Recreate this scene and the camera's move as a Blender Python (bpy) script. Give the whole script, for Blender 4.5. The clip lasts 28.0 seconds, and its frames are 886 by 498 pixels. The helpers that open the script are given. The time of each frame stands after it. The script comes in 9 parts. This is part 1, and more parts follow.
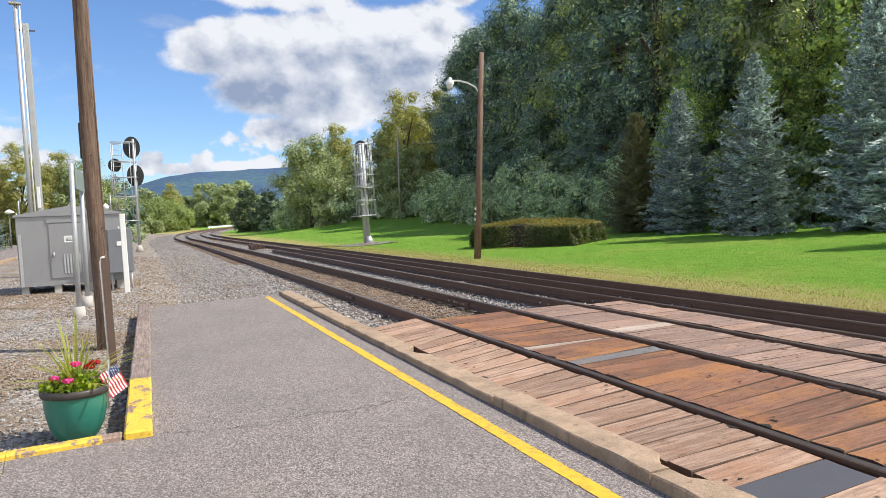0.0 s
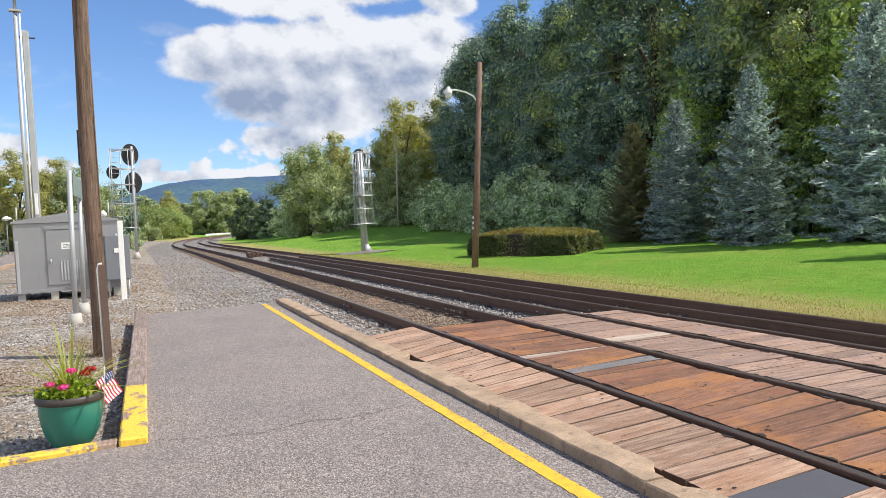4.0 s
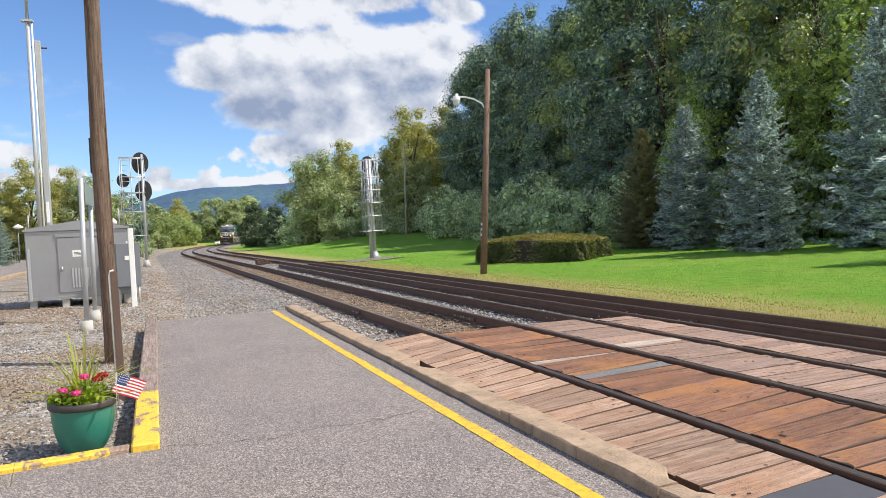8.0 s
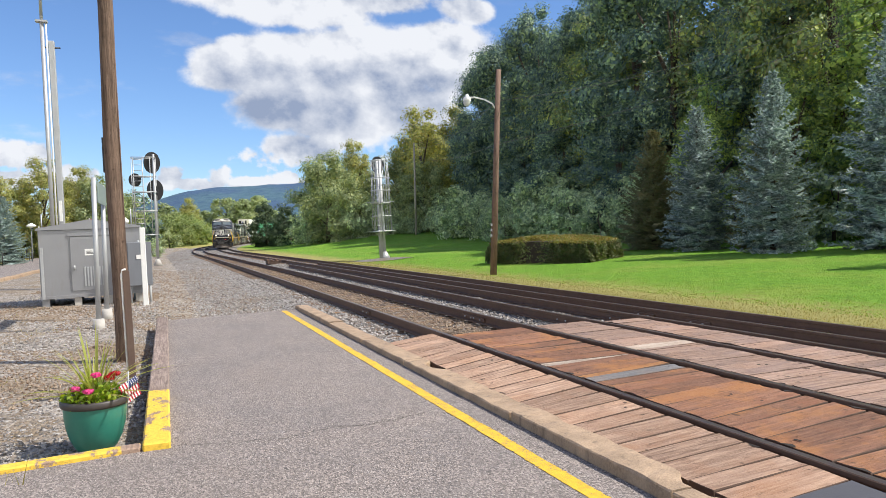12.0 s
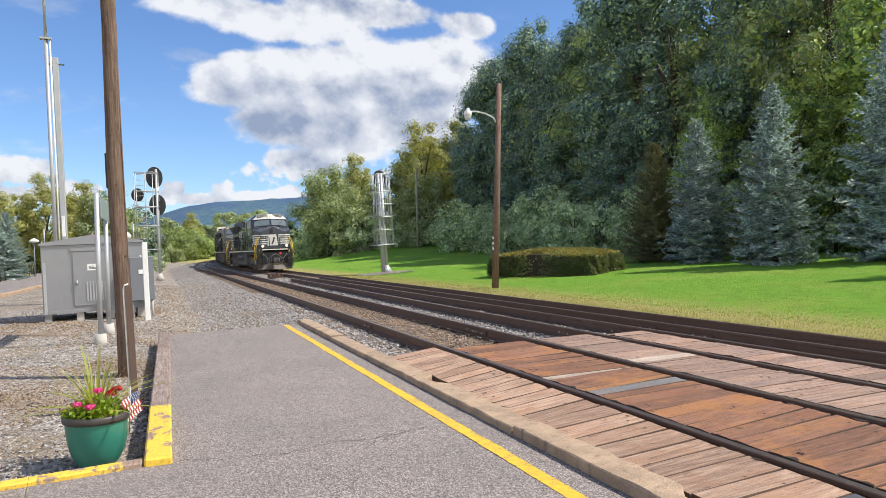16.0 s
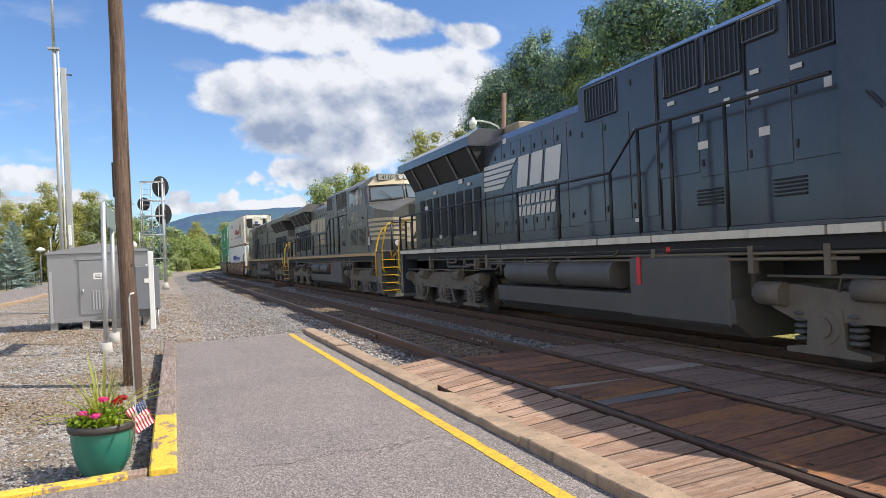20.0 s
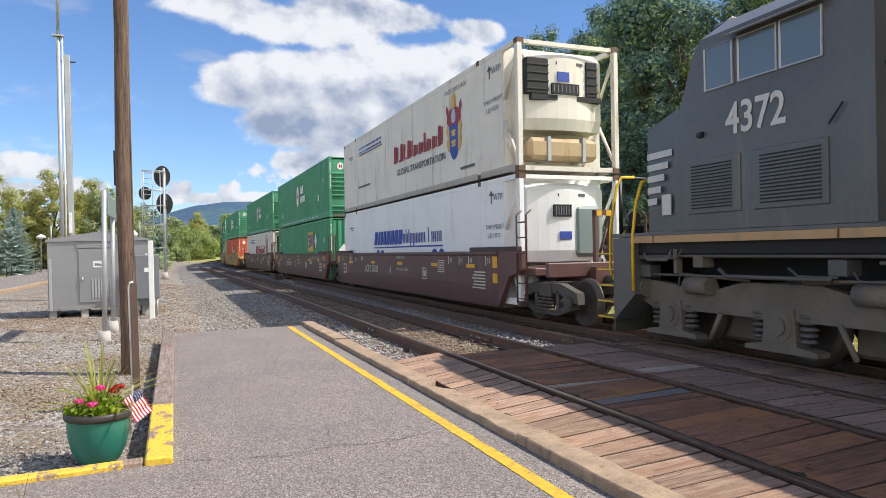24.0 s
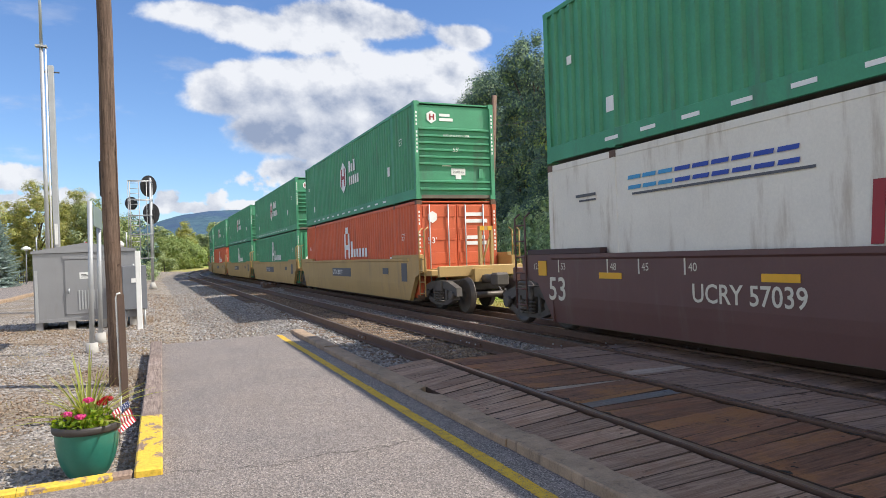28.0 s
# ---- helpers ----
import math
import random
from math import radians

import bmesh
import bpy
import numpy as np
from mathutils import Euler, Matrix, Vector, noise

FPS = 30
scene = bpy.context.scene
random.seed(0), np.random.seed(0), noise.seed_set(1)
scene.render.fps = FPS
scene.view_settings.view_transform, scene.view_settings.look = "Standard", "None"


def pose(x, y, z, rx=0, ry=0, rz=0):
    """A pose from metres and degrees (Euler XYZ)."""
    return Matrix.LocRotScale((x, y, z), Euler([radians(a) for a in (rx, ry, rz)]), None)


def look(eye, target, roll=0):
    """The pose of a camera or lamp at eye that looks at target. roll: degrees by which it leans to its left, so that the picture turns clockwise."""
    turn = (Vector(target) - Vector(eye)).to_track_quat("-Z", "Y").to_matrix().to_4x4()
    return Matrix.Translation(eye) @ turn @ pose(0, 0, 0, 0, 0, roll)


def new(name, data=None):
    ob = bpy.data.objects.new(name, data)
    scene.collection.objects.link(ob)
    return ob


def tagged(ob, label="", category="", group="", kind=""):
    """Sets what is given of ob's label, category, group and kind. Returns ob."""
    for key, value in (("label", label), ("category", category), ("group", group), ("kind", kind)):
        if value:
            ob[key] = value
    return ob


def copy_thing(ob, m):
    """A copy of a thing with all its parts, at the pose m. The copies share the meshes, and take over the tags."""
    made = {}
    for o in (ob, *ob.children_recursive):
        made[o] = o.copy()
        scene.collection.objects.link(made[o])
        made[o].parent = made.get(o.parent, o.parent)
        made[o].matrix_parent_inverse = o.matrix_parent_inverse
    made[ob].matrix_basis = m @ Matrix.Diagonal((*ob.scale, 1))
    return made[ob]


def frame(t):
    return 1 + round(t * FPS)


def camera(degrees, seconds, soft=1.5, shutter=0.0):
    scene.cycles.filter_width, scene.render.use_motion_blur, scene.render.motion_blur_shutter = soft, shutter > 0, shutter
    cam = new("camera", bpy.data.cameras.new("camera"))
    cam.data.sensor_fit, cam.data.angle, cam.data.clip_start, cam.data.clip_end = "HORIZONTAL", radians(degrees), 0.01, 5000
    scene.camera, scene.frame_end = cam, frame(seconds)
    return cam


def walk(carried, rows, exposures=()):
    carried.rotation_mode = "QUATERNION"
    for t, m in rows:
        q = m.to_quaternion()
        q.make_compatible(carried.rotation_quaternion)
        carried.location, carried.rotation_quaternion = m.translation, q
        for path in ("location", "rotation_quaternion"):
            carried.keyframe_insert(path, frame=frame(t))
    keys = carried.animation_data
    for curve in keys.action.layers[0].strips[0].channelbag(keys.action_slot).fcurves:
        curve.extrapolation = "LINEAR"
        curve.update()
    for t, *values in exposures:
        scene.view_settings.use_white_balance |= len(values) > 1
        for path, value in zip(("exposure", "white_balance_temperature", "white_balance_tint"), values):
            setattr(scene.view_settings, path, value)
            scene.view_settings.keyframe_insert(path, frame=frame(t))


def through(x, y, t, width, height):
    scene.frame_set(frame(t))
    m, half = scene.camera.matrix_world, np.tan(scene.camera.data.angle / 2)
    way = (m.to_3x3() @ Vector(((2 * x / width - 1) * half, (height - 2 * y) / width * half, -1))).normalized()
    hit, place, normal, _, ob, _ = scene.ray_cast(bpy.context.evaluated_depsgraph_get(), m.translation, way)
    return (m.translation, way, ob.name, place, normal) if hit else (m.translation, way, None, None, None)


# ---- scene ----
ZC = 1.53            # height of the eye over the near rail
cam = camera(66, 28.0, soft=0.8)


def view(x, y, z, yaw, pitch, roll):
    return (Matrix.Translation((x, y, ZC + z)) @ Matrix.Rotation(radians(yaw), 4, "Z")
            @ Matrix.Rotation(radians(90 - pitch), 4, "X") @ Matrix.Rotation(radians(-roll), 4, "Z"))


# seconds, sway of the eye x, y, z, then yaw, pitch down and roll
PATH = [
    (0.0, -0.000, 0.000, 0.000, -23.30, 3.04, 1.70), (0.5, 0.009, 0.006, -0.005, -23.39, 3.12, 1.95), (1.0, 0.004, -0.010, -0.003, -23.57, 2.97, 1.71),
    (1.5, 0.003, -0.017, -0.002, -23.36, 2.79, 1.60), (2.0, -0.002, 0.001, -0.004, -23.21, 2.81, 1.47), (2.5, 0.005, -0.012, 0.002, -23.13, 2.88, 1.53),
    (3.0, -0.004, 0.000, -0.000, -23.27, 2.73, 1.45), (3.5, -0.001, -0.009, -0.003, -23.45, 2.63, 1.44), (5.5, 0.009, -0.051, -0.001, -23.35, 0.63, 1.44),
    (6.0, -0.006, -0.022, -0.010, -22.93, 0.38, 1.80), (6.5, -0.007, 0.059, -0.020, -23.46, 0.68, 1.72), (7.0, -0.009, 0.000, -0.014, -23.88, 1.32, 1.93),
    (7.5, -0.005, -0.037, -0.011, -23.38, 1.56, 1.65), (8.0, -0.017, -0.018, -0.015, -22.84, 1.71, 1.61), (8.5, -0.014, 0.007, -0.015, -22.55, 1.75, 1.50),
    (9.0, -0.011, -0.019, -0.013, -22.38, 1.73, 1.59), (9.5, -0.016, -0.015, -0.016, -22.22, 1.78, 1.47), (10.0, -0.011, -0.022, -0.011, -22.08, 1.78, 1.43),
    (10.5, -0.017, 0.022, -0.016, -22.11, 1.75, 1.38), (11.0, -0.015, 0.007, -0.016, -22.16, 1.72, 1.68), (11.5, -0.016, -0.021, -0.009, -21.99, 1.70, 1.67),
    (12.0, -0.025, 0.008, -0.013, -22.05, 1.65, 1.35), (12.5, -0.018, -0.018, -0.012, -21.92, 1.60, 1.34), (14.5, -0.024, 0.011, -0.010, -21.91, 0.89, 1.57),
    (15.0, -0.026, -0.006, -0.011, -22.01, 0.72, 1.37), (15.5, -0.025, -0.009, -0.013, -21.89, 0.61, 1.52), (16.0, -0.025, -0.011, -0.008, -21.92, 0.53, 1.61),
    (16.5, -0.025, -0.006, -0.011, -21.87, 0.40, 1.50), (17.0, -0.023, -0.013, -0.009, -21.74, 0.33, 1.52), (17.5, -0.024, -0.012, -0.009, -21.56, 0.23, 1.54),
    (18.0, -0.023, -0.012, -0.009, -21.50, 0.03, 1.67), (18.5, -0.024, -0.007, -0.010, -21.46, -0.11, 1.49), (19.0, -0.027, 0.020, -0.016, -21.43, -0.24, 1.56),
    (19.5, -0.033, 0.016, -0.014, -21.54, -0.26, 1.56), (20.0, -0.031, 0.001, -0.009, -21.54, -0.25, 1.57), (20.5, -0.036, 0.026, -0.017, -21.75, -0.26, 1.55),
    (21.0, -0.032, 0.009, -0.015, -21.98, -0.03, 1.52), (21.5, -0.032, -0.013, -0.011, -21.88, 0.35, 0.75), (23.5, -0.017, 0.019, -0.007, -21.29, 0.37, 0.52),
    (24.0, -0.029, 0.031, -0.014, -21.51, 0.08, 0.30), (24.5, -0.033, 0.011, -0.012, -21.57, 0.01, 0.42), (25.0, -0.030, -0.014, -0.009, -21.44, 0.07, 0.74),
    (25.5, -0.019, 0.013, -0.007, -21.59, 0.11, 1.00), (26.0, -0.017, 0.004, -0.006, -21.89, 0.03, 1.25), (26.5, -0.016, 0.022, -0.010, -22.14, -0.09, 1.38),
    (27.0, -0.007, 0.008, -0.000, -22.38, -0.16, 1.44), (27.5, -0.020, -0.005, -0.004, -22.48, -0.27, 1.38), (28.0, -0.027, -0.003, -0.007, -22.43, -0.36, 1.20),
]
walk(cam, [(t, view(*v)) for t, *v in PATH])
scene.view_settings.exposure = 0.48

# ---- sky and sun ----
SUN_AZ, SUN_EL = 116.0, 50.0      # degrees clockwise from +y, degrees up
sun = new("sun", bpy.data.lights.new("sun", "SUN"))
sun.data.energy, sun.data.angle, sun.data.color = 4.5, radians(0.55), (1.0, 0.94, 0.85)
sun.matrix_world = look((0, 0, 0), (-math.sin(radians(SUN_AZ)) * math.cos(radians(SUN_EL)),
                                    -math.cos(radians(SUN_AZ)) * math.cos(radians(SUN_EL)), -math.sin(radians(SUN_EL))))


class Nodes:
    """Short hand for building a node tree."""

    def __init__(self, tree):
        self.tree = tree
        tree.nodes.clear()

    def add(self, kind, ins=None, **props):
        n = self.tree.nodes.new(kind)
        if "operation" in props:
            n.operation = props["operation"]
        if "use_clamp" in props:
            n.use_clamp = props["use_clamp"]
        if "interpolation_type" in props:
            n.interpolation_type = props["interpolation_type"]
        if "data_type" in props:
            n.data_type, n.blend_type = props["data_type"], props["blend_type"]
        if "sky_type" in props:
            n.sky_type, n.sun_disc, n.sun_elevation, n.sun_rotation = "NISHITA", False, props["sun_elevation"], props["sun_rotation"]
            n.air_density, n.dust_density, n.ozone_density = props["air_density"], props["dust_density"], props["ozone_density"]
        for k, v in (ins or {}).items():
            self.put(n.inputs[k], v)
        return n

    def put(self, socket, v):
        if isinstance(v, bpy.types.NodeSocket):
            self.tree.links.new(v, socket)
        elif isinstance(v, bpy.types.Node):
            self.tree.links.new(v.outputs[0], socket)
        else:
            socket.default_value = v

    def math(self, op, a, b=0.0, c=0.0, clamp=False):
        n = self.add("ShaderNodeMath", operation=op, use_clamp=clamp)
        for i, v in enumerate((a, b, c)):
            self.put(n.inputs[i], v)
        return n.outputs[0]

    def vec(self, op, a, b=(0, 0, 0)):
        n = self.add("ShaderNodeVectorMath", operation=op)
        self.put(n.inputs[0], a)
        self.put(n.inputs[1], b)
        return n.outputs[0]

    def ramp(self, x, lo, hi, a=0.0, b=1.0, smooth=True):
        n = self.add("ShaderNodeMapRange", {0: x, 1: lo, 2: hi, 3: a, 4: b}, interpolation_type="SMOOTHSTEP" if smooth else "LINEAR")
        return n.outputs[0]

    def mix(self, f, a, b, mode="MIX"):
        n = self.add("ShaderNodeMix", data_type="RGBA", blend_type=mode)
        self.put(n.inputs[0], f)
        self.put(n.inputs[6], (*a, 1) if isinstance(a, tuple) and len(a) == 3 else a)
        self.put(n.inputs[7], (*b, 1) if isinstance(b, tuple) and len(b) == 3 else b)
        return n.outputs[2]

    def noise(self, v, scale, detail=4.0, rough=0.55, out=0):
        n = self.add("ShaderNodeTexNoise", {"Vector": v, "Scale": scale, "Detail": detail, "Roughness": rough})
        return n.outputs[out]


def make_world():
    w = bpy.data.worlds.new("sky")
    scene.world = w
    w.use_nodes = True
    n = Nodes(w.node_tree)
    sky = n.add("ShaderNodeTexSky", sky_type="NISHITA", sun_disc=False, sun_elevation=radians(SUN_EL), sun_rotation=radians(SUN_AZ),
                air_density=1.0, dust_density=0.1, ozone_density=3.5)
    g = n.add("ShaderNodeTexCoord").outputs["Generated"]
    s = n.add("ShaderNodeSeparateXYZ", {0: g})
    y = n.math("MAXIMUM", s.outputs[1], 0.05)
    u, v = n.math("DIVIDE", s.outputs[0], y), n.math("DIVIDE", s.outputs[2], y)
    p = n.add("ShaderNodeCombineXYZ", {0: u, 1: v, 2: 0.37}).outputs[0]
    fbm = n.noise(n.vec("MULTIPLY", p, (1.0, 1.25, 1.0)), 8.0, 10.0, 0.57)
    low = n.noise(p, 3.1, 3.0, 0.5)
    # cloud bodies: centre and half size in the sky ahead
    bodies = ((0.104, 0.237, 0.090, 0.045), (0.205, 0.236, 0.129, 0.058), (0.308, 0.259, 0.139, 0.063), (0.409, 0.272, 0.109, 0.068),
              (0.155, 0.177, 0.085, 0.040), (0.244, 0.165, 0.101, 0.054), (0.340, 0.188, 0.105, 0.060), (0.184, 0.122, 0.075, 0.028),
              (0.177, 0.327, 0.160, 0.033), (0.276, 0.352, 0.145, 0.033), (0.079, 0.338, 0.091, 0.023), (0.459, 0.347, 0.060, 0.023),
              (0.008, 0.083, 0.019, 0.014), (0.029, 0.070, 0.050, 0.010), (0.070, 0.079, 0.017, 0.015), (0.115, 0.071, 0.045, 0.010), (0.163, 0.078, 0.018, 0.011),
              (0.200, 0.070, 0.055, 0.010), (-0.170, 0.106, 0.045, 0.020), (-0.130, 0.080, 0.040, 0.014), (-0.183, 0.075, 0.060, 0.014))
    d = None
    for cu, cv, ru, rv in bodies:
        a = n.math("DIVIDE", n.math("SUBTRACT", u, cu), ru)
        b = n.math("DIVIDE", n.math("SUBTRACT", v, cv), rv)
        e = n.math("SUBTRACT", 1.0, n.math("SQRT", n.math("ADD", n.math("MULTIPLY", a, a), n.math("MULTIPLY", b, b))))
        d = e if d is None else n.math("SMOOTH_MAX", d, e, 0.25)
        if (cu, cv, ru, rv) == bodies[7]:
            main = d
    d = n.math("MINIMUM", n.math("MAXIMUM", d, -1.2), 0.7)
    dens = n.math("ADD", n.math("MULTIPLY", d, 1.12), n.math("MULTIPLY", n.math("SUBTRACT", fbm, 0.5), 1.9))
    dens = n.math("ADD", dens, n.math("MULTIPLY", n.math("SUBTRACT", low, 0.5), 0.5))
    # heaped edges on the far clouds along the horizon
    heap = n.math("MULTIPLY", n.math("SUBTRACT", n.noise(p, 34.0, 4.0, 0.55), 0.5), n.ramp(v, 0.15, 0.10, 0.0, 2.2))
    dens = n.math("ADD", dens, heap)
    mask = n.ramp(dens, -0.10, 0.24)
    # thin wisps in the blue between
    wisp = n.noise(n.vec("MULTIPLY", p, (1.0, 2.6, 1.0)), 6.5, 6.0, 0.6)
    mask = n.math("MAXIMUM", mask, n.math("MULTIPLY", n.ramp(wisp, 0.56, 0.76, 0.0, 0.5), n.ramp(v, 0.42, 0.2)))
    # thicker parts towards the base are greyer
    up = n.noise(n.vec("ADD", n.vec("MULTIPLY", p, (1.0, 1.25, 1.0)), (0.020, 0.032, 0.0)), 8.0, 10.0, 0.57)
    relief = n.math("MULTIPLY", n.math("SUBTRACT", fbm, up), 3.8)
    base = n.ramp(n.math("ADD", v, n.math("MULTIPLY", n.math("SUBTRACT", low, 0.5), 0.16)), 0.290, 0.130)
    base = n.math("MULTIPLY", base, n.math("MULTIPLY", n.ramp(dens, 0.0, 1.1), n.ramp(main, 0.0, 0.35)))
    lit = n.math("ADD", n.math("SUBTRACT", 0.80, n.math("MULTIPLY", base, 0.75)), relief, clamp=True)
    cloud = n.mix(lit, (2.35, 2.85, 4.0), (6.6, 6.75, 7.1))
    front = n.ramp(s.outputs[1], 0.05, 0.2)
    blue = n.mix(1.0, sky.outputs[0], (0.86, 1.0, 1.22), "MULTIPLY")
    col = n.mix(n.math("MULTIPLY", n.math("MULTIPLY", mask, front), 0.97), blue, cloud)
    # unseen broken cloud added over the rest of the sky, brightened as fill light
    k = n.math("ADD", n.math("MAXIMUM", s.outputs[2], 0.0), 0.16)
    q = n.add("ShaderNodeCombineXYZ", {0: n.math("DIVIDE", s.outputs[0], k), 1: n.math("DIVIDE", s.outputs[1], k), 2: 0.7}).outputs[0]
    rest = n.noise(q, 0.8, 7, 0.6)
    rest = n.math("ADD", rest, n.ramp(s.outputs[2], 0.75, 0.15, -0.02, 0.16))
    high = n.math("MULTIPLY", n.ramp(s.outputs[2], 0.0, 0.1), n.math("MAXIMUM", n.ramp(s.outputs[1], 0.2, -0.1), n.ramp(s.outputs[2], 0.55, 0.75)))
    col = n.mix(n.math("MULTIPLY", n.ramp(rest, 0.46, 0.62, 0.0, 0.95), high), col, (12.6, 12.2, 11.6))
    n.add("ShaderNodeOutputWorld", {0: n.add("ShaderNodeBackground", {0: col, 1: 0.097})})


make_world()


# ---- materials ----
def material(name):
    m = bpy.data.materials.new(name)
    m.use_nodes = True
    return m, Nodes(m.node_tree)


def finish(n, color, rough=0.7, metal=0.0, bump=None, strength=0.3, distance=0.01, extra=None):
    ins = {"Base Color": (*color, 1) if isinstance(color, tuple) and len(color) == 3 else color, "Roughness": rough, "Metallic": metal}
    if bump is not None:
        ins["Normal"] = n.add("ShaderNodeBump", {"Height": bump, "Strength": strength, "Distance": distance}).outputs[0]
    ins.update(extra or {})
    b = n.add("ShaderNodeBsdfPrincipled", ins)
    n.add("ShaderNodeOutputMaterial", {0: b})
    return b


def plain(name, color, rough=0.6, metal=0.0, vary=0.12, scale=3.0, fine=40.0, bump=0.15, dirt=None, amount=0.35, world=False, each=0.0):
    """A surface with two scales of variation, and dirt in patches and runs."""
    m, n = material(name)
    p = n.add("ShaderNodeNewGeometry").outputs["Position"] if world else n.add("ShaderNodeTexCoord").outputs["Object"]
    big, small = n.noise(p, scale, 5, 0.6), n.noise(p, fine, 4, 0.6)
    k = n.math("ADD", n.math("MULTIPLY", n.math("SUBTRACT", big, 0.5), vary * 3), n.math("MULTIPLY", n.math("SUBTRACT", small, 0.5), vary * 2))
    k = n.math("ADD", k, 1.0)
    if each:
        r = n.add("ShaderNodeObjectInfo").outputs["Random"]
        k = n.math("ADD", k, n.math("MULTIPLY", n.math("SUBTRACT", r, 0.5), each * 2))
    c = n.vec("MULTIPLY", color, (1, 1, 1))
    c = n.add("ShaderNodeVectorMath", {0: c, 3: k}, operation="SCALE").outputs[0]
    if dirt:
        runs = n.noise(n.vec("MULTIPLY", p, (1.0, 1.0, 0.18)), scale * 3.1, 6, 0.65)
        c = n.mix(n.ramp(runs, 0.52, 0.72, 0.0, amount), c, dirt)
    finish(n, c, n.math("ADD", rough, n.math("MULTIPLY", n.math("SUBTRACT", small, 0.5), 0.25)), metal, small, bump, 0.01)
    return m


def asphalt_material():
    m, n = material("asphalt")
    p = n.add("ShaderNodeNewGeometry").outputs["Position"]
    g = n.vec("MULTIPLY", p, (1.0, 0.62, 1.0))
    v = n.add("ShaderNodeTexVoronoi", {"Vector": g, "Scale": 104.0})
    grit = n.noise(p, 160.0, 3, 0.7)
    patch = n.noise(p, 0.9, 5, 0.6)
    mid = n.noise(p, 7.0, 4, 0.6)
    c = n.mix(n.ramp(n.noise(v.outputs["Color"], 3.0, 0), 0.3, 0.75), (0.13, 0.11, 0.098), (0.38, 0.322, 0.285))
    c = n.mix(n.ramp(patch, 0.35, 0.7, 0.0, 0.35), c, (0.13, 0.12, 0.12))
    c = n.mix(n.ramp(mid, 0.5, 0.75, 0.0, 0.25), c, (0.30, 0.275, 0.26))
    c = n.mix(n.ramp(n.noise(g, 74.0, 2, 0.55), 0.60, 0.65, 0.0, 0.9), c, (0.05, 0.045, 0.042))
    c = n.mix(n.ramp(n.noise(g, 92.0, 2, 0.55, 1), 0.60, 0.65, 0.0, 0.85), c, (0.58, 0.52, 0.48))
    c = n.mix(n.ramp(n.noise(p, 0.35, 4, 0.55), 0.5, 0.68, 0.0, 0.3), c, (0.19, 0.155, 0.13))
    h = n.math("ADD", v.outputs["Distance"], n.math("MULTIPLY", grit, 0.6))
    finish(n, c, 0.85, 0, h, 0.55, 0.006)
    return m


def wood_material(name, a, b, c3, rust=0.0, axis=(0.6, 9.0, 9.0), each=0.35):
    """Weathered boards: grain along x, knots, and rust stains where asked."""
    m, n = material(name)
    tc = n.add("ShaderNodeTexCoord").outputs["Object"]
    r = n.add("ShaderNodeObjectInfo").outputs["Random"]
    p = n.vec("ADD", tc, n.add("ShaderNodeCombineXYZ", {0: n.math("MULTIPLY", r, 37.0), 1: n.math("MULTIPLY", r, 91.0), 2: n.math("MULTIPLY", r, 13.0)}).outputs[0])
    g = n.noise(n.vec("MULTIPLY", p, axis), 4.0, 6, 0.65)
    fibre = n.noise(n.vec("MULTIPLY", p, (axis[0] * 1.5, axis[1] * 4, axis[2] * 4)), 7.0, 3, 0.6)
    blot = n.noise(p, 2.3, 4, 0.6)
    col = n.mix(n.ramp(g, 0.3, 0.7), a, b)
    col = n.mix(n.ramp(blot, 0.45, 0.7, 0.0, 0.7), col, c3)
    k = n.math("ADD", 1.0 - each / 2, n.math("MULTIPLY", r, each))
    col = n.add("ShaderNodeVectorMath", {0: col, 3: k}, operation="SCALE").outputs[0]
    if rust:
        world = n.add("ShaderNodeNewGeometry").outputs["Position"]
        s = n.noise(n.vec("MULTIPLY", world, (1.1, 1.5, 1.0)), 1.3, 6, 0.66)
        col = n.mix(n.ramp(n.math("ADD", s, n.math("MULTIPLY", n.math("SUBTRACT", r, 0.5), 0.10)), 0.46, 0.64, 0.0, rust), col, (0.37, 0.165, 0.058))
    stain = n.noise(n.vec("MULTIPLY", p, (1.0, 2.2, 1.0)), 5.5, 5, 0.7)
    col = n.mix(n.ramp(stain, 0.56, 0.70, 0.0, 0.6), col, tuple(q * 0.5 for q in a))
    knot = n.ramp(n.noise(p, 9.0, 1, 0.4), 0.72, 0.78, 0.0, 0.85)
    col = n.mix(knot, col, (0.05, 0.03, 0.02))
    streak = n.noise(n.vec("MULTIPLY", p, (axis[0] * 0.8, axis[1] * 2.2, axis[2] * 2.2)), 5.0, 5, 0.7)
    col = n.mix(n.ramp(streak, 0.56, 0.72, 0.0, 0.5), col, tuple(q * 0.42 for q in a))
    col = n.mix(n.ramp(streak, 0.44, 0.30, 0.0, 0.45), col, tuple(min(0.62, q * 1.25 + 0.03) for q in b))
    crack = n.ramp(fibre, 0.66, 0.72, 0.0, 0.85)
    col = n.mix(crack, col, (0.06, 0.04, 0.03))
    finish(n, col, 0.8, 0, n.math("SUBTRACT", n.math("ADD", fibre, g), n.math("MULTIPLY", crack, 1.5)), 0.8, 0.009, {"Specular IOR Level": 0.3})
    return m


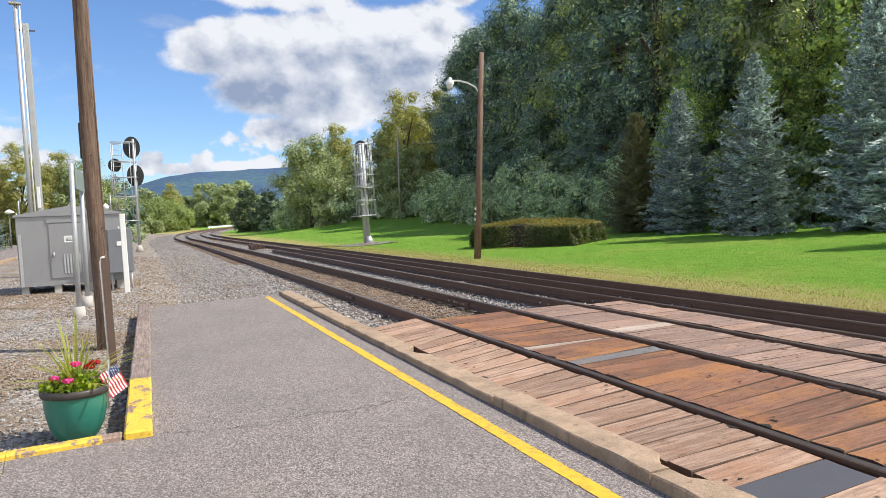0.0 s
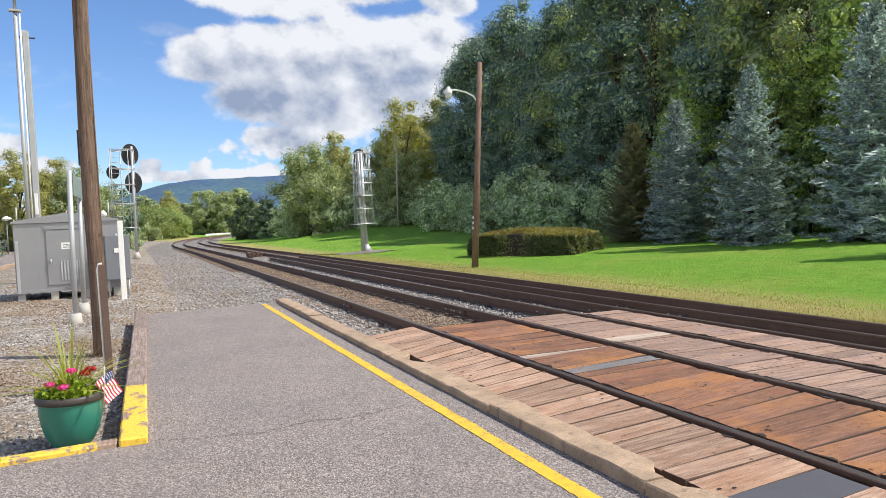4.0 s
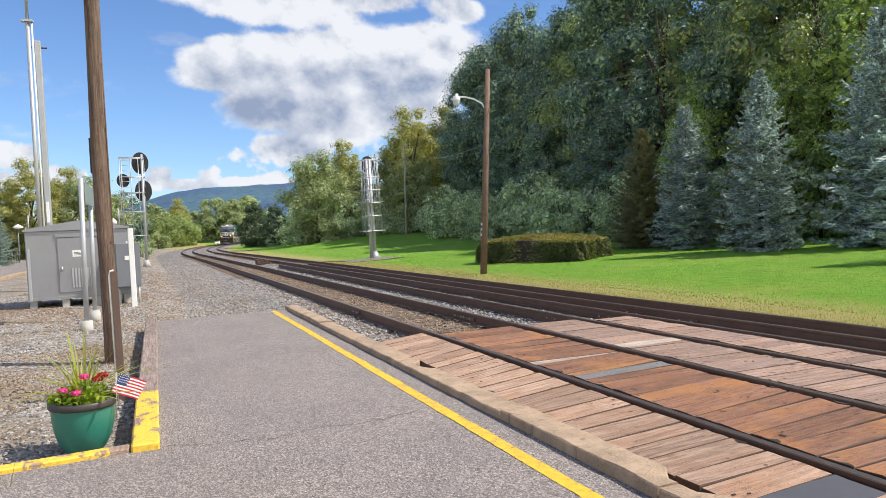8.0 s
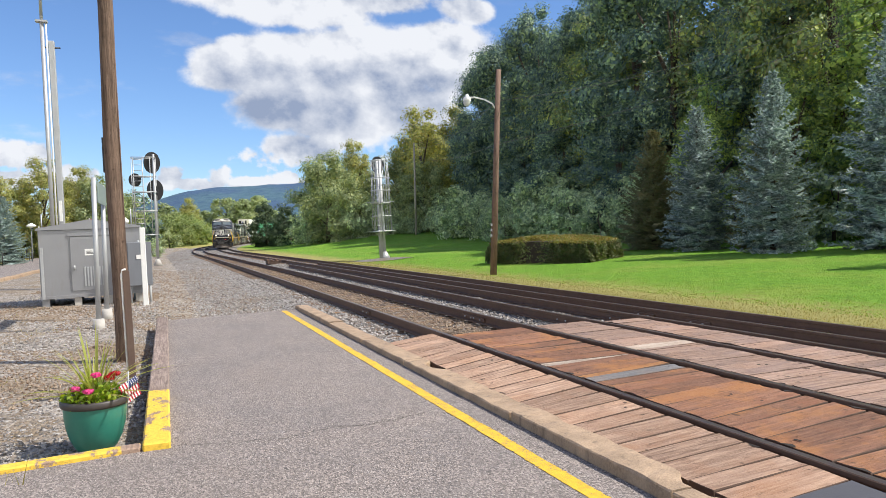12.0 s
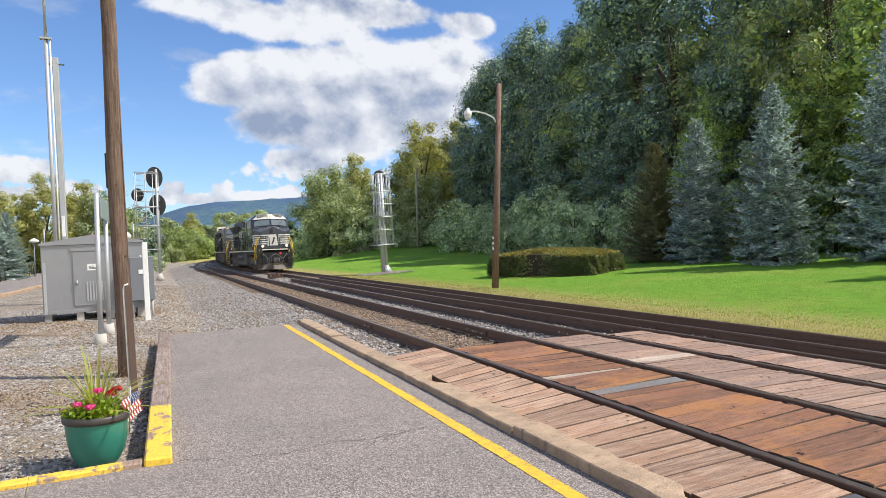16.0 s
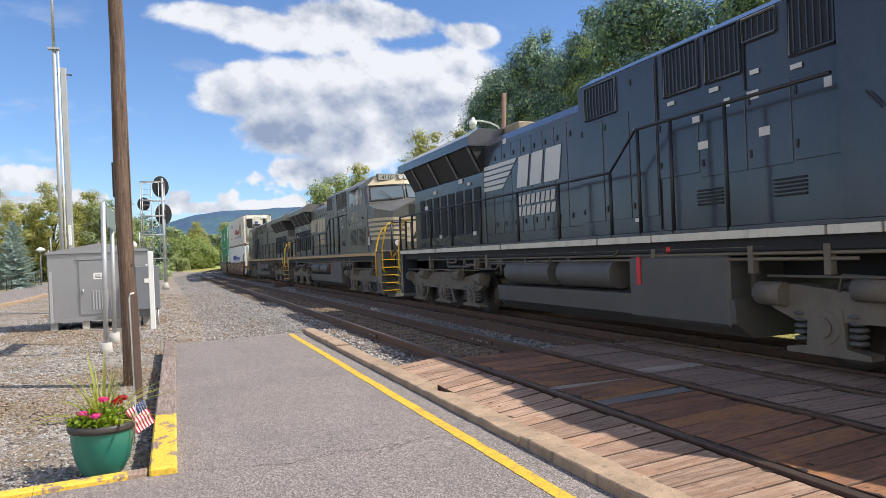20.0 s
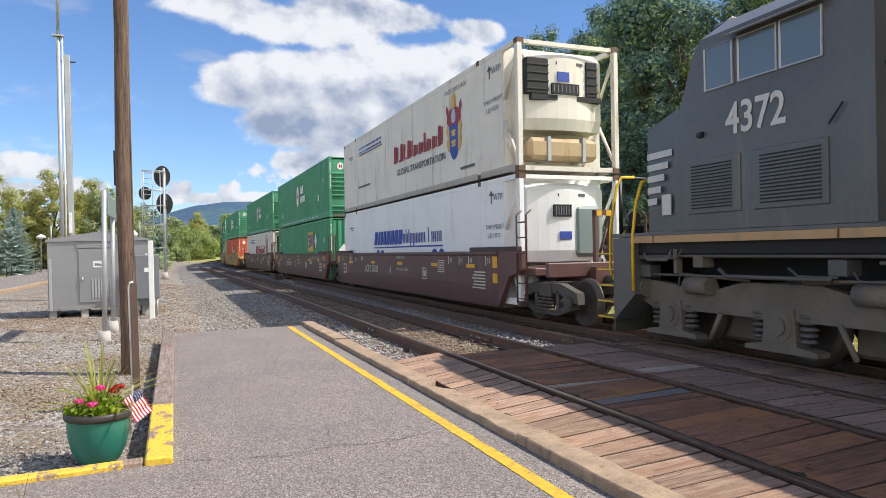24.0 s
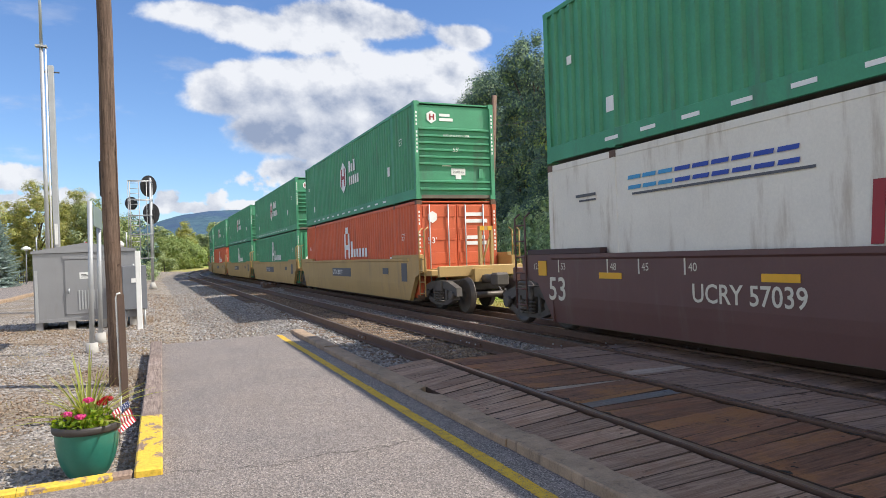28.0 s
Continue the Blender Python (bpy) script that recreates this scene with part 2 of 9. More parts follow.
def stones_material(name, a, b, c3, scale=24.0, patch=(0.2, 0.17, 0.12), amount=0.5, world=True):
    """Ground of loose stones between the modelled ones."""
    m, n = material(name)
    p = n.add("ShaderNodeNewGeometry").outputs["Position"]
    v = n.add("ShaderNodeTexVoronoi", {"Vector": p, "Scale": scale})
    w = n.add("ShaderNodeTexVoronoi", {"Vector": p, "Scale": scale * 2.3})
    s = n.add("ShaderNodeSeparateColor", {0: v.outputs["Color"]})
    c = n.mix(s.outputs[0], a, b)
    c = n.mix(n.ramp(s.outputs[1], 0.55, 0.8), c, c3)
    c = n.mix(n.ramp(n.noise(p, 0.55, 6, 0.65), 0.42, 0.66, 0.0, amount), c, patch)
    c = n.mix(n.ramp(v.outputs["Distance"], 0.03, 0.055, 0.0, 0.0), c, (0.02, 0.02, 0.02))
    h = n.math("ADD", n.math("MULTIPLY", v.outputs["Distance"], -1.0), n.math("MULTIPLY", w.outputs["Distance"], -0.4))
    finish(n, c, 0.9, 0, h, 0.9, 0.05)
    return m


def island_material(name, colors, rough=0.85, each=True, bump=30.0, through=None, thin=0.5):
    """Loose pieces in one mesh: every island takes its own tone."""
    m, n = material(name)
    r = n.add("ShaderNodeNewGeometry").outputs["Random Per Island"]
    ramp = n.add("ShaderNodeValToRGB", {0: r})
    e = ramp.color_ramp.elements
    e[0].color, e[1].color = (*colors[0], 1), (*colors[-1], 1)
    for i, c in enumerate(colors[1:-1]):
        e.new((i + 1) / (len(colors) - 1)).color = (*c, 1)
    col = ramp.outputs[0]
    p = n.add("ShaderNodeTexCoord").outputs["Object"]
    nz = n.noise(p, bump, 3, 0.6)
    col = n.mix(0.35, col, n.add("ShaderNodeVectorMath", {0: col, 3: n.math("MULTIPLY", nz, 2.0)}, operation="SCALE").outputs[0])
    if through is None:
        finish(n, col, rough, 0, nz, 0.3, 0.01)
        return m
    big = n.noise(p, 0.35, 3, 0.6)
    ob = n.add("ShaderNodeObjectInfo").outputs["Random"]
    col = n.add("ShaderNodeVectorMath", {0: col, 3: n.math("ADD", 0.62, n.math("ADD", n.math("MULTIPLY", big, 0.5), n.math("MULTIPLY", ob, 0.3)))}, operation="SCALE").outputs[0]
    a = n.add("ShaderNodeBsdfPrincipled", {"Base Color": col, "Roughness": rough, "Specular IOR Level": 0.28})
    t = n.add("ShaderNodeBsdfTranslucent", {0: n.mix(1.0, col, through, "MULTIPLY")})
    n.add("ShaderNodeOutputMaterial", {0: n.add("ShaderNodeMixShader", {0: thin, 1: a, 2: t})})
    return m


def grass_material():
    m, n = material("lawn_grass")
    p = n.add("ShaderNodeNewGeometry").outputs["Position"]
    a, b, c = n.noise(p, 0.25, 5, 0.6), n.noise(p, 2.6, 5, 0.65), n.noise(p, 30.0, 3, 0.7)
    col = n.mix(n.ramp(c, 0.3, 0.7), (0.100, 0.225, 0.026), (0.215, 0.405, 0.048))
    col = n.mix(n.ramp(a, 0.45, 0.68, 0.0, 0.7), col, (0.245, 0.325, 0.060))
    col = n.mix(n.ramp(b, 0.50, 0.66, 0.0, 0.55), col, (0.095, 0.19, 0.02))
    # dry strip beside the track
    x = n.add("ShaderNodeSeparateXYZ", {0: p}).outputs[0]
    dry = n.math("ADD", n.math("SUBTRACT", 14.3, x), n.math("MULTIPLY", n.math("SUBTRACT", b, 0.5), 4.0))
    col = n.mix(n.ramp(dry, 0.0, 2.6, 0.0, 0.9), col, (0.36, 0.31, 0.12))
    finish(n, col, 0.95, 0, n.math("ADD", c, b), 0.9, 0.09, {"Specular IOR Level": 0.12})
    return m


def leaf_material(name, colors, through=(1.2, 1.2, 0.5), thin=0.42):
    return island_material(name, colors, 0.50, bump=2.0, through=through, thin=thin)


def glow(name, color, strength):
    m, n = material(name)
    n.add("ShaderNodeOutputMaterial", {0: n.add("ShaderNodeEmission", {0: (*color, 1), 1: strength})})
    return m


def glass_material(name, tint=(0.55, 0.68, 0.75)):
    """Dark cab glazing that mirrors the sky."""
    m, n = material(name)
    finish(n, tuple(c * 0.22 for c in tint), 0.04, 0, extra={"Specular IOR Level": 0.7, "IOR": 1.6})
    return m


def worn_paint(name, paint, a, b):
    """Paint flaking off weathered timber that runs along y."""
    m, n = material(name)
    p = n.add("ShaderNodeNewGeometry").outputs["Position"]
    g = n.noise(n.vec("MULTIPLY", p, (14.0, 1.2, 14.0)), 4.0, 6, 0.65)
    flake = n.noise(n.vec("MULTIPLY", p, (1.6, 1.0, 1.6)), 4.2, 8, 0.68)
    x = n.add("ShaderNodeSeparateXYZ", {0: p}).outputs[0]
    bare = n.ramp(n.math("ADD", flake, n.math("MULTIPLY", n.ramp(n.math("ABSOLUTE", n.math("ADD", x, 0.31)), 0.10, 0.0), 0.16)), 0.51, 0.57)
    tint = n.mix(n.ramp(n.noise(p, 28.0, 4, 0.6), 0.35, 0.75), paint, tuple(q * 0.72 for q in paint))
    col = n.mix(bare, tint, n.mix(n.ramp(g, 0.3, 0.7), a, b))
    finish(n, col, 0.75, 0, n.math("SUBTRACT", g, bare), 0.5, 0.004)
    return m


def line_paint():
    """Thick road paint, speckled through by the grit under it."""
    m, n = material("worn_line_paint")
    p = n.add("ShaderNodeNewGeometry").outputs["Position"]
    fine, mid, big = n.noise(p, 75.0, 4, 0.7), n.noise(p, 14.0, 5, 0.65), n.noise(p, 1.1, 3, 0.5)
    paint = n.mix(n.ramp(mid, 0.35, 0.7), (0.68, 0.43, 0.026), (0.56, 0.34, 0.028))
    worn = n.math("ADD", n.math("MULTIPLY", fine, 0.7), n.math("ADD", n.math("MULTIPLY", mid, 0.25), n.math("MULTIPLY", big, 0.12)))
    col = n.mix(n.ramp(worn, 0.575, 0.64, 0.0, 0.85), paint, (0.17, 0.145, 0.12))
    finish(n, col, 0.8, 0, fine, 0.7, 0.006)
    return m


M = {}
M["asphalt"] = asphalt_material()
M["plank"] = wood_material("weathered_plank", (0.225, 0.138, 0.095), (0.49, 0.335, 0.24), (0.31, 0.175, 0.11), 0.18, each=0.42)
M["plank_far"] = wood_material("grey_brown_plank", (0.20, 0.128, 0.095), (0.40, 0.275, 0.21), (0.26, 0.185, 0.16), 0.16, each=0.4)
M["plank_rust"] = wood_material("rust_stained_plank", (0.15, 0.074, 0.046), (0.31, 0.158, 0.098), (0.24, 0.10, 0.05), 0.72, each=0.5)
M["timber"] = wood_material("weathered_timber", (0.155, 0.115, 0.095), (0.37, 0.29, 0.245), (0.235, 0.17, 0.14), axis=(9.0, 0.6, 9.0))
M["pole"] = wood_material("wooden_pole", (0.065, 0.042, 0.030), (0.19, 0.13, 0.095), (0.12, 0.075, 0.052), axis=(9.0, 9.0, 0.5), each=0.1)
M["tie"] = wood_material("creosoted_tie", (0.07, 0.05, 0.04), (0.17, 0.125, 0.09), (0.22, 0.12, 0.05))
M["ballast"] = stones_material("ballast_bed", (0.20, 0.185, 0.17), (0.36, 0.34, 0.32), (0.12, 0.105, 0.095), 17.0, (0.17, 0.115, 0.065), 0.55)
M["gravel"] = stones_material("gravel_yard", (0.25, 0.215, 0.18), (0.46, 0.42, 0.37), (0.14, 0.115, 0.09), 17.0, (0.23, 0.17, 0.105), 0.9)
M["stone"] = island_material("ballast_stone", ((0.13, 0.12, 0.11), (0.27, 0.25, 0.235), (0.42, 0.405, 0.385), (0.24, 0.20, 0.165), (0.34, 0.325, 0.31)))
M["stone_brown"] = island_material("rusty_stone", ((0.14, 0.10, 0.07), (0.24, 0.175, 0.12), (0.32, 0.25, 0.18), (0.20, 0.13, 0.08), (0.27, 0.22, 0.17)))
M["grass"] = grass_material()
M["blade"] = island_material("grass_blade", ((0.10, 0.225, 0.02), (0.18, 0.35, 0.03), (0.25, 0.41, 0.045), (0.31, 0.37, 0.08)), 0.9, through=(1.1, 1.2, 0.4))
M["blade_dry"] = island_material("dry_grass", ((0.24, 0.25, 0.06), (0.36, 0.32, 0.12), (0.44, 0.37, 0.17), (0.27, 0.30, 0.07)), 0.8, through=(1.1, 1.0, 0.5))
M["rail"] = plain("rusty_rail", (0.135, 0.078, 0.052), 0.65, 0.2, 0.25, 4, 60, 0.2, (0.11, 0.06, 0.035), 0.5)
M["rail_head"] = plain("worn_rail_head", (0.27, 0.205, 0.165), 0.36, 0.9, 0.2, 3, 50, 0.1)
M["kerb"] = plain("sandstone_kerb", (0.35, 0.25, 0.165), 0.9, 0, 0.42, 3.4, 60, 1.0, (0.13, 0.10, 0.075), 0.7, True)
M["yellow"] = worn_paint("worn_yellow_paint", (0.74, 0.49, 0.055), (0.20, 0.135, 0.10), (0.34, 0.24, 0.18))
M["line"] = line_paint()
M["galv"] = plain("galvanised_steel", (0.42, 0.43, 0.44), 0.5, 0.45, 0.10, 5, 60, 0.05)
M["grey"] = plain("grey_cabinet_paint", (0.285, 0.288, 0.30), 0.34, 0.4, 0.07, 2, 40, 0.06, (0.24, 0.23, 0.22), 0.3)
M["white"] = plain("white_paint", (0.74, 0.74, 0.72), 0.55, 0, 0.08, 4, 40, 0.08, (0.45, 0.43, 0.40), 0.4)
M["black"] = plain("black_paint", (0.018, 0.018, 0.02), 0.5, 0, 0.2, 4, 50, 0.1)
M["concrete"] = plain("concrete", (0.42, 0.40, 0.37), 0.9, 0, 0.18, 4, 60, 0.4)
M["bark"] = plain("bark", (0.085, 0.065, 0.05), 0.9, 0, 0.3, 3, 22, 0.8)


# ---- mesh helpers ----
def mesh_of(bm, name, mats):
    me = bpy.data.meshes.new(name)
    bm.to_mesh(me)
    bm.free()
    for m in (mats if isinstance(mats, (list, tuple)) else [mats]):
        me.materials.append(m)
    return me


def part(name, bm, mat, parent=None, label="", m=None, smooth=False):
    me = mesh_of(bm, name, mat)
    if smooth:
        me.polygons.foreach_set("use_smooth", [True] * len(me.polygons))
    ob = new(name, me)
    if parent is not None:
        ob.parent = parent
    if m is not None:
        ob.matrix_basis = m
    if label:
        tagged(ob, label)
    return ob


def empty(name, label, category, group="", m=None, kind=""):
    ob = new(name)
    ob.empty_display_size = 0.2
    tagged(ob, label, category, group, kind)
    if m is not None:
        ob.matrix_basis = m
    return ob


def box(bm, x0, x1, y0, y1, z0, z1, bev=0.0, mi=0):
    vs = [bm.verts.new((x, y, z)) for z in (z0, z1) for y in (y0, y1) for x in (x0, x1)]
    fs = [bm.faces.new([vs[i] for i in q]) for q in ((0, 2, 3, 1), (4, 5, 7, 6), (0, 1, 5, 4), (2, 6, 7, 3), (0, 4, 6, 2), (1, 3, 7, 5))]
    for f_ in fs:
        f_.material_index = mi
    if bev:
        r = bmesh.ops.bevel(bm, geom=list({e for f_ in fs for e in f_.edges}), offset=bev, segments=1, affect="EDGES")
        for f_ in r["faces"]:
            f_.material_index = mi
    return vs


def tube(bm, pts, r, seg=8, r1=None, cap=True, mi=0):
    """A round bar along points."""
    pts = [Vector(p) for p in pts]
    rings = []
    side = None
    for i, p in enumerate(pts):
        d = (pts[min(i + 1, len(pts) - 1)] - pts[max(i - 1, 0)]).normalized()
        if side is None or abs(side.dot(d)) > 0.98:
            side = d.orthogonal().normalized()
        side = (side - d * side.dot(d)).normalized()
        up = d.cross(side)
        rr = r if r1 is None else r + (r1 - r) * i / (len(pts) - 1)
        rings.append([bm.verts.new(p + (side * math.cos(a) + up * math.sin(a)) * rr) for a in (2 * math.pi * k / seg for k in range(seg))])
    for a, b in zip(rings, rings[1:]):
        for k in range(seg):
            f_ = bm.faces.new((a[k], a[(k + 1) % seg], b[(k + 1) % seg], b[k]))
            f_.material_index = mi
            f_.smooth = seg > 5
    if cap:
        bm.faces.new(rings[0][::-1]).material_index = mi
        bm.faces.new(rings[-1]).material_index = mi
    return rings


def prism(bm, poly, axis, a, b, mi=0):
    """Extrude a polygon of pairs along an axis from a to b."""
    def at(p, t):
        return {"x": (t, p[0], p[1]), "y": (p[0], t, p[1]), "z": (p[0], p[1], t)}[axis]
    lo, hi = [bm.verts.new(at(p, a)) for p in poly], [bm.verts.new(at(p, b)) for p in poly]
    k = len(poly)
    fs = [bm.faces.new((lo[i], lo[(i + 1) % k], hi[(i + 1) % k], hi[i])) for i in range(k)]
    fs += [bm.faces.new(lo[::-1]), bm.faces.new(hi)]
    for f_ in fs:
        f_.material_index = mi
    bmesh.ops.recalc_face_normals(bm, faces=fs)
    return fs


def lathe(bm, prof, seg=32, c=(0, 0, 0)):
    """Turn a profile of (radius, height) round z."""
    rings = [[bm.verts.new((c[0] + r * math.cos(2 * math.pi * k / seg), c[1] + r * math.sin(2 * math.pi * k / seg), c[2] + z)) for k in range(seg)] for r, z in prof]
    for a, b in zip(rings, rings[1:]):
        for k in range(seg):
            bm.faces.new((a[k], a[(k + 1) % seg], b[(k + 1) % seg], b[k])).smooth = True
    return rings


def mesh_from(name, verts, faces, mats, smooth=False):
    me = bpy.data.meshes.new(name)
    me.from_pydata(verts, [], faces)
    for m in (mats if isinstance(mats, (list, tuple)) else [mats]):
        me.materials.append(m)
    if smooth:
        me.polygons.foreach_set("use_smooth", [True] * len(me.polygons))
    me.update()
    return me


def lettering(name, text, size, mat, parent, m, align="LEFT", label="", squeeze=1.0, thin=0.0):
    """Painted characters as a thin mesh in the xy plane of m."""
    cu = bpy.data.curves.new(name, "FONT")
    cu.body, cu.size, cu.align_x, cu.fill_mode, cu.extrude, cu.resolution_u, cu.offset = text, size, align, "FRONT", 0.0, 3, thin
    tmp = bpy.data.objects.new("tmp", cu)
    me = bpy.data.meshes.new_from_object(tmp)
    bpy.data.objects.remove(tmp)
    me.name = name
    me.materials.clear()
    me.materials.append(mat)
    ob = new(name, me)
    ob.parent = parent
    ob.matrix_basis = m @ Matrix.Diagonal((squeeze, 1, 1, 1))
    if label:
        tagged(ob, label)
    return ob


# ---- the line of the railway ----
STEP = 0.5
_s = np.arange(-150.0, 760.0, STEP)
_k = np.where(_s < 0, 0.0, np.where(_s < 78.0, -0.00043, np.where(_s < 330, 0.00245, 0.0)))
_h = 0.00944 + np.cumsum(_k) * STEP
_i0 = int(np.argmin(abs(_s)))
_x = np.cumsum(np.sin(_h)) * STEP
_y = np.cumsum(np.cos(_h)) * STEP
_x, _y = _x - _x[_i0] + 8.15, _y - _y[_i0]
SEP = 3.60           # between the centres of the two tracks


def grade(s):
    """The line falls gently with distance."""
    s = np.asarray(s, float)
    t = np.clip(s - 40, 0, 150)
    return -0.00759 * np.clip(s, -60, 190) + 0.5 * 0.00005 * t * t


def along(s, off=0.0, z=0.0):
    """A point beside the centre of the far track, off metres to its right, and the heading there."""
    x, y, h = np.interp(s, _s, _x), np.interp(s, _s, _y), np.interp(s, _s, _h)
    return Vector((x + off * math.cos(h), y - off * math.sin(h), float(grade(s)) + z)), h


def line_x(y):
    return np.interp(y, _y[:int(_i0 + 640)], _x[:int(_i0 + 640)])


def side_of(x, y):
    """Metres to the right of the far track's centre and along it, near enough for the terrain."""
    x, y = np.asarray(x, float), np.asarray(y, float)
    i = np.argmin((x[..., None] - _x[::8]) ** 2 + (y[..., None] - _y[::8]) ** 2, axis=-1)
    h = _h[::8][i]
    return (x - _x[::8][i]) * np.cos(h) - (y - _y[::8][i]) * np.sin(h), _s[::8][i]


def smooth(a, b, v):
    t = np.clip((np.asarray(v, float) - a) / (b - a), 0, 1)
    return t * t * (3 - 2 * t)


def terrain(x, y):
    """Height of the ground: yard on the left, bed of the tracks, lawn that climbs to the wooded slope."""
    o, _ = side_of(x, y)
    z = grade(np.clip(y, -60, 190)) - 0.24
    z = z - 0.25 * smooth(-9.0, -6.8, o) * (1 - smooth(1.2, 2.4, o))
    lawn = np.maximum(o - 5.0, 0)
    z = z + 0.040 * np.minimum(lawn, 42) * smooth(-40, 10, y) + 0.9 * smooth(50, 120, y) * smooth(6, 30, o) * 2.2
    z = z + 0.34 * np.clip(o - 40, 0, 45) * smooth(-60, 0, y) * (1 - smooth(200, 420, y))
    return z


# ---- ground ----
def grid_mesh(name, xs, ys, fz, mat, flip=False):
    X, Y = np.meshgrid(xs, ys)
    Z = fz(X, Y)
    v = list(zip(X.ravel().tolist(), Y.ravel().tolist(), Z.ravel().tolist()))
    w = len(xs)
    f_ = [(j * w + i, j * w + i + 1, (j + 1) * w + i + 1, (j + 1) * w + i) for j in range(len(ys) - 1) for i in range(w - 1)]
    return mesh_from(name, v, f_, mat, True)


def spread(a, b, near, far, grow=1.18):
    out, v, st = [a], a, near
    while v < b:
        v += st
        st *= grow
        out.append(min(v, b))
    return out


def make_ground():
    right = spread(16, 3200, 1.0, 0)
    left = [-q for q in spread(10, 3200, 1.5, 0)][::-1]
    xs = left + list(np.arange(-9, 16, 0.5)) + right
    ys = [-q for q in spread(30, 3200, 3.0, 0)][::-1] + list(np.arange(-28, 60, 1.0)) + spread(60, 3400, 2.0, 0, 1.1)
    g = new("ground", grid_mesh("ground", xs, ys, terrain, M["grass"]))
    tagged(g, "mown green lawn, drier beside the railway", "ground", kind="structure")
    # gravel yard left of the tracks, a thin sheet on the ground
    xs = list(np.arange(-7.5, 6.6, 0.5))
    ys = list(np.arange(-12, 150, 1.2))

    def yard(X, Y):
        return terrain(X, Y) + 0.03 + 0.02 * np.sin(X * 2.1 + Y * 0.7) * np.sin(Y * 1.3)
    y = new("gravel_yard", grid_mesh("gravel_yard", xs, ys, yard, M["gravel"]))
    tagged(y, "grey and brown gravel yard beside the tracks", "gravel", kind="structure")
    # asphalt lane beyond the yard, veering off to the left far away, and the kerb between
    ys = np.arange(-40, 200, 1.6)
    V, F = [], []
    for j, q in enumerate(ys):
        off = -0.055 * max(0, q - 48) - 0.0006 * max(0, q - 70) ** 2
        for i, d in enumerate((-7.5, -9.0, -10.6, -12.2)):
            xx = d + off * (1.0 if i else 0.55)
            V.append((xx, float(q), float(terrain(np.array(xx), np.array(q))) + 0.045 - 0.02 * (i == 3)))
        if j:
            F += [((j - 1) * 4 + i + 1, (j - 1) * 4 + i, j * 4 + i, j * 4 + i + 1) for i in range(3)]
    r = new("road", mesh_from("road", V, F, M["asphalt"], True))
    tagged(r, "grey asphalt lane beyond the gravel yard", "road", kind="structure")
    kerb = empty("lane_kerb", "low tan kerb between gravel and lane", "kerb", kind="structure")
    random.seed(14)
    q = -6.0
    while q < 62:
        bm = bmesh.new()
        box(bm, -7.62, -7.38, q, q + 2.3, -0.1, 0.19, 0.03)
        off = -0.030 * max(0, q - 48)
        part("kerb_stone", bm, M["kerb"], kerb, m=Matrix.Translation((off + random.uniform(-.02, .02), 0, yard(np.array(-7.4), np.array(q + 1.1)).item() - 0.02)))
        q += 2.34


def sweep(name, prof, s0, s1, off, mats, step=1.0, z=0.0, close=True, mi=None):
    """Sweep a profile of (right, up) pairs along the line."""
    ss = np.arange(s0, s1 + 0.01, step)
    v, f_, k = [], [], len(prof)
    for s in ss:
        for a, b in prof:
            p, _ = along(s, off + a, z + b)
            v.append(p)
    for i in range(len(ss) - 1):
        for j in range(k if close else k - 1):
            f_.append((i * k + j, i * k + (j + 1) % k, (i + 1) * k + (j + 1) % k, (i + 1) * k + j))
    if close:
        f_ += [tuple(range(k))[::-1], tuple(range((len(ss) - 1) * k, len(ss) * k))]
    me = mesh_from(name, v, f_, mats)
    if mi:
        for q in me.polygons:
            if q.index < (len(ss) - 1) * k:
                q.material_index = mi[q.index % k]
    return new(name, me)


RAIL = [(-0.075, -0.172), (-0.075, -0.155), (-0.012, -0.135), (-0.012, -0.045), (-0.037, -0.035), (-0.037, -0.006), (-0.030, 0.0),
        (0.030, 0.0), (0.037, -0.006), (0.037, -0.035), (0.012, -0.045), (0.012, -0.135), (0.075, -0.155), (0.075, -0.172)]


def make_tracks():
    bed = [(-9.2, -0.50), (-7.0, -0.36), (-5.35, -0.215), (-2.0, -0.215), (-1.4, -0.15), (1.6, -0.14), (2.5, -0.33), (2.75, -0.5)]
    ob = sweep("ballast_bed", bed, -70, 330, 0.0, M["ballast"], 1.5, close=False)
    tagged(ob, "grey crushed stone ballast under both tracks", "ballast", kind="structure")
    for off, z in ((-SEP - 0.7525, 0.0), (-SEP + 0.7525, 0.005), (-0.7525, 0.04), (0.7525, 0.065)):
        ob = sweep("rail", RAIL, -70, 330, off, [M["rail"], M["rail_head"]], 1.0, z, mi=[0] * 6 + [1] + [0] * 7)
        tagged(ob, "dark rusty steel running rail with a worn head", "rail", "rails of the two tracks", "structure")
    for off, z in ((-1.66, 0.015), (0.02, 0.04)):
        ob = sweep("guard_rail", RAIL, -70, 40, off, [M["rail"], M["rail_head"]], 1.0, z, mi=[0] * 6 + [1] + [0] * 7)
        tagged(ob, "dark steel guard rail laid beside the running rail", "rail", "guard rails", "structure")


# ---- platform and crossing ----
def deck(y, dz=0.0):
    return float(grade(y)) + dz


